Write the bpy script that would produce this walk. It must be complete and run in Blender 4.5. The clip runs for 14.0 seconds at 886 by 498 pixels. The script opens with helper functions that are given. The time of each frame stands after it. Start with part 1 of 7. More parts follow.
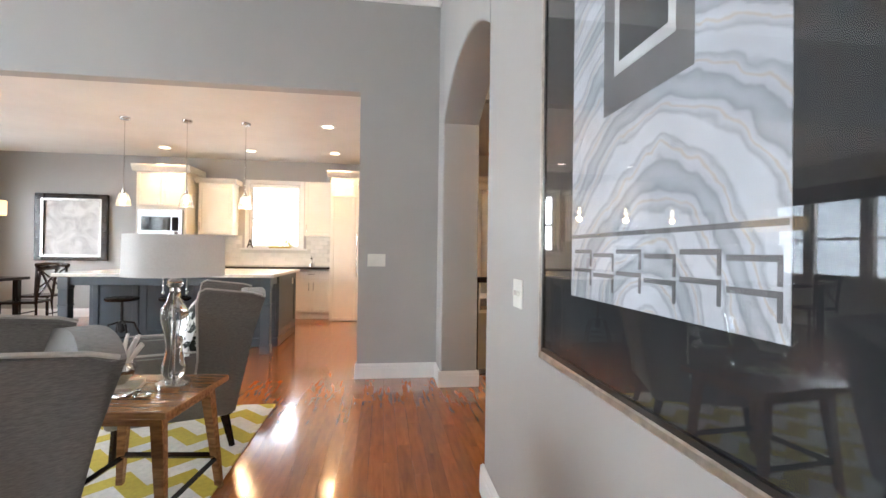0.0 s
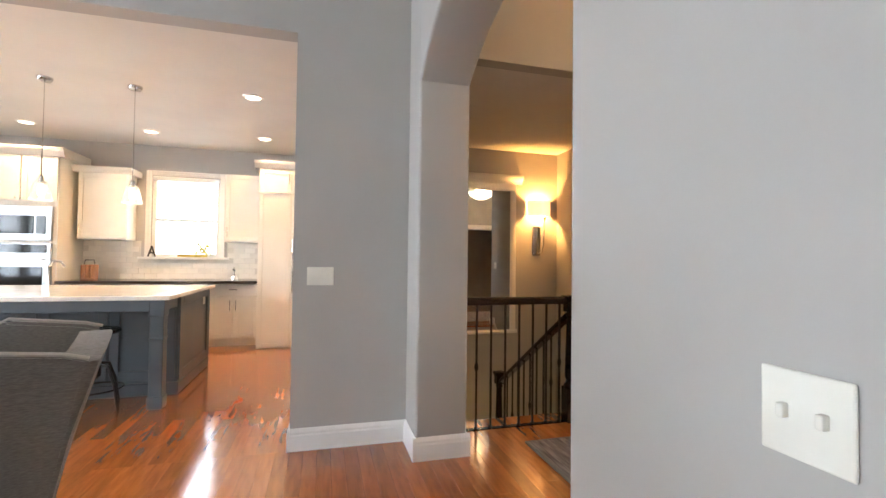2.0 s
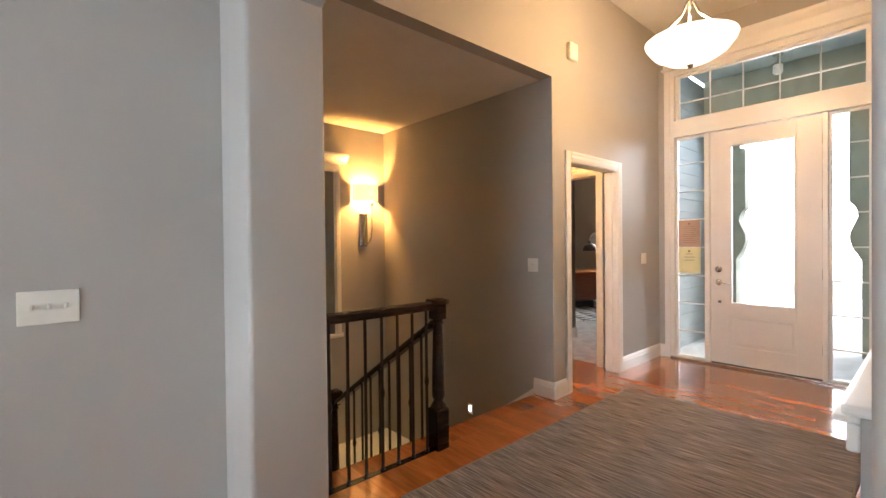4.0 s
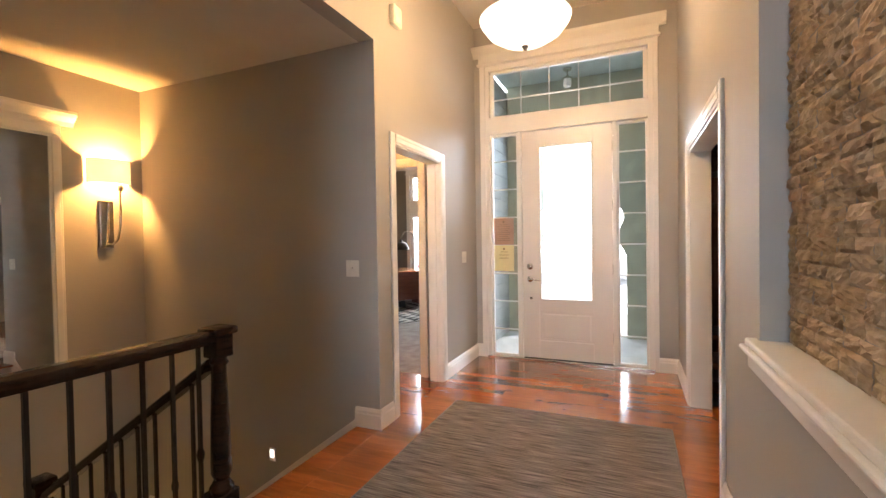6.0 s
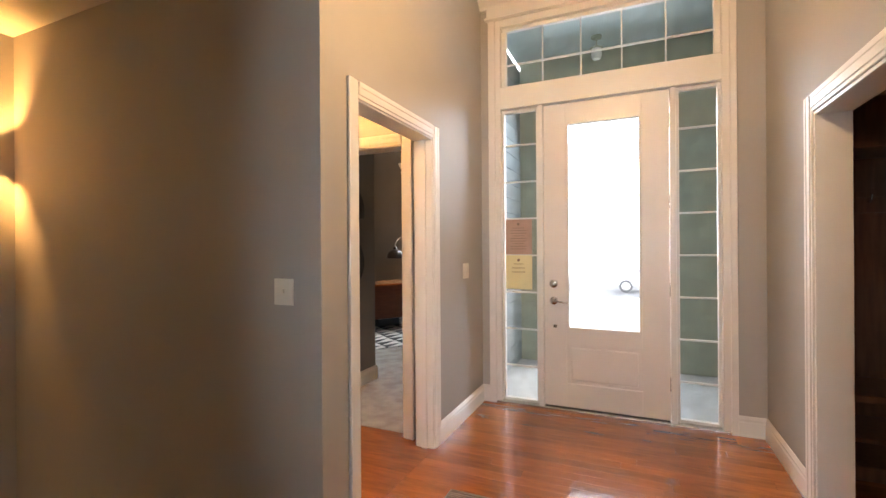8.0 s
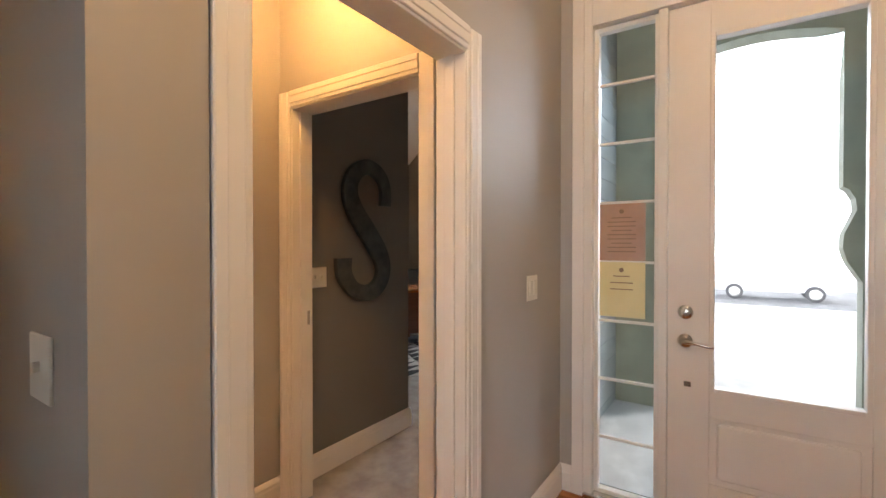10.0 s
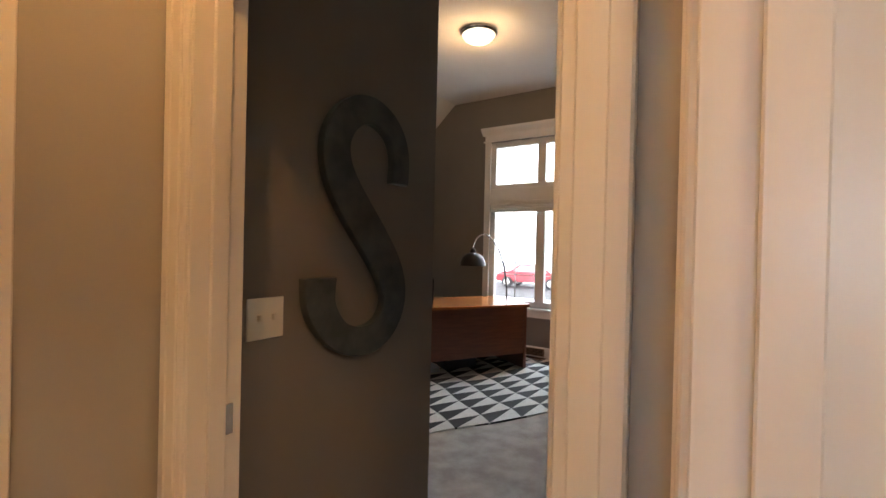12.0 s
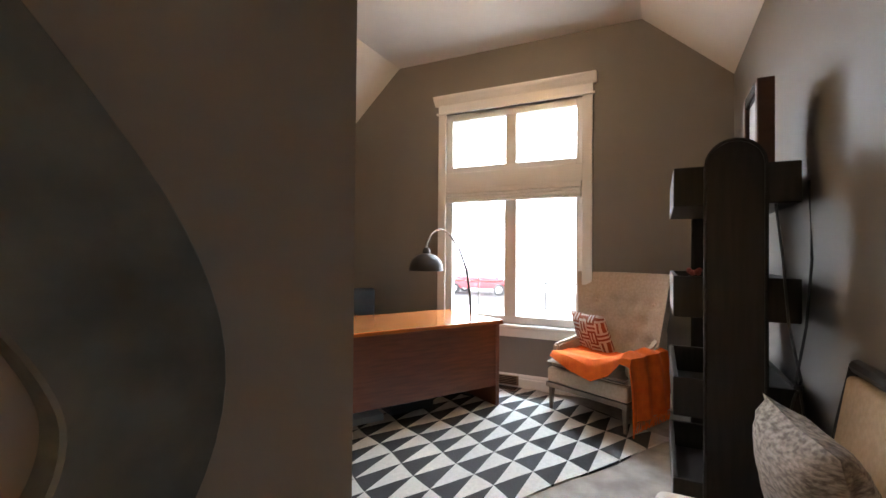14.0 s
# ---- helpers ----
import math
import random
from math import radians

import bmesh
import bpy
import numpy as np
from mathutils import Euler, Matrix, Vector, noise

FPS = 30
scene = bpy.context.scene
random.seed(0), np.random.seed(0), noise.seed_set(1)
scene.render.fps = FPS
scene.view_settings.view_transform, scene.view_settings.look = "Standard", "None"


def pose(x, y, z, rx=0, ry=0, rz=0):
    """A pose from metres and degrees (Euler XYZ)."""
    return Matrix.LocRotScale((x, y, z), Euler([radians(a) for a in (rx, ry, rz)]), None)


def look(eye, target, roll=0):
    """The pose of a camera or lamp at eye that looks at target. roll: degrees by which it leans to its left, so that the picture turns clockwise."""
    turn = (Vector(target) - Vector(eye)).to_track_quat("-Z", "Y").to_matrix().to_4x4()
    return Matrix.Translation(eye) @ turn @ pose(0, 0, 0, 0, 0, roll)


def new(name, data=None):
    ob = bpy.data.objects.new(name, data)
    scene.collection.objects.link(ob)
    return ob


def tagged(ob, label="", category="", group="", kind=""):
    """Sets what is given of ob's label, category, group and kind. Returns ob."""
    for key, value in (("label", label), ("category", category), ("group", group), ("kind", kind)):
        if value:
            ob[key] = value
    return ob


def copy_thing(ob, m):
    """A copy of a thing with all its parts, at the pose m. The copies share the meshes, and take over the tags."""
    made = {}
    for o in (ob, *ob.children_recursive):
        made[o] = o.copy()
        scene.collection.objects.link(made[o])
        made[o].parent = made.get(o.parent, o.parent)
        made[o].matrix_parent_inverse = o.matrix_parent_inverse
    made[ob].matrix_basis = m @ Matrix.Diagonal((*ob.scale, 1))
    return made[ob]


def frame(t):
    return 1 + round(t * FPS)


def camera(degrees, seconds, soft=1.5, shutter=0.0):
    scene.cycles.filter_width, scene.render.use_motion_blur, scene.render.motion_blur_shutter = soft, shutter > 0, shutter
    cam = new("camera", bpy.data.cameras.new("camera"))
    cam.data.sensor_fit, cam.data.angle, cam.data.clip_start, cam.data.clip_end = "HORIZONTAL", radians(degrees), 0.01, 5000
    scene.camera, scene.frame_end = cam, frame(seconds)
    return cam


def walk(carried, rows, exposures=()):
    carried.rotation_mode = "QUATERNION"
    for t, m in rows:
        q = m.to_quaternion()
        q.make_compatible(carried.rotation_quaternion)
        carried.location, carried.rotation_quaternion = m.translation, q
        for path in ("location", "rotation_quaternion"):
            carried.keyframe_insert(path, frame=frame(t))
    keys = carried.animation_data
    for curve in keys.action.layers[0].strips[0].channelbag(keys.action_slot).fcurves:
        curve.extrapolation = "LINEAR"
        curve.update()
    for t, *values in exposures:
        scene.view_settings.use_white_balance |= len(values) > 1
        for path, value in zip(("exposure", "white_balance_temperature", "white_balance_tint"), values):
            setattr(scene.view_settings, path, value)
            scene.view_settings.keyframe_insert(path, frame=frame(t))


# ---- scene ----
cam = camera(90.2, 14.0)
PATH = [
    (0, (0.35, 0.162, 1.197), (0.616, 2.144, 1.21), 0.8),
    (0.5, (0.333, 0.452, 1.215), (0.597, 2.434, 1.248), 0.6),
    (1, (0.316, 0.766, 1.227), (0.612, 2.744, 1.272), 0.5),
    (1.5, (0.301, 1.067, 1.227), (0.683, 3.03, 1.276), 0.6),
    (2, (0.295, 1.385, 1.226), (0.821, 3.314, 1.275), 0.7),
    (2.5, (0.299, 1.626, 1.254), (1.006, 3.496, 1.293), 0.7),
    (3, (0.319, 1.851, 1.28), (1.216, 3.638, 1.301), 0.1),
    (3.5, (0.262, 2.082, 1.306), (1.39, 3.734, 1.3), -0.2),
    (4, (0.285, 2.278, 1.317), (1.618, 3.769, 1.296), -0.6),
    (4.2, (0.311, 2.346, 1.32), (1.725, 3.761, 1.288), -0.7),
    (6.3, (0.913, 2.848, 1.314), (2.767, 3.599, 1.277), -0.8),
    (6.5, (0.988, 2.878, 1.317), (2.845, 3.621, 1.278), -0.7),
    (7, (1.252, 2.971, 1.328), (3.108, 3.716, 1.283), -0.3),
    (7.2, (1.384, 3.019, 1.304), (3.238, 3.769, 1.275), -0.4),
    (9.3, (2.775, 3.442, 1.343), (4.512, 4.434, 1.335), -0.1),
    (9.5, (2.887, 3.482, 1.344), (4.601, 4.513, 1.337), -0.1),
    (10, (3.196, 3.615, 1.345), (4.858, 4.727, 1.325), 0.0),
    (10.5, (3.477, 3.76, 1.335), (5.062, 4.98, 1.318), 0.1),
    (11, (3.703, 4.01, 1.328), (5.286, 5.231, 1.328), 0.1),
    (11.5, (3.905, 4.255, 1.355), (5.52, 5.435, 1.345), 0.3),
    (12, (4.145, 4.525, 1.371), (5.815, 5.625, 1.36), 1.3),
    (12.5, (4.364, 4.731, 1.372), (6.056, 5.797, 1.371), 0.8),
    (13, (4.616, 4.952, 1.363), (6.355, 5.939, 1.362), 0.6),
    (13.5, (4.906, 5.13, 1.327), (6.692, 6.029, 1.334), 0.3),
    (14, (5.235, 5.238, 1.302), (7.031, 6.118, 1.325), 0.5),
]
walk(cam, [(t, look(eye, target, roll)) for t, eye, target, roll in PATH], exposures=[(0, 0.18), (2.5, 0.18), (4, 0.2), (7, 0.12), (9.5, -0.25), (10.5, -0.4), (11, -0.4), (12, -0.55), (12.6, -0.08), (13, -0.02), (13.5, 0.27), (14, 0.34)])

# ---- world and large lights ----
world = bpy.data.worlds.new("sky")
scene.world = world
world.use_nodes = True
_n = world.node_tree.nodes
_sky = _n.new("ShaderNodeTexSky")
_sky.sky_type, _sky.sun_disc, _sky.sun_elevation, _sky.sun_rotation = "NISHITA", False, radians(38), radians(200)
_sky.air_density, _sky.dust_density = 1.0, 3.0
world.node_tree.links.new(_sky.outputs[0], _n["Background"].inputs[0])
_n["Background"].inputs[1].default_value = 0.15


def lamp(name, kind, m, watts, color, size=0.1, size_y=None):
    d = bpy.data.lights.new(name, kind)
    d.energy, d.color = watts, color
    if kind == "AREA":
        d.size = size
        if size_y:
            d.shape, d.size_y = "RECTANGLE", size_y
    elif kind in ("POINT", "SPOT"):
        d.shadow_soft_size = size
    ob = new(name, d)
    ob.matrix_world = m
    return ob


_sun = lamp("sun", "SUN", look((12, -3, 12), (4, 3, 0)), 1.2, (1.0, 0.96, 0.9))
_sun.data.angle = radians(12)
WARM, SOFT, DAY = (1.0, 0.47, 0.125), (1.0, 0.67, 0.35), (0.70, 0.85, 1.0)
# daylight in the window openings
WX = -6.4
lamp("daylight_living", "AREA", look((WX, 2.2, 1.75), (0, 2.2, 1.5)), 172, DAY, 2.5, 2.0)
lamp("daylight_living_back", "AREA", look((-2.6, -4.6, 1.75), (-2.6, 0, 1.4)), 50, DAY, 4.2, 2.2)
lamp("daylight_dining", "AREA", look((WX, 6.6, 1.6), (0, 6.6, 1.2)), 70, DAY, 2.6, 1.5)
lamp("daylight_kitchen", "AREA", look((-1.61, 8.80, 1.8), (-1.61, 0, 1.4)), 9, DAY, 1.1, 1.3)
lamp("daylight_door", "AREA", look((7.46, 3.55, 2.72), (3.6, 3.45, 0.8)), 24, DAY, 1.1, 0.3)
lamp("daylight_office", "AREA", look((10.5, 6.6, 3.35), (7.2, 6.6, 0.9)), 440, DAY, 2.2, 1.2)

# ---- materials ----
MATS = {}


def mat(name, a, b=None, rough=0.5, metal=0.0, scale=8.0, stretch=(1, 1, 1), bump=0.0, bump_scale=120.0, spread=0.0, coat=0.0,
        rough_var=0.0, coords="Object", detail=4.0, sheen=0.0, emit=0.0, trans=0.0, ior=1.45, ramp=(0.35, 0.65), distort=0.0, spec=0.5):
    """A surface with two colours mixed by noise, fine relief, uneven gloss and an optional spread of tone from piece to piece."""
    if name in MATS:
        return MATS[name]
    m = bpy.data.materials.new(name)
    m.use_nodes = True
    nt = m.node_tree
    p = nt.nodes["Principled BSDF"]
    L = nt.links.new
    b = b or tuple(c * 0.9 for c in a)
    tc = nt.nodes.new("ShaderNodeTexCoord")
    if coords == "World":
        src = nt.nodes.new("ShaderNodeNewGeometry").outputs["Position"]
    else:
        src = tc.outputs[coords]
    mp = nt.nodes.new("ShaderNodeMapping")
    mp.inputs["Scale"].default_value = stretch
    L(src, mp.inputs[0])
    vec = mp.outputs[0]
    info = None
    if spread:
        info = nt.nodes.new("ShaderNodeObjectInfo")
        add = nt.nodes.new("ShaderNodeVectorMath")
        add.operation = "MULTIPLY_ADD"
        comb = nt.nodes.new("ShaderNodeCombineXYZ")
        for k in range(3):
            L(info.outputs["Random"], comb.inputs[k])
        L(comb.outputs[0], add.inputs[0])
        add.inputs[1].default_value = (37, 53, 71)
        L(vec, add.inputs[2])
        vec = add.outputs[0]
    nz = nt.nodes.new("ShaderNodeTexNoise")
    nz.inputs["Scale"].default_value, nz.inputs["Detail"].default_value, nz.inputs["Distortion"].default_value = scale, detail, distort
    L(vec, nz.inputs["Vector"])
    cr = nt.nodes.new("ShaderNodeValToRGB")
    cr.color_ramp.elements[0].position, cr.color_ramp.elements[1].position = ramp
    cr.color_ramp.elements[0].color, cr.color_ramp.elements[1].color = (*a, 1), (*b, 1)
    L(nz.outputs[0], cr.inputs[0])
    col = cr.outputs[0]
    if spread:
        hsv = nt.nodes.new("ShaderNodeHueSaturation")
        mr = nt.nodes.new("ShaderNodeMapRange")
        mr.inputs[3].default_value, mr.inputs[4].default_value = 1 - spread, 1 + spread
        L(info.outputs["Random"], mr.inputs[0])
        L(mr.outputs[0], hsv.inputs["Value"])
        L(col, hsv.inputs["Color"])
        col = hsv.outputs[0]
    L(col, p.inputs["Base Color"])
    p.inputs["Roughness"].default_value, p.inputs["Metallic"].default_value, p.inputs["Specular IOR Level"].default_value = rough, metal, spec
    if rough_var:
        n3 = nt.nodes.new("ShaderNodeTexNoise")
        n3.inputs["Scale"].default_value = scale * 0.35
        L(vec, n3.inputs["Vector"])
        mr2 = nt.nodes.new("ShaderNodeMapRange")
        mr2.inputs[3].default_value, mr2.inputs[4].default_value = max(0.02, rough - rough_var), rough + rough_var
        L(n3.outputs[0], mr2.inputs[0])
        L(mr2.outputs[0], p.inputs["Roughness"])
    if bump:
        n2 = nt.nodes.new("ShaderNodeTexNoise")
        n2.inputs["Scale"].default_value, n2.inputs["Detail"].default_value = bump_scale, 3
        L(vec, n2.inputs["Vector"])
        bp = nt.nodes.new("ShaderNodeBump")
        bp.inputs["Strength"].default_value, bp.inputs["Distance"].default_value = bump, 0.004
        L(n2.outputs[0], bp.inputs["Height"])
        L(bp.outputs[0], p.inputs["Normal"])
    if coat:
        p.inputs["Coat Weight"].default_value, p.inputs["Coat Roughness"].default_value = coat, 0.06
    if sheen:
        p.inputs["Sheen Weight"].default_value = sheen
    if emit:
        p.inputs["Emission Color"].default_value, p.inputs["Emission Strength"].default_value = (*a, 1), emit
    if trans:
        p.inputs["Transmission Weight"].default_value, p.inputs["IOR"].default_value = trans, ior
    MATS[name] = m
    return m


PAINT = dict(rough=0.55, scale=1.3, bump=0.05, bump_scale=260, coords="World", rough_var=0.08)
WALL = mat("greige_wall_paint", (0.40, 0.385, 0.36), (0.425, 0.405, 0.38), **PAINT)
OFFICE = mat("taupe_wall_paint", (0.185, 0.17, 0.155), (0.205, 0.19, 0.172), **PAINT)
CEIL = mat("ceiling_paint", (0.72, 0.69, 0.64), (0.76, 0.73, 0.68), rough=0.9, scale=2, bump=0.25, bump_scale=90, coords="World")
WHITE = mat("white_trim_paint", (0.78, 0.76, 0.72), (0.82, 0.80, 0.77), rough=0.28, scale=3, bump=0.03, bump_scale=60)
CABINET = mat("cream_cabinet_paint", (0.78, 0.74, 0.66), (0.82, 0.78, 0.70), rough=0.35, scale=3, bump=0.03, bump_scale=60)
FLOORWOOD = mat("cherry_floor_boards", (0.205, 0.056, 0.013), (0.47, 0.16, 0.038), rough=0.15, scale=7, stretch=(5, 0.7, 5), bump=0.015,
                bump_scale=14, spread=0.2, coat=0.7, rough_var=0.02, coords="World", distort=0.3, detail=5, ramp=(0.1, 0.95))
FLOORWOOD.node_tree.nodes["Principled BSDF"].inputs["Coat Roughness"].default_value = 0.12
DARKWOOD = mat("espresso_wood", (0.012, 0.007, 0.005), (0.024, 0.013, 0.009), rough=0.2, scale=10, stretch=(1, 1, 8), bump=0.03, spec=0.3)
IRON = mat("dark_iron", (0.012, 0.010, 0.009), (0.02, 0.016, 0.014), rough=0.35, scale=30, spec=0.3)
CHROME = mat("brushed_nickel", (0.62, 0.60, 0.57), (0.7, 0.68, 0.65), rough=0.22, metal=1.0, scale=40)
STEEL = mat("stainless_steel", (0.5, 0.5, 0.5), (0.58, 0.58, 0.58), rough=0.28, metal=1.0, scale=20, stretch=(0.3, 0.3, 30))
BLACKGLASS = mat("black_oven_glass", (0.012, 0.012, 0.014), rough=0.06)
GLASS = mat("window_glass", (1, 1, 1), rough=0.0, trans=1.0, ior=1.01)
CRYSTAL = mat("clear_lamp_glass", (0.95, 0.97, 0.97), rough=0.02, trans=1.0, ior=1.45)
MIRROR = mat("mirror_glass", (0.86, 0.88, 0.87), rough=0.01, metal=1.0)
SHADE = mat("white_linen_shade", (0.74, 0.71, 0.68), (0.78, 0.76, 0.73), rough=0.9, scale=160, bump=0.2, bump_scale=300)
SHADE_LIT = mat("glowing_linen_shade", (1.0, 0.84, 0.60), (1.0, 0.87, 0.65), rough=0.9, emit=1.6)
# the linen lets the bulb's light through
_nt = SHADE_LIT.node_tree
_tr, _add = _nt.nodes.new("ShaderNodeBsdfTranslucent"), _nt.nodes.new("ShaderNodeMixShader")
_tr.inputs["Color"].default_value = (1.0, 0.80, 0.52, 1)
_add.inputs[0].default_value = 0.7
_nt.links.new(_nt.nodes["Principled BSDF"].outputs[0], _add.inputs[1])
_nt.links.new(_tr.outputs[0], _add.inputs[2])
_nt.links.new(_add.outputs[0], _nt.nodes["Material Output"].inputs[0])
BOWL_LIT = mat("glowing_alabaster_glass", (1.0, 0.86, 0.68), rough=0.4, emit=2.6)
BULB = mat("lit_bulb", (1.0, 0.80, 0.55), rough=0.5, emit=14.0)
CANLIGHT = mat("lit_downlight_lens", (1.0, 0.82, 0.6), rough=0.5, emit=9.0)
FABRIC = mat("grey_woven_upholstery", (0.14, 0.13, 0.12), (0.22, 0.205, 0.19), rough=0.95, scale=60, stretch=(1, 1, 9), bump=0.5, bump_scale=420, sheen=0.2)
PIPING = mat("pale_piping", (0.5, 0.47, 0.43), rough=0.9, scale=90)
TABLEWOOD = mat("walnut_table_wood", (0.17, 0.075, 0.03), (0.33, 0.16, 0.065), rough=0.22, scale=7, stretch=(1, 9, 9), coat=0.3, bump=0.08, bump_scale=40)
NAVY = mat("slate_blue_island_paint", (0.062, 0.078, 0.092), (0.075, 0.092, 0.107), rough=0.38, scale=4, bump=0.04, bump_scale=80)
MARBLE = mat("pale_quartz", (0.80, 0.77, 0.72), (0.68, 0.65, 0.60), rough=0.12, scale=5, distort=1.5, ramp=(0.5, 0.75))
BLACKSTONE = mat("black_granite", (0.02, 0.016, 0.014), (0.06, 0.045, 0.035), rough=0.12, scale=150)
TILE = mat("cream_wall_tile", (0.74, 0.71, 0.65), (0.78, 0.75, 0.69), rough=0.15, scale=9, spread=0.05)
FOYER_RUG = mat("grey_brown_woven_rug", (0.085, 0.068, 0.062), (0.33, 0.285, 0.262), rough=0.98, scale=10, stretch=(13, 0.5, 1), bump=0.9, bump_scale=90,
                detail=8, ramp=(0.36, 0.66))
CARPET = mat("beige_grey_carpet", (0.32, 0.285, 0.255), (0.46, 0.425, 0.385), rough=1.0, scale=7, bump=1.0, bump_scale=330, detail=8, coords="World")
PLASTIC = mat("ivory_switch_plastic", (0.80, 0.78, 0.70), rough=0.35)
BLACK = mat("satin_black_paint", (0.014, 0.013, 0.013), (0.02, 0.018, 0.018), rough=0.35, scale=12, coat=0.15)
ZINC = mat("weathered_blue_grey_zinc", (0.045, 0.055, 0.058), (0.10, 0.115, 0.118), rough=0.55, metal=0.35, scale=9, detail=9, bump=0.25, bump_scale=30, rough_var=0.12)
PORCELAIN = mat("white_porcelain", (0.82, 0.80, 0.76), rough=0.08, coat=0.5)
ACRYLIC = mat("white_acrylic_surround", (0.80, 0.78, 0.73), rough=0.15, scale=2, coat=0.3)
SIDING = mat("grey_green_siding", (0.35, 0.37, 0.365), (0.39, 0.41, 0.405), rough=0.7, scale=3, coords="World")
CONCRETE = mat("pale_concrete", (0.50, 0.50, 0.49), (0.60, 0.60, 0.59), rough=0.9, scale=5, bump=0.3, coords="World")
LAWN = mat("pale_winter_ground", (0.80, 0.82, 0.84), (0.88, 0.89, 0.90), rough=0.95, scale=0.6, bump=0.3, coords="World")

# ---- builders ----


def mesh_of(name, bm, material):
    me = bpy.data.meshes.new(name)
    bm.normal_update()
    bm.to_mesh(me)
    bm.free()
    for mm in (material if isinstance(material, (list, tuple)) else [material]):
        me.materials.append(mm)
    return me


def part(name, bm, material, parent=None, label="", smooth=False, m=None):
    me = mesh_of(name, bm, material)
    if smooth:
        me.polygons.foreach_set("use_smooth", [True] * len(me.polygons))
        me.set_sharp_from_angle(angle=radians(40))
    ob = new(name, me)
    if parent is not None:
        ob.parent = parent
    if m is not None:
        ob.matrix_basis = m
    if label:
        tagged(ob, label)
    return ob


def thing(name, label, category, m=None, group="", kind=""):
    ob = new(name)
    ob.empty_display_size = 0.05
    if m is not None:
        ob.matrix_world = m
    return tagged(ob, label, category, group, kind)


def add_box(bm, x0, x1, y0, y1, z0, z1, bevel=0.0, seg=2, m=None):
    r = bmesh.ops.create_cube(bm, size=1.0)
    vs = r["verts"]
    bmesh.ops.scale(bm, vec=(x1 - x0, y1 - y0, z1 - z0), verts=vs)
    bmesh.ops.translate(bm, vec=((x0 + x1) / 2, (y0 + y1) / 2, (z0 + z1) / 2), verts=vs)
    if bevel:
        es = list({e for v in vs for e in v.link_edges})
        r = bmesh.ops.bevel(bm, geom=es, offset=bevel, segments=seg, affect="EDGES", profile=0.5)
        vs = list({v for f in r["faces"] for v in f.verts} | {v for v in vs if v.is_valid})
    if m is not None:
        bmesh.ops.transform(bm, matrix=m, verts=[v for v in vs if v.is_valid])
    return bm


def box(x0, x1, y0, y1, z0, z1, bevel=0.0, seg=2, m=None):
    return add_box(bmesh.new(), x0, x1, y0, y1, z0, z1, bevel, seg, m)


def cyl(r0, r1, z0, z1, n=20, bevel=0.0, m=None, bm=None):
    bm = bm or bmesh.new()
    r = bmesh.ops.create_cone(bm, cap_ends=True, segments=n, radius1=r0, radius2=r1, depth=z1 - z0)
    bmesh.ops.translate(bm, vec=(0, 0, (z0 + z1) / 2), verts=r["verts"])
    if m is not None:
        bmesh.ops.transform(bm, matrix=m, verts=r["verts"])
    return bm


def rod(a, b, r, n=10, r2=None, bm=None):
    a, b = Vector(a), Vector(b)
    q = (b - a).to_track_quat("Z", "Y").to_matrix().to_4x4()
    return cyl(r, r2 or r, 0, (b - a).length, n, m=Matrix.Translation(a) @ q, bm=bm)


def lathe(profile, n=28, bm=None):
    """A turned shape from (radius, height) pairs, bottom to top."""
    bm = bm or bmesh.new()
    rings = []
    for r, z in profile:
        rings.append([bm.verts.new((r * math.cos(2 * math.pi * k / n), r * math.sin(2 * math.pi * k / n), z)) for k in range(n)])
    for a, b in zip(rings, rings[1:]):
        for k in range(n):
            bm.faces.new((a[k], a[(k + 1) % n], b[(k + 1) % n], b[k]))
    if profile[0][0] > 1e-4:
        bm.faces.new(rings[0][::-1])
    if profile[-1][0] > 1e-4:
        bm.faces.new(rings[-1])
    bmesh.ops.remove_doubles(bm, verts=bm.verts, dist=1e-5)
    return bm


def sweep(points, r, n=8, bm=None, flat=1.0):
    """A tube along points."""
    bm = bm or bmesh.new()
    pts = [Vector(p) for p in points]
    rings = []
    up = Vector((0, 0, 1))
    for k, p in enumerate(pts):
        d = (pts[min(k + 1, len(pts) - 1)] - pts[max(k - 1, 0)]).normalized()
        s = d.cross(up)
        s = s.normalized() if s.length > 1e-3 else Vector((1, 0, 0))
        u = s.cross(d)
        rr = r(k / (len(pts) - 1)) if callable(r) else r
        rings.append([bm.verts.new(p + s * (rr * math.cos(2 * math.pi * j / n)) + u * (rr * flat * math.sin(2 * math.pi * j / n))) for j in range(n)])
    for a, b in zip(rings, rings[1:]):
        for j in range(n):
            bm.faces.new((a[j], a[(j + 1) % n], b[(j + 1) % n], b[j]))
    bm.faces.new(rings[0][::-1])
    bm.faces.new(rings[-1])
    return bm


def prism(outline, depth, m=None, bevel=0.0):
    """An outline in x and z, given depth along y from 0."""
    bm = bmesh.new()
    f = bm.faces.new([bm.verts.new((x, 0, z)) for x, z in outline])
    r = bmesh.ops.extrude_face_region(bm, geom=[f])
    bmesh.ops.translate(bm, vec=(0, depth, 0), verts=[v for v in r["geom"] if isinstance(v, bmesh.types.BMVert)])
    bmesh.ops.recalc_face_normals(bm, faces=bm.faces)
    if bevel:
        bmesh.ops.bevel(bm, geom=[e for e in bm.edges if e.calc_face_angle(0) > 0.6], offset=bevel, segments=2, affect="EDGES")
    if m is not None:
        bmesh.ops.transform(bm, matrix=m, verts=bm.verts)
    return bm


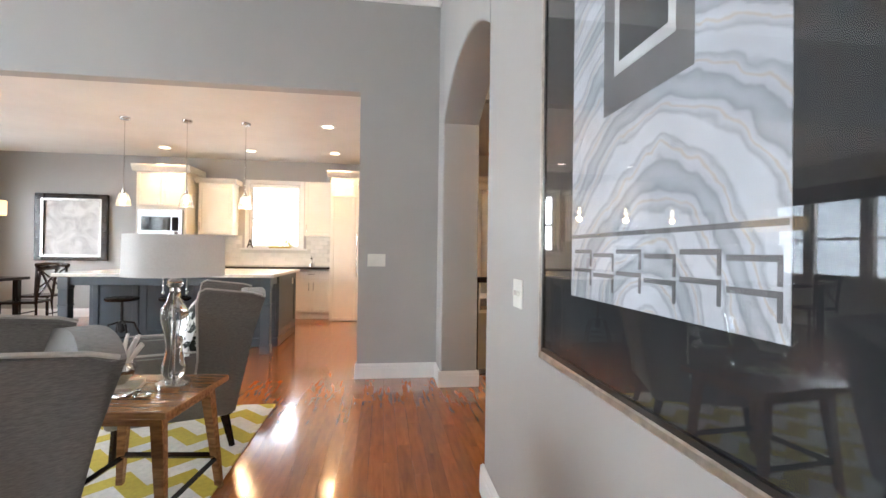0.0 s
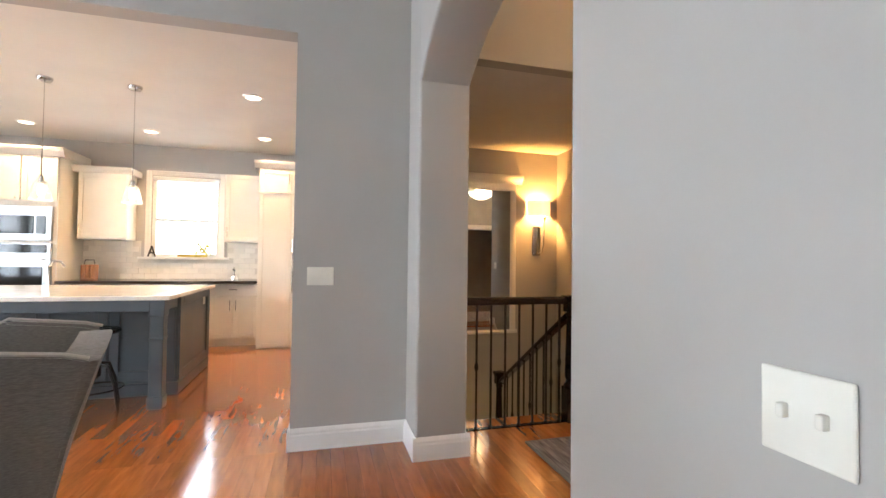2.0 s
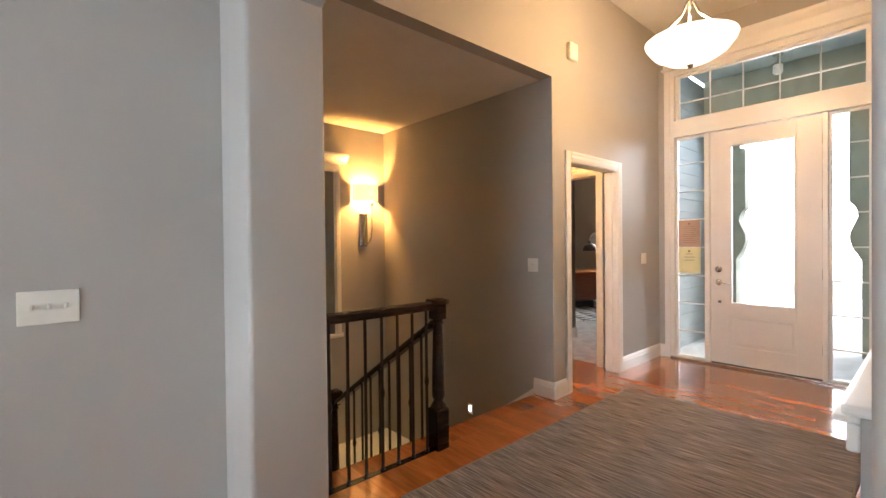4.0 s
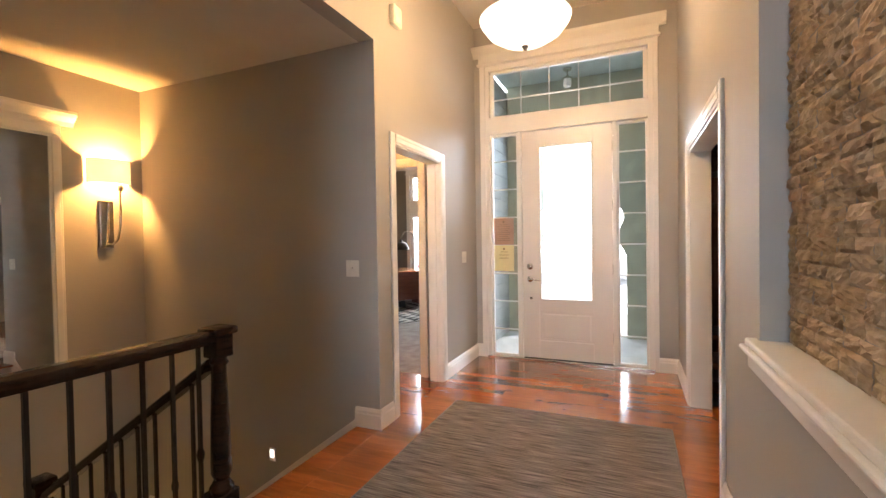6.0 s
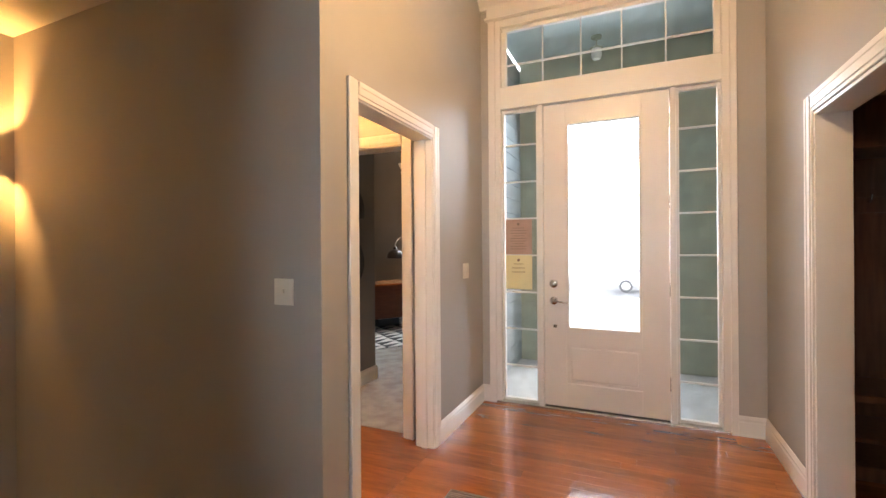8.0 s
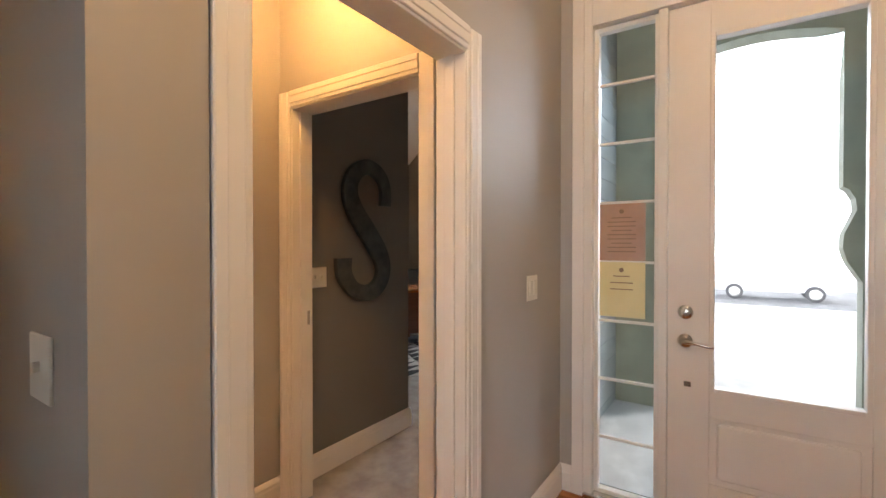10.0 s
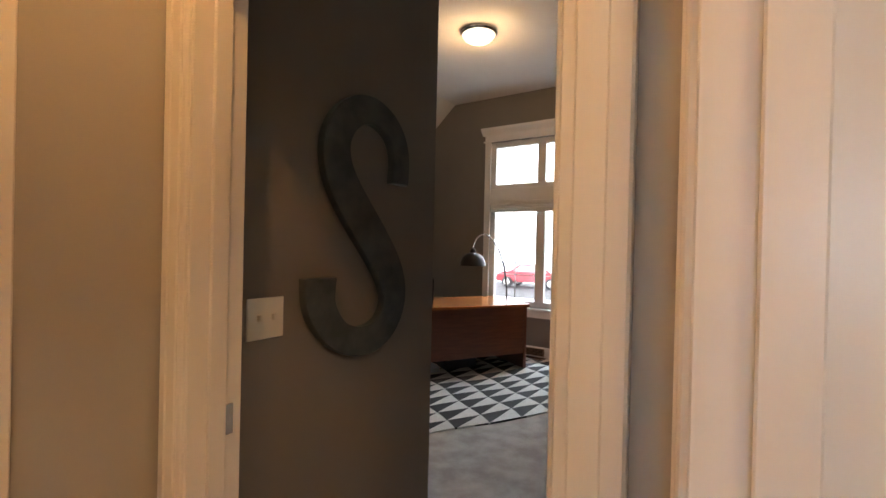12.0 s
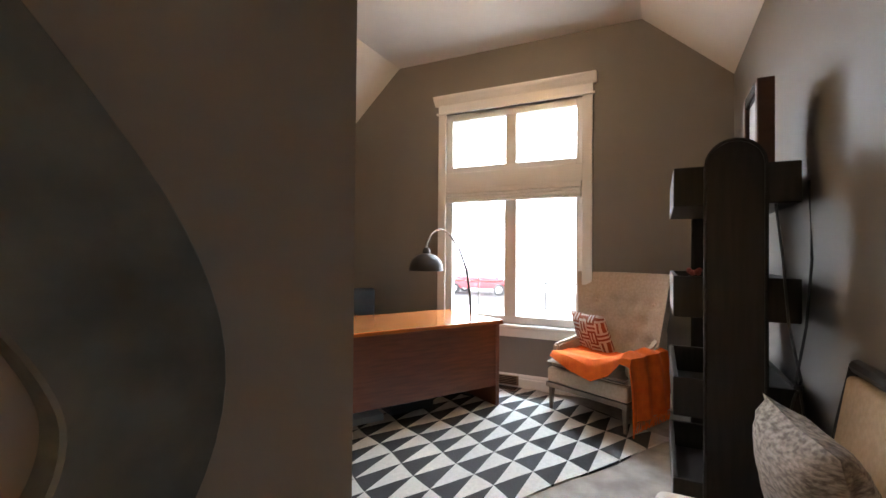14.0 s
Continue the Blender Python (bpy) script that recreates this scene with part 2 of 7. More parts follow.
def cushion(w, d, h, puff=0.35, n=10, seed=0):
    """A soft pillow of size w x d, h thick in the middle, lying flat."""
    bm = bmesh.new()
    rnd = random.Random(seed)
    grid = {}
    for s in (1, -1):
        for i in range(n + 1):
            for j in range(n + 1):
                u, v = i / n * 2 - 1, j / n * 2 - 1
                e = (1 - abs(u) ** 2.6) * (1 - abs(v) ** 2.6)
                edge = i in (0, n) or j in (0, n)
                if s == -1 and edge:
                    grid[(s, i, j)] = grid[(1, i, j)]
                    continue
                pin = 1 - 0.07 * (1 - abs(u)) * (abs(v) > 0.8) - 0.05 * (1 - abs(v)) * (abs(u) > 0.8)
                z = s * h / 2 * (max(e, 0) ** puff) + (rnd.random() - 0.5) * 0.006
                grid[(s, i, j)] = bm.verts.new((u * w / 2 * pin, v * d / 2 * pin, 0 if edge else z))
        for i in range(n):
            for j in range(n):
                q = [grid[(s, i, j)], grid[(s, i + 1, j)], grid[(s, i + 1, j + 1)], grid[(s, i, j + 1)]]
                bm.faces.new(q if s == 1 else q[::-1])
    return bm


def wall(name, axis, p0, p1, a0, a1, z0, z1, holes=(), neg=None, pos=None):
    """A wall that lies across axis ('x' or 'y') from p0 to p1, along the other axis from a0 to a1, with holes (a0, a1, z0, z1)."""
    bm = bmesh.new()
    cuts = sorted({a0, a1, *(h[0] for h in holes), *(h[1] for h in holes)})
    for c0, c1 in zip(cuts, cuts[1:]):
        inside = sorted((h[2], h[3]) for h in holes if h[0] <= c0 and h[1] >= c1)
        low = z0
        spans = []
        for h0, h1 in inside:
            if h0 > low:
                spans.append((low, h0))
            low = h1
        if low < z1:
            spans.append((low, z1))
        for s0, s1 in spans:
            add_box(bm, *((p0, p1, c0, c1) if axis == "x" else (c0, c1, p0, p1)), s0, s1)
    neg, pos = neg or WALL, pos or neg or WALL
    k = 0 if axis == "x" else 1
    bm.normal_update()
    for f in bm.faces:
        f.material_index = 1 if f.normal[k] > 0.5 else 0
    return tagged(part(name, bm, [neg, pos]), kind="structure")


def slab(name, x0, x1, y0, y1, z0, z1, material):
    return tagged(part(name, box(x0, x1, y0, y1, z0, z1), material), kind="structure")


BASE_PROFILE = [(0, 0), (0.018, 0), (0.018, 0.095), (0.014, 0.105), (0.014, 0.118), (0.008, 0.132), (0.004, 0.140), (0, 0.140)]
_bases = [0]


def baseboard(x0, y0, x1, y1, side, z=0.0, h=1.0):
    """A moulded baseboard from one point to the other; side: +1 when it stands out to the left of that way."""
    a, b = Vector((x0, y0, z)), Vector((x1, y1, z))
    d = (b - a).normalized()
    s = Vector((-d.y, d.x, 0)) * side
    bm = bmesh.new()
    ends = [[bm.verts.new(p + s * u + Vector((0, 0, v * h))) for u, v in BASE_PROFILE] for p in (a, b)]
    k = len(BASE_PROFILE)
    for j in range(k):
        bm.faces.new((ends[0][j], ends[0][(j + 1) % k], ends[1][(j + 1) % k], ends[1][j]))
    bm.faces.new(ends[0])
    bm.faces.new(ends[1][::-1])
    bmesh.ops.recalc_face_normals(bm, faces=bm.faces)
    return tagged(part("baseboard", bm, WHITE), kind="structure")


def casing(name, axis, face, out, a0, a1, z1, w=0.09, z0=0.0, t=0.02):
    """Moulded door casing round an opening a0..a1 up to z1 on the wall face at face; out: +1 or -1, the way it stands out."""
    holder = tagged(new(name), kind="structure")

    def piece(nm, u0, u1, v0, v1, inner):
        bm = bmesh.new()
        for k, (f0, f1, tt) in enumerate(((0.0, 1.0, 0.6), (0.22, 0.8, 0.85), (0.66, 1.0, 1.0))):
            if inner == "right":
                w0, w1 = u1 - (u1 - u0) * f1, u1 - (u1 - u0) * f0
                q0, q1 = v0, v1
            elif inner == "left":
                w0, w1 = u0 + (u1 - u0) * f0, u0 + (u1 - u0) * f1
                q0, q1 = v0, v1
            else:
                w0, w1 = u0, u1
                q0, q1 = v0 + (v1 - v0) * f0, v0 + (v1 - v0) * f1
            p0, p1 = sorted((face + out * 0.0005 * k, face + out * t * tt))
            if axis == "x":
                add_box(bm, p0, p1, w0, w1, q0, q1, 0.003, 1)
            else:
                add_box(bm, w0, w1, p0, p1, q0, q1, 0.003, 1)
        return part(nm, bm, WHITE, holder)

    piece("side_casing", a0 - w, a0, z0, z1 + w, "right")
    piece("side_casing", a1, a1 + w, z0, z1 + w, "left")
    piece("head_casing", a0 + 0.001, a1 - 0.001, z1, z1 + w, "top")
    return holder


def jamb(name, axis, p0, p1, a0, a1, z1, t=0.018, stop=True):
    """The white lining of an opening through a wall."""
    holder = tagged(new(name), kind="structure")
    q0, q1 = p0 - 0.003, p1 + 0.003
    mid = (p0 + p1) / 2
    for nm, u0, u1, v0, v1 in (("side_jamb", a0, a0 + t, 0, z1), ("side_jamb", a1 - t, a1, 0, z1), ("head_jamb", a0 + t, a1 - t, z1 - t, z1)):
        part(nm, box(*((q0, q1, u0, u1) if axis == "x" else (u0, u1, q0, q1)), v0, v1, 0.002, 1), WHITE, holder)
    if stop:
        for nm, u0, u1, v0, v1 in (("door_stop", a0 + t, a0 + t + 0.012, 0, z1 - t), ("door_stop", a1 - t - 0.012, a1 - t, 0, z1 - t)):
            part(nm, box(*((mid - 0.02, mid + 0.02, u0, u1) if axis == "x" else (u0, u1, mid - 0.02, mid + 0.02)), v0, v1, 0.002, 1), WHITE, holder)
    return holder


def switch_plate(m, gangs=1, w=0.075, h=0.118, rocker=False):
    """A wall plate in local x (width) and z (height), standing out along -y."""
    s = thing("light_switch", "ivory plastic light switch plate with %d toggle%s" % (gangs, "" if gangs == 1 else "s"), "light switch", m, group="switch plates")
    ww = w + 0.046 * (gangs - 1)
    part("plate", box(-ww / 2, ww / 2, -0.006, 0, -h / 2, h / 2, 0.003), PLASTIC, s)
    for g in range(gangs):
        x = (g - (gangs - 1) / 2) * 0.046
        if rocker:
            part("rocker", box(x - 0.016, x + 0.016, -0.010, -0.004, -0.033, 0.033, 0.002), PLASTIC, s)
        else:
            part("toggle", box(x - 0.005, x + 0.005, -0.016, -0.004, -0.006, 0.012, 0.002), PLASTIC, s)
    return s


# ---- large structure ----
XW, XA = 0.86, 1.19          # arch wall, both faces
YW = 4.37                    # wall towards the kitchen
YL, YR = 4.43, 2.39          # foyer, both long sides
XF = 5.58                    # front wall
XS, YB = 3.45, 6.92          # stair alcove
XO, YS, XSE = 4.64, 5.64, 5.76   # office doorway wall, wall with the letter and its end
XOW, YOR, YOL = 9.44, 4.70, 8.52  # office window wall and sides
KB = 8.5                     # kitchen back wall
ZL, ZK, ZF, ZA, ZH = 3.66, 2.80, 3.70, 2.715, 2.62
WL = -6.1                    # window wall of living room and dining end

YN = 2.32                    # near side of the arch
NICHE_0, NICHE_X = 1.62, 2.66  # both sides of the stone niche
# arch wall: straight parts and the arched head
def rounded_wall(name, y0, y1, edge_y):
    """A plaster pier of the arch wall whose two upright corners at edge_y are rounded."""
    bm = box(XW, XA, y0, y1, 0, ZL)
    es = [e for e in bm.edges if all(abs(v.co.y - edge_y) < 1e-4 for v in e.verts) and abs(e.verts[0].co.z - e.verts[1].co.z) > 1]
    bmesh.ops.bevel(bm, geom=es, offset=0.019, segments=4, affect="EDGES", profile=0.5)
    return tagged(part(name, bm, WALL, smooth=True), kind="structure")


rounded_wall("wall_arch_side", -4.3, YN, YN)
rounded_wall("wall_arch_pier", 4.048, YW + 0.12, 4.048)
SPRING, RISE = 2.34, 0.27
_half, _mid = (4.048 - YN) / 2, (4.048 + YN) / 2
_curve = []
for k in range(33):
    u = -_half + 2 * _half * k / 32
    _curve.append((_mid + u, SPRING + RISE * (1 - (abs(u) / _half) ** 2.3)))
_bm = prism([(y, z) for y, z in _curve] + [(4.048, ZL), (YN, ZL)], XA - XW, m=Matrix(((0, 1, 0, XW), (1, 0, 0, 0), (0, 0, 1, 0), (0, 0, 0, 1))))
bmesh.ops.recalc_face_normals(_bm, faces=_bm.faces)
_rim = [e for e in _bm.edges if abs(e.verts[0].co.x - e.verts[1].co.x) < 1e-4 and all(v.co.z < ZL - 0.1 for v in e.verts)]
bmesh.ops.bevel(_bm, geom=_rim, offset=0.019, segments=4, affect="EDGES", profile=0.5)
tagged(part("wall_arch_head", _bm, WALL, smooth=True), kind="structure")
# wall and header towards the kitchen
wall("wall_kitchen_divider", "y", YW, YW + 0.14, WL, XW, 0, ZL, holes=[(-5.4, 0.114, 0, 2.69)])
# living room shell with its windows
WINS_L = [(0.95, 2.15), (2.3, 3.5)]
DIN = [(5.2, 6.05), (6.15, 7.0), (7.1, 7.95)]
wall("wall_windows_side", "x", WL - 0.16, WL, -4.3, KB + 0.15, 0, ZL, holes=[(a, b, 0.7, 2.7) for a, b in WINS_L] + [(a, b, 0.85, 2.25) for a, b in DIN])
WINS_B = [(-4.6, -3.3), (-3.15, -1.85), (-1.7, -0.4)]
wall("wall_living_back", "y", -4.46, -4.3, WL - 0.16, XA, 0, ZL, holes=[(a, b, 0.7, 2.7) for a, b in WINS_B])
slab("ceiling_living", WL, XA, -4.3, YW + 0.14, ZL, ZL + 0.1, CEIL)
# kitchen shell
wall("wall_kitchen_back", "y", KB, KB + 0.15, WL, XA, 0, ZK + 0.3, holes=[(-2.055, -1.17, 1.22, 2.375)])
wall("wall_kitchen_side", "x", XW + 0.18, XA, YW + 0.12, KB, 0, ZK + 0.3)
slab("ceiling_kitchen", WL, XA, YW + 0.14, KB, ZK, ZK + 0.1, CEIL)
# foyer
wall("wall_foyer_stair_end", "y", YL, YL + 0.12, XS, XO + 0.12, 0, ZF, holes=[(3.705, 4.572, 0, 2.048)])
wall("wall_foyer_office", "y", YL, YL + 0.25, XO + 0.12, XF + 0.2, 0, ZF, pos=OFFICE)
wall("wall_foyer_soffit", "y", YL, YL + 0.12, XA, XS, ZA, ZF)
wall("wall_foyer_mudroom", "y", YR - 0.14, YR, NICHE_X, XF, 0, ZF, holes=[(3.365, 4.685, 0, 1.98)])
wall("wall_niche_near", "y", YR - 0.24, YN + 0.005, XA, NICHE_0, 0, ZF)
wall("wall_niche_low", "y", YR - 0.24, YR, NICHE_0, NICHE_X, 0, 0.92)
wall("wall_niche_head", "y", YR - 0.24, YR, NICHE_0, NICHE_X, 2.75, ZF)
wall("wall_niche_back", "y", YR - 0.24, YR - 0.10, NICHE_0, NICHE_X, 0.92, 2.75)
wall("wall_front", "x", XF, XF + 0.2, YR - 0.14, YL, 0, ZF, holes=[(2.60, 4.30, 0, 3.25)], pos=SIDING)
wall("wall_foyer_arch_top", "x", XA - 0.05, XA, YR - 0.2, YL, ZL, ZF + 0.05)
slab("ceiling_foyer", XA - 0.05, XF + 0.2, YR - 0.3, YL + 0.12, ZF, ZF + 0.1, CEIL)
# stair alcove
slab("ceiling_stair", XA, XS + 0.05, YL + 0.12, YB, ZA, ZA + 0.1, CEIL)
wall("wall_stair_end", "x", XS, XS + 0.12, YL + 0.12, YB + 0.12, -3.0, ZF)
wall("wall_stair_back", "y", YB, YB + 0.12, XA - 0.12, XS, -3.0, ZA + 0.1)
wall("wall_stair_inner", "x", XA - 0.12, XA, YL + 0.12, YB, -3.0, ZA + 0.1)
wall("wall_stair_front_below", "y", YL + 0.0, YL + 0.12, XA - 0.1, XS + 0.1, -3.0, -0.25)
slab("floor_stairwell", XA, XS, YL, YB, -3.1, -3.0, FLOORWOOD)
# hall between foyer, bathroom and office
wall("wall_hall_bath", "y", 5.60, 5.72, XS + 0.12, XO + 0.02, 0, ZH, holes=[(3.60, 4.308, 0, 2.048)])
wall("wall_hall_office", "x", XO, XO + 0.12, YL + 0.12, 5.60, 0, ZH, holes=[(4.682, 5.518, 0, 2.048)], pos=OFFICE)
wall("wall_hall_corner", "x", XO, XO + 0.12, 5.60, 5.75, 0, ZH, pos=OFFICE)
slab("ceiling_hall", XS + 0.12, XO + 0.12, YL + 0.12, 5.72, ZH, ZH + 0.08, CEIL)
# bathroom
wall("wall_bath_left", "x", 3.53, 3.57, 5.72, 8.4, 0, ZH)
wall("wall_bath_right", "x", 5.02, 5.14, 5.76, 8.4, 0, ZH)
wall("wall_bath_back", "y", 8.28, 8.4, 3.53, 5.14, 0, ZH)
slab("ceiling_bath", 3.53, 5.14, 5.72, 8.4, ZH, ZH + 0.08, CEIL)
# office
wall("wall_letter", "y", YS, YS + 0.12, XO + 0.12, XSE, 0, 3.6, neg=OFFICE)
wall("wall_office_inner", "x", XSE - 0.12, XSE, YS + 0.12, YOL + 0.12, 0, 3.6, neg=OFFICE)
wall("wall_office_right", "y", YOR - 0.12, YOR, XO + 0.12, XOW + 0.2, 0, 3.6, neg=SIDING, pos=OFFICE)
wall("wall_office_left", "y", YOL, YOL + 0.12, XSE - 0.12, XOW + 0.2, 0, 3.6, neg=OFFICE)
wall("wall_office_window", "x", XOW, XOW + 0.2, YOR, YOL, 0, 3.6, holes=[(5.86, 7.28, 0.62, 2.78)], neg=OFFICE, pos=SIDING)
wall("wall_office_above_door", "x", XO, XO + 0.12, YOR - 0.12, YS + 0.12, ZH, 3.6, neg=OFFICE)
# vaulted office ceiling: flat middle, two slopes
ZO, ZE = 3.375, 2.765
_bm = bmesh.new()
_sec = [(YOR - 0.01, ZE), (5.38, ZO), (7.86, ZO), (YOL + 0.01, ZE)]
_lo = [[_bm.verts.new((x, y, z)) for y, z in _sec] for x in (XO + 0.1, XOW + 0.05)]
_hi = [[_bm.verts.new((x, y, z + 0.12)) for y, z in _sec] for x in (XO + 0.1, XOW + 0.05)]
for k in range(3):
    _bm.faces.new((_lo[0][k], _lo[1][k], _lo[1][k + 1], _lo[0][k + 1]))
    _bm.faces.new((_hi[0][k], _hi[0][k + 1], _hi[1][k + 1], _hi[1][k]))
for e in (0, 3):
    _bm.faces.new((_lo[0][e], _lo[1][e], _hi[1][e], _hi[0][e]))
for e in (0, 1):
    _bm.faces.new((*_lo[e], *_hi[e][::-1]))
bmesh.ops.recalc_face_normals(_bm, faces=_bm.faces)
tagged(part("ceiling_office", _bm, CEIL), kind="structure")
# mudroom
wall("wall_mud_back", "y", 0.55, 0.67, 2.9, XF + 0.2, 0, 2.6)
wall("wall_mud_left", "x", 2.9, 3.02, 0.67, YR - 0.14, 0, 2.6)
wall("wall_mud_right", "x", XF, XF + 0.2, 0.55, YR - 0.14, 0, 2.6, pos=SIDING)
slab("ceiling_mud", 2.9, XF + 0.2, 0.55, YR - 0.14, 2.6, 2.7, CEIL)
# floors under the boards and carpets
slab("floor_main", WL, XA, -4.3, KB, -0.12, -0.018, FLOORWOOD)
slab("floor_foyer_base", XA, XF + 0.2, 0.55, YL + 0.12, -0.12, -0.018, FLOORWOOD)
slab("floor_hall_base", XS + 0.12, XO + 0.06, YL + 0.12, 5.66, -0.12, -0.018, FLOORWOOD)
slab("floor_office_carpet", XO + 0.06, XOW, YOR, YOL, -0.12, 0.004, CARPET)
BATHTILE = mat("cream_floor_tile", (0.48, 0.43, 0.36), (0.58, 0.53, 0.45), rough=0.3, scale=4, coords="World")
slab("floor_bath", 3.53, 5.14, 5.66, 8.4, -0.12, 0.0, BATHTILE)

# baseboards
for seg in ((XW, -4.3, XW, YN + 0.016, 1), (0.844, YN, XA + 0.016, YN, 1), (XW, 4.033, XW, YW, 1), (0.842, 4.048, XA + 0.018, 4.048, -1),
            (XA, 4.048, XA, YL, -1), (0.098, YW, XW, YW, -1), (0.114, YW - 0.018, 0.114, YW + 0.155, 1),
            (XS, YL, 3.633, YL, -1), (4.647, YL, XF, YL, -1), (XF, YL, XF, 4.362, -1), (XF, 2.56, XF, YR, -1), (XF, YR, 4.775, YR, -1), (3.275, YR, NICHE_0, YR, -1),
            (XS, YL + 0.20, XS, YL - 0.018, -1),
            (4.378, 5.60, XO, 5.60, -1), (XO, 5.585, XO, 5.60, 1), (XS + 0.12, YL + 0.12, XS + 0.12, 5.60, -1),
            (XO + 0.12, YS, XSE + 0.018, YS, -1), (XSE, YS - 0.018, XSE, YOL, -1), (XOW, YOR, XOW, YOL, 1), (XO + 0.2, YOR, XOW, YOR, 1), (XSE, YOL, XOW, YOL, -1),
            (WL, KB, -3.72, KB, -1), (WL, -4.3, WL, KB, -1), (XS, YB, XS, 5.87, 1), (XA, YB, XS, YB, -1)):
    baseboard(*seg, z=(-1.14 if seg[1] == YB or seg[3] == YB else 0.0))

# ---- openings: linings and casings ----
jamb("doorway_hall", "y", YL, YL + 0.12, 3.705, 4.572, 2.048)
casing("doorway_hall_casing", "y", YL, -1, 3.718, 4.562, 2.04, w=0.083)
casing("doorway_hall_inner_casing", "y", YL + 0.12, 1, 3.718, 4.562, 2.04, w=0.074)
jamb("doorway_office", "x", XO, XO + 0.12, 4.682, 5.518, 2.048)
casing("doorway_office_casing", "x", XO, -1, 4.692, 5.508, 2.04, w=0.08)
jamb("doorway_bath", "y", 5.60, 5.72, 3.60, 4.308, 2.048)
casing("doorway_bath_casing", "y", 5.60, -1, 3.62, 4.298, 2.04, w=0.08)
jamb("doorway_mudroom", "y", YR - 0.14, YR, 3.365, 4.685, 1.98, stop=False)
casing("doorway_mudroom_casing", "y", YR, 1, 3.365, 4.685, 1.98, w=0.09)
_lp = thing("strike_plate", "small brushed nickel strike plate let into the door jamb", "strike plate")
part("plate", box(XO + 0.06, XO + 0.10, 5.494, 5.4995, 0.925, 0.995, 0.001), CHROME, _lp)
# crown moulding at the living room ceiling
_crown = [(0, 0), (0, -0.11), (0.015, -0.11), (0.022, -0.08), (0.055, -0.045), (0.085, -0.02), (0.095, -0.012), (0.095, 0)]
for seg in ("wall", "side"):
    if seg == "wall":
        bmc = prism([(-u, v) for u, v in _crown], XW - WL, m=Matrix(((0, 1, 0, WL), (1, 0, 0, YW), (0, 0, 1, ZL), (0, 0, 0, 1))))
    else:
        bmc = prism([(-u, v) for u, v in _crown], YW + 4.3, m=Matrix(((1, 0, 0, XW), (0, 1, 0, -4.3), (0, 0, 1, ZL), (0, 0, 0, 1))))
    bmesh.ops.recalc_face_normals(bmc, faces=bmc.faces)
    tagged(part("crown_moulding", bmc, WHITE), kind="structure")


def sash_window(name, axis, p0, p1, a0, a1, z0, z1, mull=(), bars=(), frame=0.05, mw=0.024):
    """A window unit: frame, mullions (positions along the wall), horizontal bars, a pane for every light."""
    w = tagged(new(name), kind="structure")

    def bx(u0, u1, q0, q1, v0, v1, bev=0.004):
        return box(*((q0, q1, u0, u1) if axis == "x" else (u0, u1, q0, q1)), v0, v1, bev, 1)
    for nm, u0, u1, v0, v1 in (("window_frame", a0, a0 + frame, z0, z1), ("window_frame", a1 - frame, a1, z0, z1),
                               ("window_frame", a0 + frame, a1 - frame, z1 - frame, z1), ("window_frame", a0 + frame, a1 - frame, z0, z0 + frame)):
        part(nm, bx(u0, u1, p0, p1, v0, v1), WHITE, w)
    us = [a0 + frame, *mull, a1 - frame]
    vs = [z0 + frame, *bars, z1 - frame]
    for u in mull:
        part("mullion", bx(u - mw, u + mw, p0, p1, z0 + frame, z1 - frame), WHITE, w)
    for v in bars:
        part("meeting_rail", bx(a0 + frame, a1 - frame, p0, p1, v - 0.02, v + 0.02), WHITE, w)
    for i in range(len(us) - 1):
        for j in range(len(vs) - 1):
            c = (p0 + p1) / 2
            pane = part("pane", bx(us[i], us[i + 1], c - 0.004, c + 0.004, vs[j], vs[j + 1], 0), GLASS, w)
            pane.visible_shadow = False
    return w


for k, (a, b) in enumerate(WINS_L):
    sash_window("window_living_%d" % (k + 1), "x", WL - 0.12, WL - 0.04, a, b, 0.7, 2.7, bars=(1.7,))
for k, (a, b) in enumerate(DIN):
    sash_window("window_dining_%d" % (k + 1), "x", WL - 0.12, WL - 0.04, a, b, 0.85, 2.25, bars=(1.5,))
for k, (a, b) in enumerate(WINS_B):
    sash_window("window_back_%d" % (k + 1), "y", -4.42, -4.34, a, b, 0.7, 2.7, bars=(1.7,))
sash_window("window_kitchen", "y", KB + 0.04, KB + 0.11, -2.055, -1.17, 1.22, 2.375, bars=(1.75,))
casing("window_kitchen_casing", "y", KB, -1, -2.055, -1.17, 2.375, w=0.07, z0=1.22)
tagged(part("window_sill_kitchen", box(-2.2, -1.03, KB - 0.06, KB + 0.04, 1.185, 1.22, 0.006), WHITE), kind="structure")
BLIND = mat("white_roller_shade", (0.85, 0.85, 0.83), rough=0.9, scale=200, bump=0.1)
_bl = thing("roller_shade", "white roller shade drawn a little way down the kitchen window", "window shade")
part("cassette", box(-2.05, -1.18, KB - 0.005, KB + 0.035, 2.305, 2.37, 0.01), BLIND, _bl)
# stacked header boxes in the dining bay
_db = thing("woven_shade", "dark woven shade rolled up above the dining windows", "window shade")
part("roll", box(WL + 0.005, WL + 0.06, 5.1, 8.05, 2.12, 2.42, 0.015), mat("brown_woven_shade", (0.10, 0.075, 0.06), rough=0.9, scale=60, bump=0.3), _db)

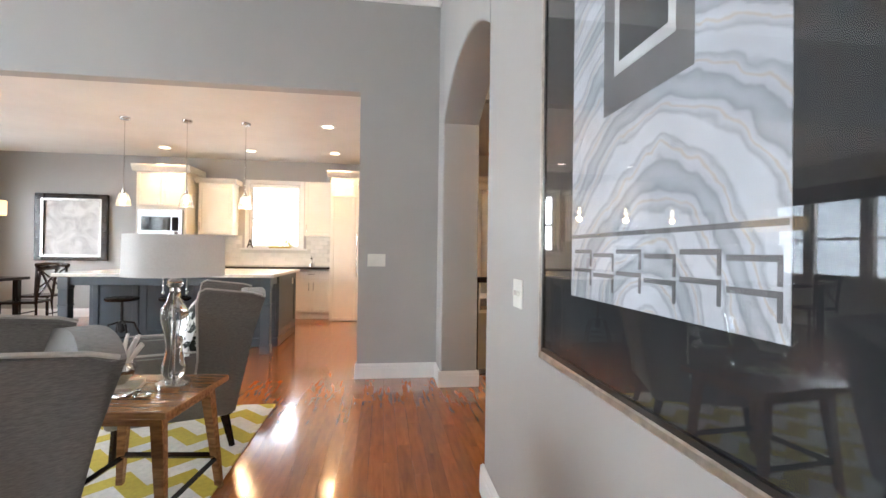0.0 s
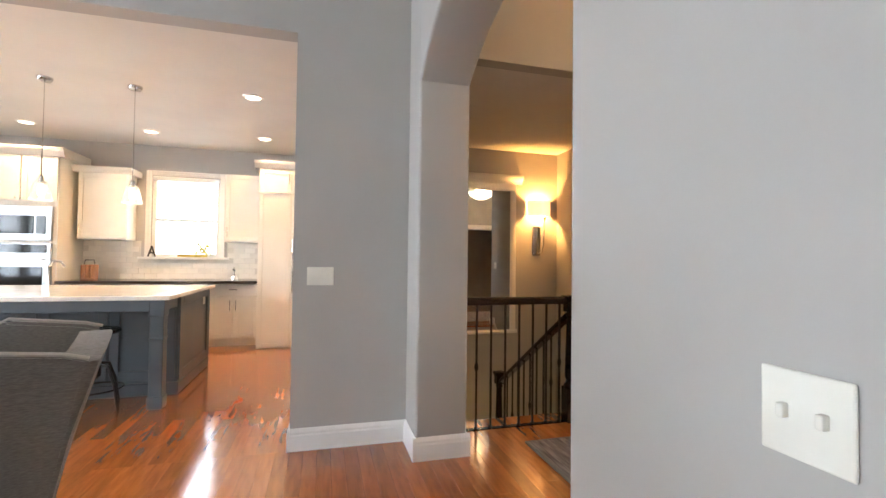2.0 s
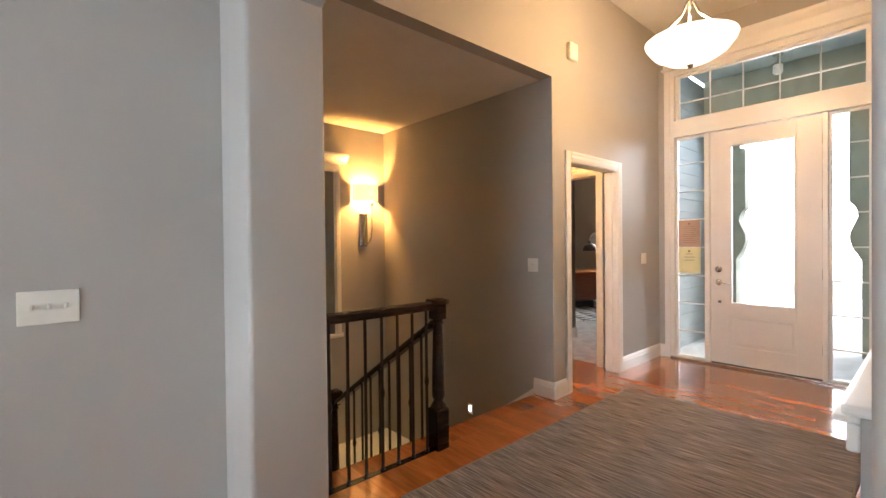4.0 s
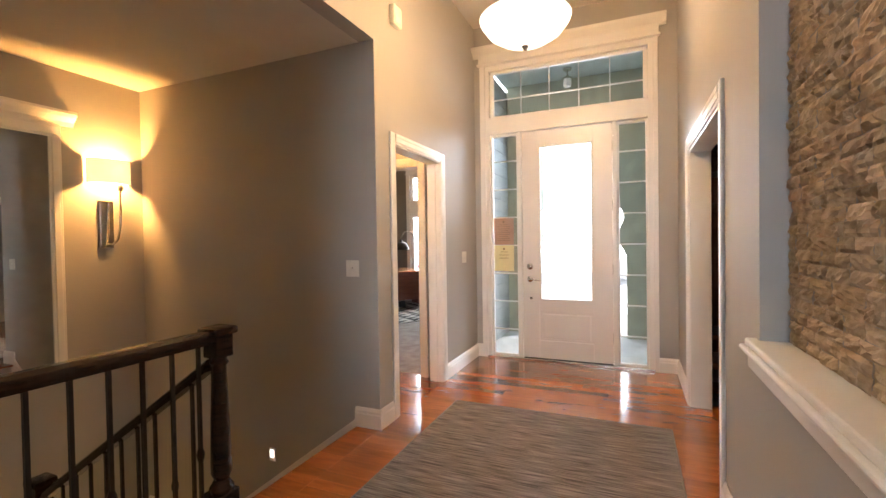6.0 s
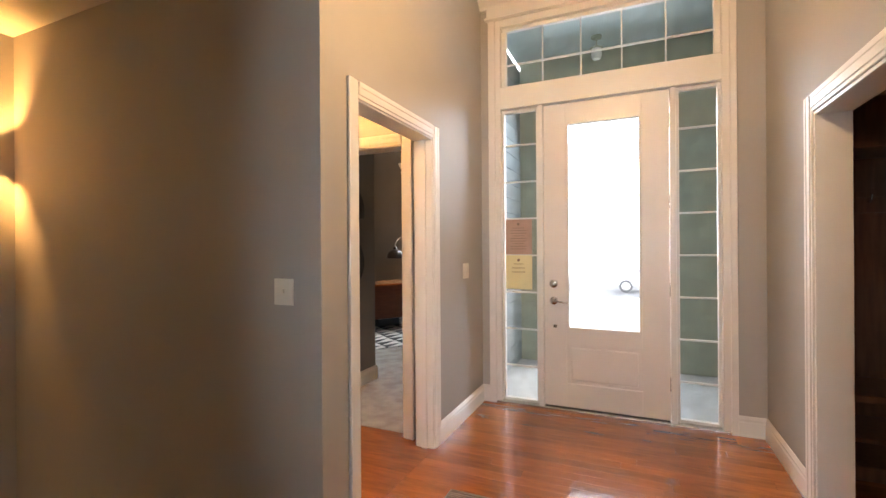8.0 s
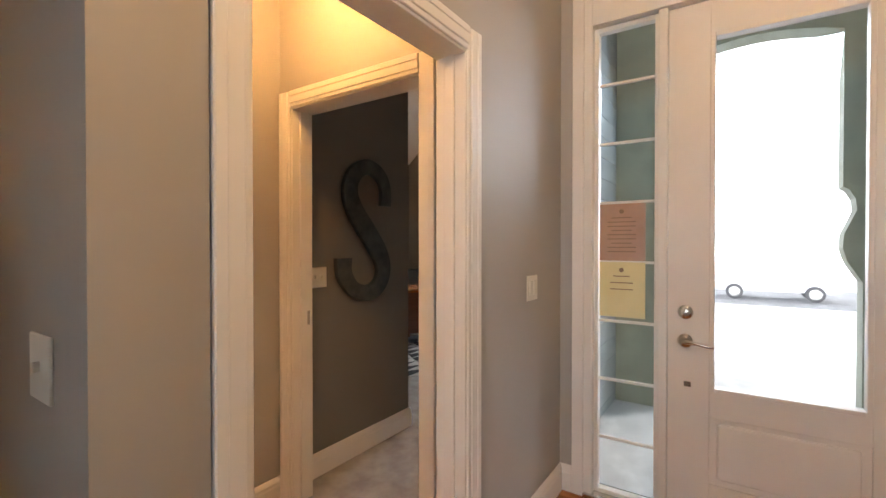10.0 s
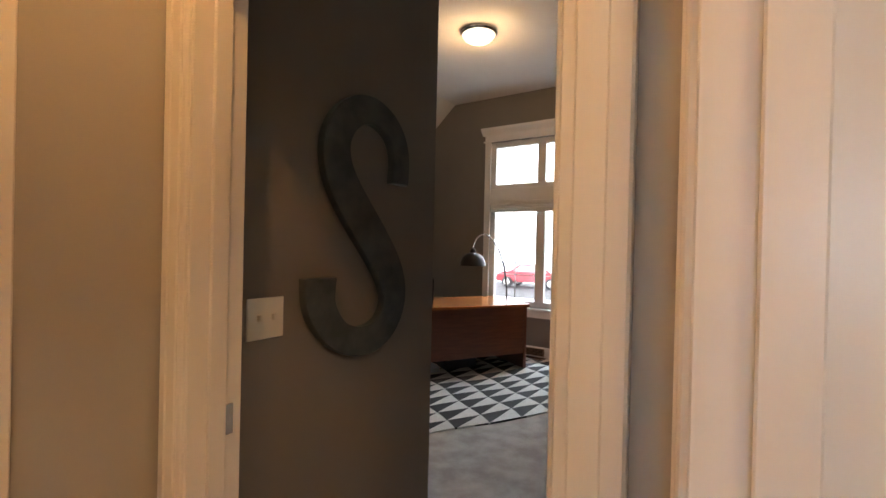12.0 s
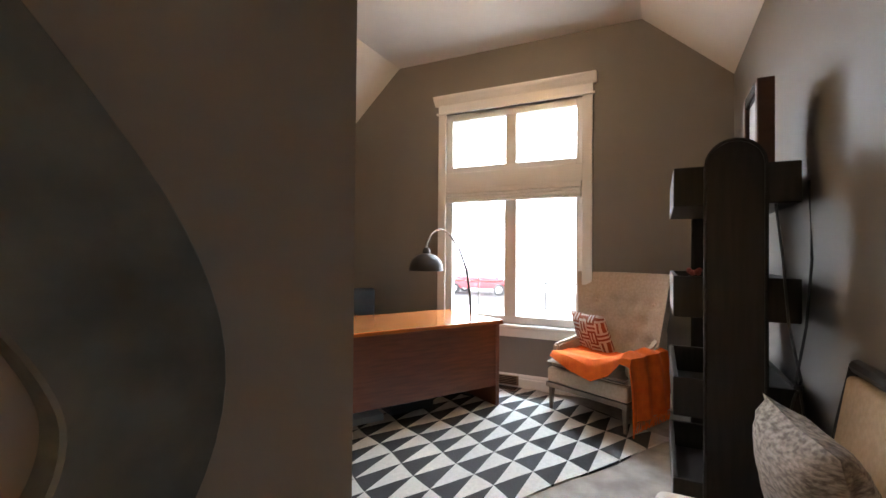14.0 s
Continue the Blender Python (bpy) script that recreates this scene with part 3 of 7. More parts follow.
# ---- switch plates ----
switch_plate(pose(0.284, YW, 1.11), gangs=3)
switch_plate(pose(XW, 1.785, 1.042, 0, 0, -90), gangs=2, w=0.062, h=0.108)
switch_plate(pose(XS, 4.635, 1.128, 0, 0, -90), gangs=1, w=0.11)
switch_plate(pose(5.17, YL, 1.14), gangs=2, rocker=True)
switch_plate(pose(4.92, YS, 1.155), gangs=2, w=0.072)
_ch = thing("door_chime", "small white box chime high on the foyer wall", "door chime")
part("cover", box(3.67, 3.795, YL - 0.045, YL, 2.915, 3.065, 0.012), PLASTIC, _ch)
part("grille", box(3.69, 3.775, YL - 0.048, YL - 0.044, 2.935, 2.985, 0.001), WHITE, _ch)

# ---- front door unit ----
unit = tagged(new("front_door_frame"), kind="structure")
FX0, FX1 = XF - 0.012, XF + 0.13


def fbox(nm, y0, y1, z0, z1, x0=FX0, x1=FX1, m=WHITE, bev=0.003):
    return part(nm, box(x0, x1, y0, y1, z0, z1, bev, 1), m, unit)


fbox("post", 4.256, 4.30, 0, 3.25)
fbox("post", 2.60, 2.648, 0, 3.25)
fbox("mullion", 3.902, 3.942, 0, 2.485)
fbox("mullion", 2.935, 2.975, 0, 2.485)
fbox("transom_bar", 2.648, 4.256, 2.49, 2.675, x0=FX0 - 0.004)
fbox("head", 2.648, 4.256, 3.19, 3.25)
fbox("threshold", 2.60, 4.30, 0, 0.022, x0=XF - 0.03, m=CHROME)
for y0, y1 in ((3.942, 4.256), (2.648, 2.935)):
    fbox("stile", y0, y0 + 0.022, 0.025, 2.488, XF + 0.03, XF + 0.075)
    fbox("stile", y1 - 0.022, y1, 0.025, 2.488, XF + 0.03, XF + 0.075)
    fbox("rail", y0 + 0.022, y1 - 0.022, 2.462, 2.488, XF + 0.03, XF + 0.075)
    fbox("rail", y0 + 0.022, y1 - 0.022, 0.022, 0.045, XF + 0.03, XF + 0.075)
    fbox("pane", y0 + 0.02, y1 - 0.02, 0.04, 2.47, XF + 0.05, XF + 0.056, GLASS, 0).visible_shadow = False
    for k in range(7):
        z = 0.007 + (k + 1) * 0.3115
        fbox("glazing_bar", y0 + 0.022, y1 - 0.022, z - 0.007, z + 0.007, XF + 0.042, XF + 0.064)
fbox("transom_sash", 2.66, 4.244, 3.16, 3.19, XF + 0.03, XF + 0.075)
fbox("transom_sash", 2.66, 4.244, 2.675, 2.695, XF + 0.03, XF + 0.075)
fbox("transom_sash", 2.648, 2.69, 2.695, 3.16, XF + 0.03, XF + 0.075)
fbox("transom_sash", 4.214, 4.256, 2.695, 3.16, XF + 0.03, XF + 0.075)
fbox("pane", 2.68, 4.22, 2.685, 3.17, XF + 0.05, XF + 0.056, GLASS, 0).visible_shadow = False
fbox("glazing_bar", 2.69, 4.214, 2.87, 2.882, XF + 0.042, XF + 0.064)
for k in range(4):
    y = 2.69 + (k + 1) * 1.524 / 5
    fbox("glazing_bar", y - 0.006, y + 0.006, 2.695, 3.16, XF + 0.044, XF + 0.062)
# casing and entablature
fbox("side_casing", 4.30, 4.36, 0, 3.25, XF - 0.022, XF)
fbox("side_casing", 2.56, 2.60, 0, 3.25, XF - 0.022, XF)
fbox("frieze", 2.55, 4.37, 3.25, 3.36, XF - 0.03, XF)
fbox("fillet", 2.535, 4.385, 3.255, 3.278, XF - 0.045, XF)
_cm = prism([(0, 3.35), (-0.03, 3.35), (-0.035, 3.372), (-0.07, 3.40), (-0.09, 3.42), (-0.095, 3.432), (-0.095, 3.45), (0, 3.45)], 1.95,
            m=Matrix.Translation((XF, 2.485, 0)))
part("cornice", _cm, WHITE, unit)

DOORPAINT = mat("white_door_paint", (0.74, 0.70, 0.66), (0.77, 0.735, 0.69), rough=0.32, scale=3, bump=0.04, bump_scale=50)
door = tagged(new("door_front"), kind="structure")
DX0, DX1 = XF + 0.02, XF + 0.065
for nm, y0, y1, z0, z1 in (("stile", 2.978, 3.165, 0.03, 2.482), ("stile", 3.725, 3.90, 0.03, 2.482), ("top_rail", 3.165, 3.725, 2.325, 2.482), ("bottom_rail", 3.165, 3.725, 0.03, 0.22),
                           ("lock_rail", 3.165, 3.725, 0.535, 0.655)):
    part(nm, box(DX0, DX1, y0, y1, z0, z1, 0.002, 1), DOORPAINT, door)
part("panel", box(DX0 + 0.012, DX1 - 0.01, 3.165, 3.725, 0.22, 0.535), DOORPAINT, door)
for z0, z1 in ((0.245, 0.51),):
    part("raised_panel", box(DX0 + 0.001, DX0 + 0.02, 3.195, 3.695, z0, z1, 0.011, 2), DOORPAINT, door)
for nm, y0, y1, z0, z1 in (("glass_bead", 3.165, 3.185, 0.655, 2.325), ("glass_bead", 3.705, 3.725, 0.655, 2.325), ("glass_bead", 3.185, 3.705, 2.305, 2.325), ("glass_bead", 3.185, 3.705, 0.655, 0.675)):
    part(nm, box(DX0 - 0.008, DX1 + 0.006, y0, y1, z0, z1, 0.004, 2), DOORPAINT, door)
part("door_sweep", box(DX0 - 0.004, DX1, 2.98, 3.898, 0.0225, 0.0295), BLACK, door)
part("pane", box(DX0 + 0.02, DX0 + 0.026, 3.175, 3.715, 0.665, 2.315), GLASS, door).visible_shadow = False
_t = Matrix.Translation
_ry = pose(0, 0, 0, 0, -90, 0)
part("deadbolt", lathe([(0.034, 0), (0.034, 0.008), (0.028, 0.014), (0.012, 0.016), (0.012, 0.03), (0.0, 0.032)], 24), CHROME, door, smooth=True, m=_t((DX0, 3.825, 1.022)) @ _ry)
part("handle_rose", lathe([(0.033, 0), (0.033, 0.008), (0.024, 0.016), (0.012, 0.02), (0.011, 0.045), (0.0, 0.047)], 24), CHROME, door, smooth=True, m=_t((DX0, 3.825, 0.885)) @ _ry)
part("lever", sweep([(DX0 - 0.04, 3.825, 0.885), (DX0 - 0.048, 3.80, 0.886), (DX0 - 0.05, 3.76, 0.880), (DX0 - 0.048, 3.725, 0.872), (DX0 - 0.045, 3.705, 0.874)], lambda u: 0.010 - 0.004 * u, 10), CHROME, door, smooth=True)
part("latch_plate", box(DX0 - 0.002, DX0, 3.80, 3.83, 0.665, 0.69, 0.001), CHROME, door)
for z in (0.3, 1.0, 1.65, 2.25):
    part("hinge", rod((DX0 - 0.006, 2.974, z - 0.05), (DX0 - 0.006, 2.974, z + 0.05), 0.007), CHROME, door)
PAPERB = mat("brown_notice_paper", (0.42, 0.27, 0.20), (0.5, 0.33, 0.25), rough=0.35, scale=6, coat=0.4)
PAPERY = mat("yellow_notice_paper", (0.72, 0.66, 0.36), (0.78, 0.72, 0.42), rough=0.6, scale=6)
INK = mat("faded_ink", (0.27, 0.19, 0.13), rough=0.8)
for nm, material, z0, z1, lab in (("notice", PAPERB, 1.262, 1.557, "brown paper notice in a plastic sleeve on the sidelight"), ("notice", PAPERY, 0.967, 1.253, "pale yellow paper notice taped to the sidelight")):
    n = thing(nm, lab, "notice", group="notices on the sidelight")
    part("sheet", box(XF + 0.0385, XF + 0.0405, 4.005, 4.23, z0, z1), material, n)
    for k in range(9 if material is PAPERB else 3):
        zz = z1 - 0.075 - k * (0.022 if material is PAPERB else 0.034)
        half = (0.07 if k % 3 else 0.05) * (1 if material is PAPERB else 0.8)
        part("text_line", box(XF + 0.0375, XF + 0.0384, 4.12 - half, 4.12 + half, zz, zz + 0.005), INK, n)
    part("emblem", cyl(0.012, 0.012, 0, 0.001, 12, m=_t((XF + 0.0385, 4.12, z1 - 0.04)) @ _ry), INK, n)

# ---- foyer things ----
rug = thing("foyer_rug", "grey-brown woven area rug lying on the foyer boards", "rug")
part("weave", box(1.64, 4.13, 2.56, 4.125, 0.001, 0.013, 0.004, 1), FOYER_RUG, rug)
EDGE = mat("rug_binding", (0.22, 0.2, 0.18), rough=0.95, scale=60)
for x0, x1, y0, y1 in ((1.63, 4.14, 4.118, 4.13), (1.63, 4.14, 2.555, 2.567), (1.63, 1.642, 2.567, 4.118), (4.128, 4.14, 2.567, 4.118)):
    part("binding", box(x0, x1, y0, y1, 0.0, 0.0155, 0.004, 1), EDGE, rug)

bowl = thing("bowl_pendant", "alabaster glass bowl pendant on a brushed nickel stem", "ceiling light", pose(3.6, 3.41, 0))
part("bowl", lathe([(0.0, 2.535), (0.06, 2.54), (0.15, 2.57), (0.23, 2.62), (0.275, 2.68), (0.285, 2.705), (0.278, 2.705), (0.22, 2.632), (0.14, 2.585), (0.0, 2.552)], 40), BOWL_LIT, bowl, smooth=True).visible_shadow = False
part("finial", lathe([(0.0, 2.505), (0.012, 2.51), (0.018, 2.522), (0.026, 2.534), (0.0, 2.536)], 16), CHROME, bowl, smooth=True)
for k in range(3):
    a = 2 * math.pi * k / 3 + 0.4
    part("arm", sweep([(0.275 * math.cos(a), 0.275 * math.sin(a), 2.70), (0.15 * math.cos(a), 0.15 * math.sin(a), 2.78), (0.06 * math.cos(a), 0.06 * math.sin(a), 2.87), (0.015 * math.cos(a), 0.015 * math.sin(a), 2.98)], 0.009, 8), CHROME, bowl, smooth=True)
part("stem", rod((0, 0, 2.93), (0, 0, ZF - 0.03), 0.01, 12), CHROME, bowl)
part("canopy", lathe([(0.012, ZF - 0.06), (0.05, ZF - 0.045), (0.065, ZF - 0.01), (0.065, ZF), (0.0, ZF)], 24), CHROME, bowl, smooth=True)
lamp("bowl_pendant_light", "POINT", pose(3.6, 3.41, 2.80), 82, (1.0, 0.60, 0.27), 0.12)

# niche: ledge and split stone lining come with the small pieces below
ledge = tagged(new("niche_ledge"), kind="structure")
part("ledge_board", box(NICHE_0 + 0.002, NICHE_X + 0.055, YR - 0.0995, YR + 0.035, 0.92, 0.947, 0.008), WHITE, ledge)
part("ledge_moulding", box(NICHE_0 + 0.002, NICHE_X + 0.07, YR + 0.001, YR + 0.05, 0.903, 0.921, 0.007), WHITE, ledge)
part("ledge_apron", box(NICHE_0 + 0.002, NICHE_X + 0.055, YR, YR + 0.025, 0.84, 0.903, 0.006), WHITE, ledge)

# mudroom lockers
OAK = mat("dark_stained_locker_wood", (0.19, 0.078, 0.038), (0.27, 0.115, 0.055), rough=0.35, scale=6, stretch=(6, 6, 0.6), coat=0.2, bump=0.1, bump_scale=40)
lk = thing("mudroom_lockers", "dark-stained wooden hall lockers with a bench and coat hooks", "lockers")
LX0, LX1 = 5.12, XF - 0.004
part("back_panel", box(LX1 - 0.02, LX1, 0.70, 2.235, 0.0, 2.25), OAK, lk)
for k in range(4):
    y = 0.70 + k * 0.505
    part("side_panel", box(LX0 if k in (0, 3) else LX0 + 0.1, LX1 - 0.02, y, y + 0.02, 0.0, 2.25, 0.002, 1), OAK, lk)
part("bench_seat", box(LX0 - 0.03, LX1 - 0.02, 0.72, 2.215, 0.45, 0.49, 0.006), OAK, lk)
part("shoe_shelf", box(LX0, LX1 - 0.02, 0.72, 2.215, 0.22, 0.245, 0.003), OAK, lk)
part("plinth", box(LX0 + 0.02, LX1 - 0.02, 0.72, 2.215, 0.0, 0.08), OAK, lk)
part("top_shelf", box(LX0, LX1 - 0.02, 0.72, 2.215, 1.86, 1.89, 0.003), OAK, lk)
part("top_moulding", box(LX0 - 0.04, LX1, 0.69, 2.24, 2.25, 2.31, 0.015), OAK, lk)
part("hook_rail", box(LX1 - 0.045, LX1 - 0.02, 0.72, 2.215, 1.52, 1.62, 0.004), OAK, lk)
for k in range(12):
    y = 0.80 + k * 0.12
    part("coat_hook", sweep([(LX1 - 0.045, y, 1.59), (LX1 - 0.08, y, 1.585), (LX1 - 0.10, y, 1.60), (LX1 - 0.105, y, 1.63)], 0.006, 8), CHROME, lk, smooth=True)
for k in range(15):
    y = 0.75 + k * 0.1
    part("bead_board", box(LX1 - 0.024, LX1 - 0.0195, y, y + 0.09, 0.49, 1.86, 0.002, 1), OAK, lk)

# ---- stairs ----
RISER, GO, Y0, STX = 0.19, 0.25, 4.555, 2.155
stairs = tagged(new("staircase"), kind="structure")
for k in range(5):
    y = Y0 + k * GO
    z = -RISER * (k + 1)
    part("tread", box(STX, XS, y - 0.025, y + GO, z - 0.03, z, 0.006), FLOORWOOD, stairs)
    part("riser", box(STX, XS, y, y + 0.015, z, z + RISER - 0.03), WHITE, stairs)
part("riser", box(STX, XS, Y0 + 5 * GO, Y0 + 5 * GO + 0.015, -1.14, -0.98), WHITE, stairs)
part("landing", box(XA, XS, Y0 + 5 * GO, YB, -1.20, -1.14), FLOORWOOD, stairs)
for k in range(6):
    z = -1.14 - RISER * (k + 1)
    part("tread", box(XA, STX - 0.06, 5.87 - (k + 1) * GO, 5.87 - k * GO + 0.025, z - 0.03, z, 0.006), FLOORWOOD, stairs)
part("stringer", prism([(Y0 - 0.05, -0.14), (Y0 - 0.05, -0.001), (Y0 + 1.25, -0.96), (Y0 + 1.25, -1.25)], 0.035,
                       m=Matrix(((0, 1, 0, STX - 0.035), (1, 0, 0, 0), (0, 0, 1, 0), (0, 0, 0, 1)))), DARKWOOD, stairs)
_sk = [(YL + 0.10, -0.03), (YL + 0.10, 0.125), (Y0 + 1.30, -0.86), (Y0 + 1.30, -1.14), (Y0 + 1.24, -1.14), (Y0 + 1.20, -1.0)]
part("skirt_board", prism(_sk, 0.016, m=Matrix(((0, 1, 0, XS - 0.016), (1, 0, 0, 0), (0, 0, 1, 0), (0, 0, 0, 1)))), WHITE, stairs)


def baluster_bm(z0, z1, knuckle):
    bm = box(-0.0065, 0.0065, -0.0065, 0.0065, z0, z1)
    cyl(0.016, 0.012, z0, z0 + 0.025, 8, bm=bm)
    if knuckle:
        zm = (z0 + z1) / 2
        lathe([(0.007, zm - 0.035), (0.014, zm - 0.015), (0.016, zm), (0.014, zm + 0.015), (0.007, zm + 0.035)], 10, bm=bm)
    return bm


rail = thing("stair_railing", "black-brown wooden handrail with dark iron balusters round the stairwell", "railing")
RY = YL


def newel(x, y, z0, z1, nm="newel_post"):
    h = z1 - z0
    bm = box(-0.05, 0.05, -0.05, 0.05, 0, 0.26, 0.004, 1)
    lathe([(0.048, 0.26), (0.05, 0.275), (0.04, 0.29), (0.03, 0.31), (0.042, 0.34), (0.038, h * 0.55), (0.03, h - 0.17), (0.04, h - 0.155), (0.032, h - 0.14), (0.032, h - 0.1)], 20, bm=bm)
    add_box(bm, -0.042, 0.042, -0.042, 0.042, h - 0.13, h - 0.03, 0.004, 1)
    add_box(bm, -0.058, 0.058, -0.058, 0.058, h - 0.035, h, 0.012, 2)
    return part(nm, bm, DARKWOOD, rail, m=_t((x, y, z0)), smooth=True)


newel(STX, RY, 0, 0.965)
newel(STX, 5.84, -1.14, 0.03)
HANDRAIL = [(-0.03, 0), (-0.034, 0.02), (-0.03, 0.042), (-0.015, 0.055), (0.015, 0.055), (0.03, 0.042), (0.034, 0.02), (0.03, 0)]
part("handrail", prism(HANDRAIL, STX - 0.04 - XA, m=Matrix(((0, 1, 0, XA), (1, 0, 0, RY), (0, 0, 1, 0.90), (0, 0, 0, 1)))), DARKWOOD, rail)
_slope = prism(HANDRAIL, 1.33, m=_t((STX, RY + 0.05, 0)))
for v in _slope.verts:
    v.co.z += 0.80 - (v.co.y - RY) * 0.65
part("sloped_handrail", _slope, DARKWOOD, rail)
part("rail_foot", box(XA, STX - 0.05, RY - 0.02, RY + 0.02, -0.001, 0.006), DARKWOOD, rail)
for k in range(8):
    part("baluster", baluster_bm(0.0, 0.905, k % 3 == 1), IRON, rail, m=_t((XA + 0.085 + k * 0.112, RY, 0)))
for k in range(9):
    y = RY + 0.17 + k * 0.128
    zf = -RISER * max(0, math.floor((y - Y0) / GO) + 1) if y > Y0 else 0
    part("baluster", baluster_bm(zf, 0.80 - (y - RY) * 0.65 + 0.01, k % 3 == 1), IRON, rail, m=_t((STX, y, 0)))

# mirror on the stair wall
mir = thing("wall_mirror", "tall mirror in a cream moulded frame with a cornice", "mirror")
MX0, MX1, MZ0, MZ1 = 1.85, 2.74, 0.30, 2.165
part("glass", box(MX0, MX1, YB - 0.012, YB - 0.006, MZ0, MZ1), MIRROR, mir)
for nm, x0, x1, z0, z1 in (("frame_side", MX0 - 0.085, MX0, MZ0, MZ1), ("frame_side", MX1, MX1 + 0.085, MZ0, MZ1), ("frame_head", MX0 - 0.085, MX1 + 0.085, MZ1, MZ1 + 0.10), ("frame_sill", MX0 - 0.11, MX1 + 0.11, MZ0 - 0.05, MZ0)):
    bm = box(x0, x1, YB - 0.02, YB, z0, z1, 0.003, 1)
    add_box(bm, x0 + 0.02, x1 - 0.02, YB - 0.03, YB - 0.015, z0 + (0.0 if "side" in nm else 0.015), z1 - (0.0 if "side" in nm else 0.015), 0.004, 1)
    part(nm, bm, WHITE, mir)
_c2 = prism([(0, 0), (-0.02, 0), (-0.03, 0.03), (-0.065, 0.065), (-0.08, 0.09), (-0.08, 0.11), (0, 0.11)], MX1 - MX0 + 0.34,
            m=Matrix(((0, 1, 0, MX0 - 0.17), (1, 0, 0, YB), (0, 0, 1, MZ1 + 0.10), (0, 0, 0, 1))))
part("cornice", _c2, WHITE, mir)

# sconce
sc = thing("wall_sconce", "nickel wall sconce with a glowing half-drum linen shade", "wall light", pose(3.16, YB, 0))
part("back_plate", box(-0.085, 0.035, -0.015, 0, 1.30, 1.70, 0.004, 1), CHROME, sc)
part("mirror_inset", box(-0.07, 0.02, -0.018, -0.014, 1.32, 1.68), MIRROR, sc)
part("arm", sweep([(-0.02, -0.03, 1.335), (-0.005, -0.06, 1.33), (0.02, -0.09, 1.37), (0.035, -0.10, 1.48), (0.04, -0.10, 1.62), (0.04, -0.10, 1.84)], 0.009, 10), CHROME, sc, smooth=True)
part("cup", lathe([(0.01, 1.78), (0.022, 1.79), (0.025, 1.82), (0.012, 1.84)], 16), CHROME, sc, smooth=True, m=_t((0.04, -0.10, 0)))
_sh = bmesh.new()
_n = 26
for r in (0.165, 0.161):
    ring = []
    for k in range(_n + 1):
        a = math.pi * k / _n
        ring.append((0.0 + r * math.cos(a), -0.012 - r * 0.80 * math.sin(a)))
    lo = [_sh.verts.new((x, y, 1.845)) for x, y in ring]
    hi = [_sh.verts.new((x, y, 2.04)) for x, y in ring]
    for k in range(_n):
        _sh.faces.new((lo[k], lo[k + 1], hi[k + 1], hi[k]) if r > 0.163 else (lo[k + 1], lo[k], hi[k], hi[k + 1]))
part("shade", _sh, SHADE_LIT, sc, smooth=True)
lamp("wall_sconce_light", "POINT", pose(3.16, YB - 0.11, 1.945), 88, WARM, 0.03)
nl = thing("step_light", "small lit step light low on the stair wall", "step light")
part("cover", box(XS - 0.012, XS, 5.39, 5.45, -0.40, -0.30, 0.003, 1), WHITE, nl)
part("lens", box(XS - 0.016, XS - 0.011, 5.405, 5.435, -0.37, -0.315, 0.002, 1), mat("lit_step_lens", (1, 0.93, 0.85), emit=6.0), nl)

# ---- living room ----
CHEV = mat("chevron_rug_weave", (0.72, 0.70, 0.64), rough=0.95)


def pattern(m, build):
    """Replace a material's colour by a woven pattern built from object coordinates."""
    nt = m.node_tree
    p = nt.nodes["Principled BSDF"]
    tc = nt.nodes.new("ShaderNodeTexCoord")
    sep = nt.nodes.new("ShaderNodeSeparateXYZ")
    nt.links.new(tc.outputs["Object"], sep.inputs[0])

    def f(op, a, b=0.0):
        n = nt.nodes.new("ShaderNodeMath")
        n.operation = op
        for k, v in enumerate((a, b)):
            if isinstance(v, (int, float)):
                n.inputs[k].default_value = v
            else:
                nt.links.new(v, n.inputs[k])
        return n.outputs[0]
    mask, ca, cb = build(f, sep.outputs[0], sep.outputs[1], sep.outputs[2])
    mix = nt.nodes.new("ShaderNodeMix")
    mix.data_type = "RGBA"
    nt.links.new(mask, mix.inputs[0])
    mix.inputs[6].default_value, mix.inputs[7].default_value = (*ca, 1), (*cb, 1)
    nz = nt.nodes.new("ShaderNodeTexNoise")
    nz.inputs["Scale"].default_value = 45
    nt.links.new(tc.outputs["Object"], nz.inputs["Vector"])
    mul = nt.nodes.new("ShaderNodeMix")
    mul.data_type, mul.blend_type = "RGBA", "MULTIPLY"
    mul.inputs[0].default_value = 0.35
    nt.links.new(mix.outputs[2], mul.inputs[6])
    nt.links.new(nz.outputs[0], mul.inputs[7])
    nt.links.new(mul.outputs[2], p.inputs["Base Color"])
    return m


def _chev(f, x, y, z):
    zig = f("PINGPONG", x, 0.16)
    band = f("FRACT", f("DIVIDE", f("ADD", y, zig), 0.30))
    return f("GREATER_THAN", band, 0.5), (0.74, 0.72, 0.66), (0.58, 0.46, 0.06)


pattern(CHEV, _chev)
lr = thing("chevron_rug", "white and mustard yellow chevron rug under the armchairs", "rug", pose(0, 0, 0))
part("weave", box(-3.6, -0.455, 0.6, 3.70, 0.001, 0.014, 0.004, 1), CHEV, lr)


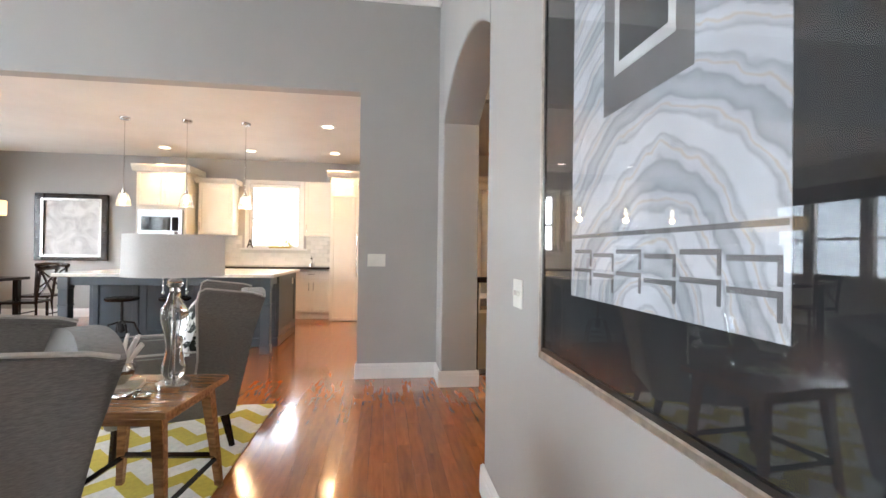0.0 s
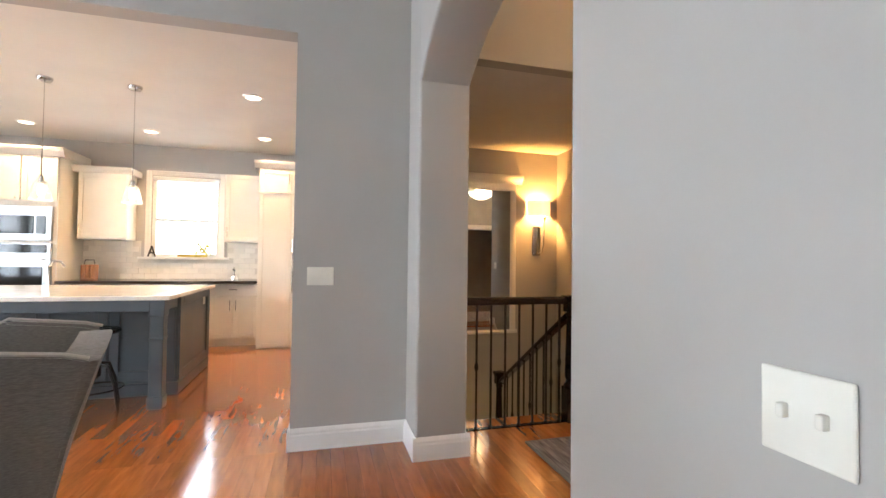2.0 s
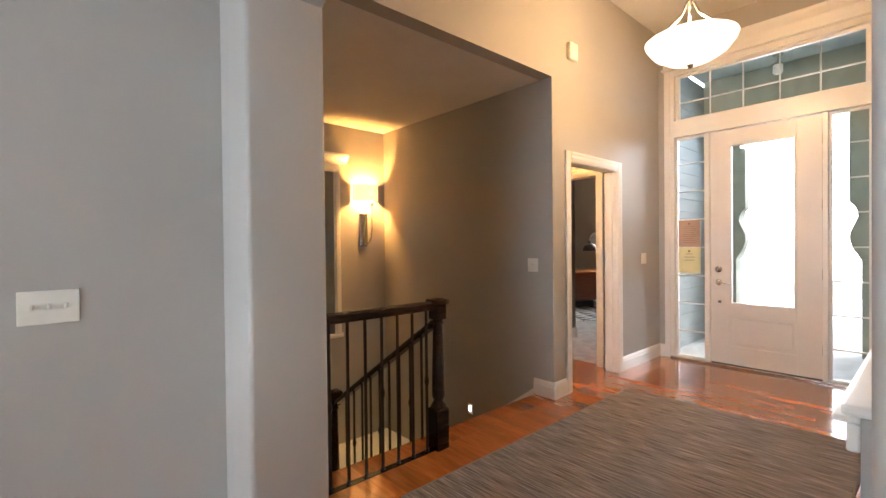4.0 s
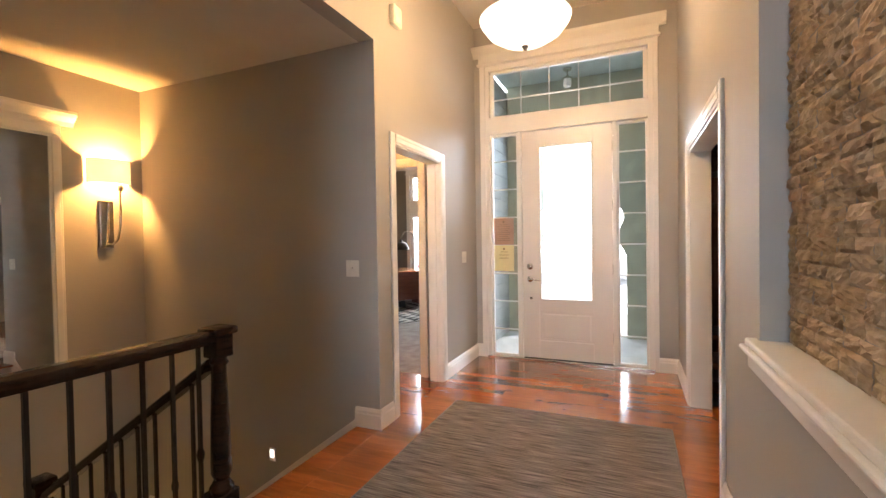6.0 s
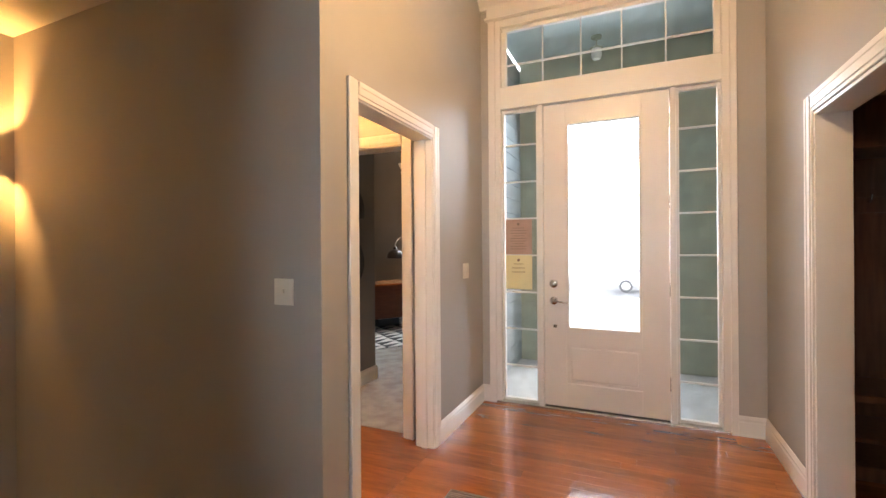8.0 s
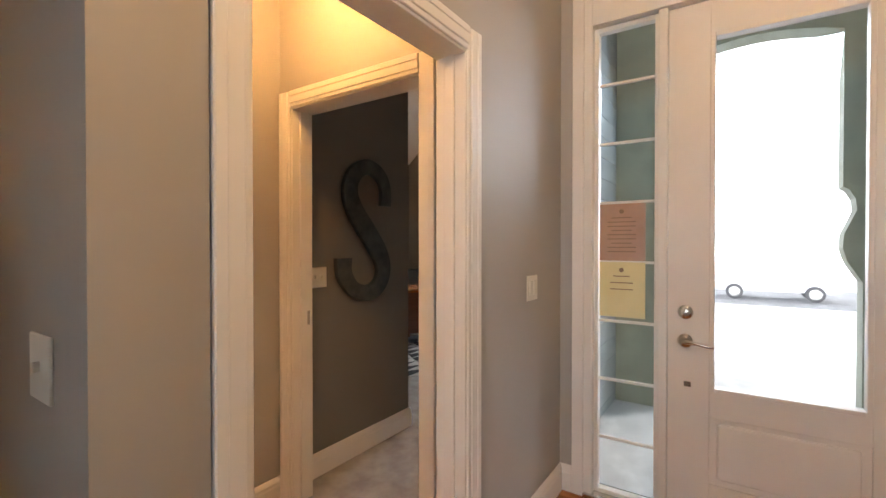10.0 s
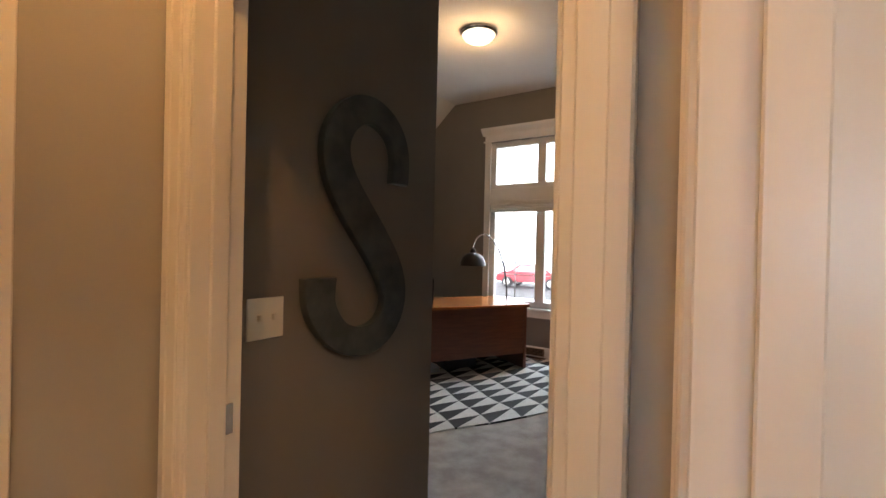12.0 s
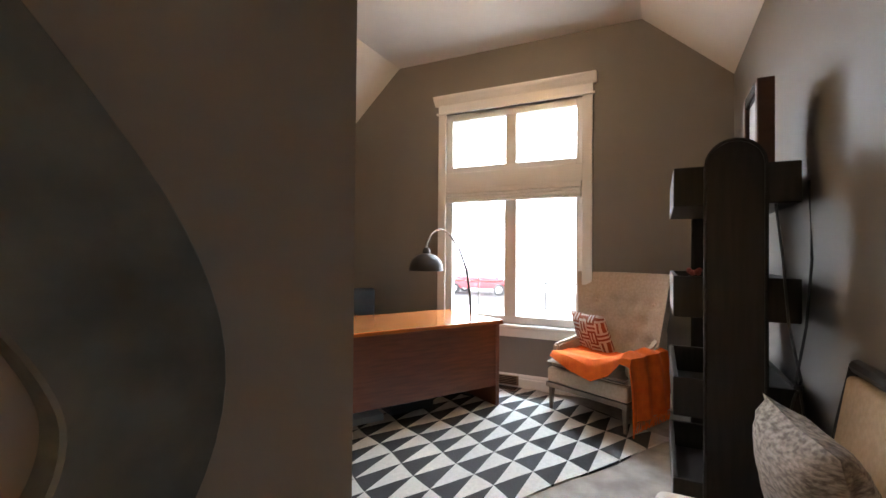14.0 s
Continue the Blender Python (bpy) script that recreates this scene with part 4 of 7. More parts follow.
def wing_chair(m, label):
    """Faces -x in its own space; base at the middle of the footprint."""
    c = thing("wing_armchair", label, "armchair", m, group="grey wing armchairs")
    W = 0.33
    part("seat_base", box(-0.36, 0.26, -W + 0.02, W - 0.02, 0.20, 0.36, 0.03, 3), FABRIC, c, smooth=True)
    cu = cushion(0.60, 0.54, 0.16, 0.25, 12)
    part("seat_cushion", cu, FABRIC, c, smooth=True, m=_t((-0.07, 0, 0.42)))
    back = bmesh.new()
    n, k = 12, 14
    grid = []
    for s in (0, 1):
        rows = []
        for j in range(k + 1):
            v = j / k
            z = 0.25 + v * 0.655
            row = []
            for i in range(n + 1):
                u = i / n * 2 - 1
                wide = W * (0.93 + 0.10 * v)
                xx = 0.22 + 0.17 * v ** 1.2 + (0.05 if s else -0.05) - (0.05 * (1 - u * u) if s == 0 else 0) * math.sin(v * math.pi) + 0.02 * (1 - u * u)
                zz = z + (0.03 * (1 - u * u)) * v
                row.append(back.verts.new((xx, u * wide, zz)))
            rows.append(row)
        grid.append(rows)
    for s in (0, 1):
        for j in range(k):
            for i in range(n):
                q = (grid[s][j][i], grid[s][j][i + 1], grid[s][j + 1][i + 1], grid[s][j + 1][i])
                back.faces.new(q if s else q[::-1])
    for i in range(n):
        back.faces.new((grid[0][k][i], grid[0][k][i + 1], grid[1][k][i + 1], grid[1][k][i]))
        back.faces.new((grid[0][0][i + 1], grid[0][0][i], grid[1][0][i], grid[1][0][i + 1]))
    for j in range(k):
        back.faces.new((grid[0][j][0], grid[0][j + 1][0], grid[1][j + 1][0], grid[1][j][0]))
        back.faces.new((grid[0][j + 1][n], grid[0][j][n], grid[1][j][n], grid[1][j + 1][n]))
    bmesh.ops.recalc_face_normals(back, faces=back.faces)
    part("backrest", back, FABRIC, c, smooth=True)
    for s in (-1, 1):
        wing = [(0.28, 0.22), (0.42, 0.915), (0.36, 0.935), (0.12, 0.965), (0.085, 0.945), (0.075, 0.88), (0.085, 0.56), (0.06, 0.50), (0.0, 0.22)]
        y = s * (W + 0.005) - (0.045 if s > 0 else 0.0)
        bm = prism(wing, 0.045, m=_t((0, y, 0)), bevel=0.012)
        for v in bm.verts:
            v.co.y += s * 0.035 * max(0, (v.co.z - 0.5)) / 0.5
        part("wing", bm, FABRIC, c, smooth=True)
        edge = [(0.06, 0.36), (0.085, 0.56), (0.075, 0.88), (0.088, 0.95), (0.12, 0.968), (0.36, 0.938), (0.42, 0.92)]
        part("piping", sweep([(x - 0.003, s * (W + 0.022 + 0.035 * max(0, z - 0.5) / 0.5), z) for x, z in edge], 0.007, 6), PIPING, c, smooth=True)
        arm = [(-0.36, 0.30), (-0.37, 0.55), (-0.33, 0.60), (0.12, 0.60), (0.14, 0.22), (-0.33, 0.22)]
        part("arm", prism(arm, 0.07, m=_t((0, s * W - (0.065 if s > 0 else 0.005), 0)), bevel=0.02), FABRIC, c, smooth=True)
        part("piping", sweep([(-0.365, s * (W + 0.006), 0.30), (-0.375, s * (W + 0.006), 0.55), (-0.335, s * (W + 0.006), 0.603), (0.08, s * (W + 0.006), 0.603)], 0.006, 6), PIPING, c, smooth=True)
        for x, x2 in ((-0.30, -0.32), (0.22, 0.27)):
            part("leg", rod((x2, s * (W - 0.045), 0.012), (x, s * (W - 0.06), 0.23), 0.017, 8, 0.028), DARKWOOD, c)
    return c


wing_chair(pose(-0.89, 3.15, 0, 0, 0, 20), "grey woven wing armchair with pale piping beside the island")
wing_chair(pose(-0.87, 1.42, 0, 0, 0, 38), "grey woven wing armchair with pale piping beside the side table")
PILLOWPRINT = mat("black_white_floral_linen", (0.72, 0.70, 0.66), (0.03, 0.035, 0.03), rough=0.9, scale=9, distort=2.4, detail=2, ramp=(0.52, 0.56), bump=0.2, bump_scale=300)
pl = thing("throw_pillow", "cream pillow with a black botanical print on the armchair", "pillow", pose(-0.80, 3.06, 0.69, 0, -72, 20))
part("cover", cushion(0.44, 0.44, 0.16, 0.45, 12, 3), PILLOWPRINT, pl, smooth=True)

# side table
st = thing("side_table", "walnut side table with splayed legs and dark stretchers", "side table", pose(-0.72, 2.31, 0, 0, 0, -6))
part("tabletop", box(-0.27, 0.27, -0.27, 0.27, 0.525, 0.555, 0.006), TABLEWOOD, st)
part("apron", box(-0.22, 0.22, -0.22, 0.22, 0.48, 0.525, 0.003, 1), TABLEWOOD, st)
for sx in (-1, 1):
    for sy in (-1, 1):
        part("leg", rod((sx * 0.245, sy * 0.235, 0.0), (sx * 0.195, sy * 0.195, 0.52), 0.02, 4, 0.034), TABLEWOOD, st)
for sx in (-1, 1):
    part("stretcher", rod((sx * 0.23, -0.22, 0.15), (sx * 0.23, 0.22, 0.15), 0.016, 4), DARKWOOD, st)
for sy in (-1, 1):
    part("stretcher", rod((-0.23, sy * 0.22, 0.165), (0.23, sy * 0.22, 0.165), 0.016, 4), DARKWOOD, st)
# lamp
tl = thing("table_lamp", "clear glass table lamp with a wide white drum shade", "table lamp", pose(-0.595, 2.33, 0.556))
part("base", lathe([(0.068, 0), (0.072, 0.008), (0.07, 0.03), (0.05, 0.04), (0.035, 0.045)], 32), CHROME, tl, smooth=True)
part("body", lathe([(0.034, 0.045), (0.05, 0.075), (0.048, 0.11), (0.036, 0.16), (0.033, 0.20), (0.042, 0.26), (0.055, 0.31), (0.058, 0.34), (0.05, 0.375), (0.03, 0.41), (0.022, 0.44), (0.024, 0.46), (0.036, 0.475), (0.03, 0.485)], 32), CRYSTAL, tl, smooth=True)
part("stem", rod((0, 0, 0.04), (0, 0, 0.68), 0.005), CHROME, tl)
part("cap", lathe([(0.03, 0.483), (0.034, 0.49), (0.02, 0.502), (0.012, 0.53)], 20), CHROME, tl, smooth=True)
for s in (-1, 1):
    part("pull_chain", rod((s * 0.05, 0, 0.44), (s * 0.05, 0, 0.52), 0.002, 6), CHROME, tl)
    part("pull_end", lathe([(0.0, 0.428), (0.006, 0.432), (0.006, 0.44), (0.0, 0.446)], 10), CHROME, tl, m=_t((s * 0.05, 0, 0)))
_d = bmesh.new()
lathe([(0.205, 0.515), (0.202, 0.70)], 48, bm=_d)
for f in [f for f in _d.faces if len(f.verts) > 10]:
    _d.faces.remove(f)
bmesh.ops.solidify(_d, geom=_d.faces[:], thickness=0.003)
part("shade", _d, SHADE, tl, smooth=True)
part("finial", lathe([(0.0, 0.70), (0.008, 0.704), (0.008, 0.712), (0.0, 0.72)], 12), CHROME, tl)
part("spider", rod((-0.20, 0, 0.69), (0.20, 0, 0.69), 0.002, 6), CHROME, tl)
# table top decoration
SILVER = mat("mercury_glass", (0.6, 0.58, 0.55), (0.75, 0.72, 0.68), rough=0.12, metal=0.9, scale=12)
CORAL = mat("white_coral", (0.78, 0.76, 0.72), (0.70, 0.67, 0.62), rough=0.8, scale=20, bump=0.4, bump_scale=60)
vb = thing("coral_bowl", "white coral branches in a silvery glass bowl", "ornament", pose(-0.845, 2.36, 0.574))
part("bowl", lathe([(0.03, 0.0), (0.035, 0.01), (0.06, 0.035), (0.07, 0.065), (0.062, 0.095), (0.055, 0.10), (0.055, 0.095), (0.05, 0.05)], 24), SILVER, vb, smooth=True)
rnd = random.Random(5)
for k in range(13):
    a, tilt = rnd.uniform(0, 6.28), rnd.uniform(0.25, 0.95)
    h = rnd.uniform(0.09, 0.15)
    part("branch", sweep([(0.02 * math.cos(a), 0.02 * math.sin(a), 0.07), (0.05 * math.cos(a) * tilt + 0.02 * math.cos(a), 0.05 * math.sin(a) * tilt + 0.02 * math.sin(a), 0.07 + h * 0.5),
                          (0.13 * math.cos(a) * tilt, 0.13 * math.sin(a) * tilt, 0.07 + h)], lambda u: 0.016 - 0.009 * u, 8), CORAL, vb, smooth=True)
for k, (c, dz) in enumerate((((0.5, 0.42, 0.14), 0.0),)):
    bk = thing("book", "worn pale hardcover book lying on the side table", "book", pose(-0.83, 2.34, 0.5555, 0, 0, 12))
    part("pages", box(-0.095, 0.088, -0.066, 0.066, 0.002, 0.0165), mat("paper_pages", (0.7, 0.66, 0.58), rough=0.9, scale=90, stretch=(1, 1, 20)), bk)
    part("cover", box(-0.10, 0.09, -0.07, 0.07, 0.0165, 0.0185, 0.001, 1), mat("pale_book_cloth", (0.52, 0.47, 0.36), rough=0.8, scale=30), bk)
    part("cover", box(-0.10, 0.09, -0.07, 0.07, 0.0, 0.002), mat("pale_book_cloth", (0.5, 0.45, 0.35)), bk)
gk = thing("glass_knot", "small clear glass chain ornament on the side table", "ornament", pose(-0.70, 2.20, 0.5555))
for k in range(3):
    part("link", sweep([(0.03 * math.cos(a * 0.5236) + k * 0.04 - 0.04, 0.022 * math.sin(a * 0.5236), 0.012 + 0.012 * (k % 2) * (1 + math.cos(a * 0.5236))) for a in range(13)], 0.008, 8), CRYSTAL, gk, smooth=True)

# framed picture on the arch wall
PRINT = mat("marbled_grey_print", (0.84, 0.85, 0.88), (0.42, 0.43, 0.46), rough=0.7, scale=1.6, distort=3.5, detail=3, ramp=(0.42, 0.72), stretch=(1, 1.6, 1))
_nt = PRINT.node_tree
_wv = _nt.nodes.new("ShaderNodeTexWave")
_wv.wave_type, _wv.rings_direction = "RINGS", "X"
_wv.inputs["Scale"].default_value, _wv.inputs["Distortion"].default_value, _wv.inputs["Detail"].default_value, _wv.inputs["Detail Scale"].default_value = 2.3, 5.0, 6.0, 1.4
_mp = _nt.nodes.new("ShaderNodeMapping")
_mp.inputs["Location"].default_value = (0, -0.92, -1.05)
_nt.links.new(_nt.nodes["Texture Coordinate"].outputs["Object"], _mp.inputs[0])
_nt.links.new(_mp.outputs[0], _wv.inputs["Vector"])
_nt.links.new(_wv.outputs["Fac"], _nt.nodes["Color Ramp"].inputs[0])
_cr = _nt.nodes["Color Ramp"].color_ramp
_cr.elements[0].position, _cr.elements[1].position = 0.0, 1.0
_cr.elements[0].color, _cr.elements[1].color = (0.50, 0.52, 0.55, 1), (0.66, 0.67, 0.70, 1)
for pos, col in ((0.16, (0.36, 0.37, 0.40, 1)), (0.24, (0.58, 0.59, 0.62, 1)), (0.42, (0.64, 0.65, 0.68, 1)), (0.50, (0.60, 0.52, 0.44, 1)), (0.57, (0.62, 0.63, 0.66, 1)), (0.76, (0.45, 0.46, 0.49, 1)), (0.86, (0.68, 0.69, 0.72, 1))):
    _e = _cr.elements.new(pos)
    _e.color = col
pic = thing("framed_print", "large marbled print with black mat in a thin silver frame", "picture")
PY0, PY1, PZ0, PZ1 = 0.42, 1.47, 0.88, 2.35
px = XW
part("backing", box(px - 0.02, px, PY0 + 0.01, PY1 - 0.01, PZ0 + 0.01, PZ1 - 0.01), BLACK, pic)
part("mat_board", box(px - 0.024, px - 0.02, PY0 + 0.02, PY1 - 0.02, PZ0 + 0.02, PZ1 - 0.02), mat("black_mat_board", (0.012, 0.012, 0.014), rough=0.8), pic)
pr = part("print", box(px - 0.0255, px - 0.0242, 0.63, 1.25, 1.09, 2.14), PRINT, pic)
GREYSQ, INNER = mat("grey_printed_band", (0.20, 0.19, 0.19), rough=0.7), mat("dark_printed_panel", (0.05, 0.048, 0.05), rough=0.7)
part("printed_square", box(px - 0.0262, px - 0.0256, 0.80, 1.09, 1.50, 2.02), GREYSQ, pic)
part("printed_border", box(px - 0.0268, px - 0.0263, 0.845, 1.045, 1.575, 1.95), mat("white_printed_border", (0.75, 0.75, 0.74), rough=0.7), pic)
part("printed_panel", box(px - 0.0274, px - 0.0269, 0.865, 1.025, 1.60, 1.93), INNER, pic)
for j in range(3):
    for i in range(6 if j else 1):
        z = 1.235 - j * 0.045 + (0.008 if i % 2 else 0)
        y0 = 0.64 + i * 0.10
        part("printed_line", box(px - 0.0262, px - 0.0256, y0 if j else 0.632, (y0 + 0.09) if j else 1.248, z, z + 0.009), GREYSQ, pic)
        if j:
            part("printed_line", box(px - 0.0262, px - 0.0256, y0, y0 + 0.008, z - 0.03, z), GREYSQ, pic)
_fr = 0.022
SILV = mat("silver_leaf_frame", (0.45, 0.42, 0.38), (0.6, 0.57, 0.52), rough=0.3, metal=0.9, scale=30)
for nm, y0, y1, z0, z1 in (("frame_side", PY0, PY0 + _fr, PZ0, PZ1), ("frame_side", PY1 - _fr, PY1, PZ0, PZ1), ("frame_rail", PY0 + _fr, PY1 - _fr, PZ0, PZ0 + _fr), ("frame_rail", PY0 + _fr, PY1 - _fr, PZ1 - _fr, PZ1)):
    part(nm, box(px - 0.038, px, y0, y1, z0, z1, 0.004, 1), SILV, pic)
for nm, y0, y1, z0, z1 in (("inner_edge", PY0 + _fr, PY0 + 0.034, PZ0 + _fr, PZ1 - _fr), ("inner_edge", PY1 - 0.034, PY1 - _fr, PZ0 + _fr, PZ1 - _fr), ("inner_edge", PY0 + 0.034, PY1 - 0.034, PZ0 + _fr, PZ0 + 0.034), ("inner_edge", PY0 + 0.034, PY1 - 0.034, PZ1 - 0.034, PZ1 - _fr)):
    part(nm, box(px - 0.034, px - 0.005, y0, y1, z0, z1), BLACK, pic)
part("glazing", box(px - 0.032, px - 0.029, PY0 + 0.03, PY1 - 0.03, PZ0 + 0.03, PZ1 - 0.03), mat("picture_glass", (1, 1, 1), rough=0.0, trans=1.0, ior=1.42), pic).visible_shadow = False

# ---- kitchen ----
isl = thing("kitchen_island", "slate blue kitchen island with panelled sides and square legs", "kitchen island")
IX0, IX1, IY0, IY1 = -3.12, -0.93, 5.42, 6.90
part("body", box(IX0 + 0.06, IX1 - 0.01, IY0 + 0.42, IY1, 0.0, 0.875, 0.004, 1), NAVY, isl)
part("plinth", box(IX0 + 0.05, IX1 + 0.005, IY0 + 0.40, IY1 + 0.01, 0.0, 0.11, 0.008, 1), NAVY, isl)
part("apron", box(IX0 + 0.08, IX1 - 0.08, IY0 + 0.02, IY0 + 0.05, 0.78, 0.875, 0.003, 1), NAVY, isl)
for x in (IX0, IX1 - 0.10):
    bm = box(x, x + 0.10, IY0, IY0 + 0.10, 0.0, 0.875, 0.006, 1)
    add_box(bm, x - 0.008, x + 0.108, IY0 - 0.008, IY0 + 0.108, 0.0, 0.10, 0.006, 1)
    add_box(bm, x - 0.006, x + 0.106, IY0 - 0.006, IY0 + 0.106, 0.55, 0.575, 0.006, 1)
    add_box(bm, x - 0.006, x + 0.106, IY0 - 0.006, IY0 + 0.106, 0.74, 0.875, 0.006, 1)
    part("leg", bm, NAVY, isl)
    part("side_apron", box(x + 0.02, x + 0.08, IY0 + 0.10, IY0 + 0.42, 0.78, 0.875, 0.003, 1), NAVY, isl)
for k in range(4):
    x0 = IX0 + 0.10 + k * 0.52
    for (a, b, c, d) in ((x0, x0 + 0.07, 0.14, 0.86), (x0 + 0.43, x0 + 0.50, 0.14, 0.86), (x0 + 0.07, x0 + 0.43, 0.14, 0.22), (x0 + 0.07, x0 + 0.43, 0.78, 0.86)):
        part("panel_rail", box(a, b, IY0 + 0.405, IY0 + 0.42, c, d, 0.003, 1), NAVY, isl)
for (a, b, c, d) in ((IY0 + 0.42, IY0 + 0.52, 0.12, 0.87), (IY1 - 0.10, IY1, 0.12, 0.87), (IY0 + 0.52, IY1 - 0.1, 0.12, 0.2), (IY0 + 0.52, IY1 - 0.1, 0.79, 0.87)):
    part("panel_rail", box(IX1 - 0.01, IX1 + 0.006, a, b, c, d, 0.003, 1), NAVY, isl)
part("outlet", box(IX1 + 0.006, IX1 + 0.011, IY1 - 0.30, IY1 - 0.22, 0.72, 0.80, 0.002, 1), PLASTIC, isl)
itop = thing("island_countertop", "pale quartz countertop on the blue island", "countertop")
part("slab", box(IX0 - 0.04, IX1 + 0.05, IY0 - 0.05, IY1 + 0.05, 0.876, 0.912, 0.006), MARBLE, itop)


def stool(m):
    s = thing("bar_stool", "dark industrial metal stool with a round wooden seat", "stool", m, group="stools at the island")
    part("seat", lathe([(0.0, 0.60), (0.15, 0.60), (0.165, 0.615), (0.165, 0.63), (0.15, 0.64), (0.0, 0.635)], 28), DARKWOOD, s, smooth=True)
    part("screw", rod((0, 0, 0.25), (0, 0, 0.6), 0.014), IRON, s)
    part("hub", lathe([(0.02, 0.24), (0.04, 0.26), (0.04, 0.36), (0.025, 0.38)], 14), IRON, s, smooth=True)
    for k in range(4):
        a = math.pi / 4 + k * math.pi / 2
        ca, sa = math.cos(a), math.sin(a)
        part("leg", sweep([(0.03 * ca, 0.03 * sa, 0.36), (0.12 * ca, 0.12 * sa, 0.34), (0.18 * ca, 0.18 * sa, 0.2), (0.22 * ca, 0.22 * sa, 0.0)], 0.012, 8), IRON, s, smooth=True)
    part("foot_ring", sweep([(0.19 * math.cos(a * math.pi / 12), 0.19 * math.sin(a * math.pi / 12), 0.16) for a in range(25)], 0.008, 6), IRON, s, smooth=True)
    return s


_s0 = stool(pose(-2.55, 5.55, 0))
for x in (-2.0, -1.45):
    copy_thing(_s0, pose(x, 5.56, 0, 0, 0, 20))


def pendant(m):
    p = thing("glass_pendant", "small clear glass bell pendant on a thin nickel rod", "pendant light", m, group="pendants over the island")
    part("canopy", lathe([(0.0, ZK - 0.035), (0.05, ZK - 0.03), (0.06, ZK - 0.012), (0.06, ZK), (0.0, ZK)], 24), CHROME, p, smooth=True)
    part("rod", rod((0, 0, 1.90), (0, 0, ZK - 0.03), 0.004, 8), CHROME, p)
    part("socket", lathe([(0.004, 1.93), (0.018, 1.92), (0.022, 1.87), (0.018, 1.85)], 16), CHROME, p, smooth=True)
    bm = lathe([(0.03, 1.875), (0.05, 1.85), (0.065, 1.79), (0.08, 1.71)], 28)
    for f in [f for f in bm.faces if len(f.verts) > 10]:
        bm.faces.remove(f)
    bmesh.ops.solidify(bm, geom=bm.faces[:], thickness=0.003)
    part("shade", bm, mat("frosted_seeded_glass", (0.95, 0.93, 0.9), rough=0.25, trans=0.85, ior=1.3, bump=0.3, bump_scale=60), p, smooth=True).visible_shadow = False
    part("bulb", lathe([(0.0, 1.745), (0.02, 1.755), (0.028, 1.785), (0.018, 1.83), (0.012, 1.86)], 16), BULB, p, smooth=True)
    return p


_p0 = pendant(pose(-2.83, 6.06, 0))
for x in (-2.11, -1.41):
    copy_thing(_p0, pose(x, 6.06, 0))
for k, x in enumerate((-2.83, -2.11, -1.41)):
    lamp("island_pendant_light", "POINT", pose(x, 6.06, 1.69), 7, SOFT, 0.04)


def can(m):
    c = thing("recessed_light", "white recessed downlight set in the ceiling", "downlight", m, group="recessed ceiling lights")
    part("trim", lathe([(0.095, 0), (0.095, -0.006), (0.07, -0.010), (0.068, -0.004), (0.068, 0)], 32), WHITE, c, smooth=True)
    part("lens", cyl(0.068, 0.068, -0.0045, -0.001, 32), CANLIGHT, c)
    return c


_c0 = can(pose(-0.39, 6.03, ZK))
CANS = [(-0.47, 7.62), (-3.12, 7.7), (-1.82, 7.7)]
for x, y in CANS:
    copy_thing(_c0, pose(x, y, ZK))
for x, y in [(-0.39, 6.03)] + CANS:
    d = lamp("downlight", "SPOT", pose(x, y, ZK - 0.015), 130, (1.0, 0.61, 0.28), 0.05)
    d.data.spot_size, d.data.spot_blend = radians(150), 0.9


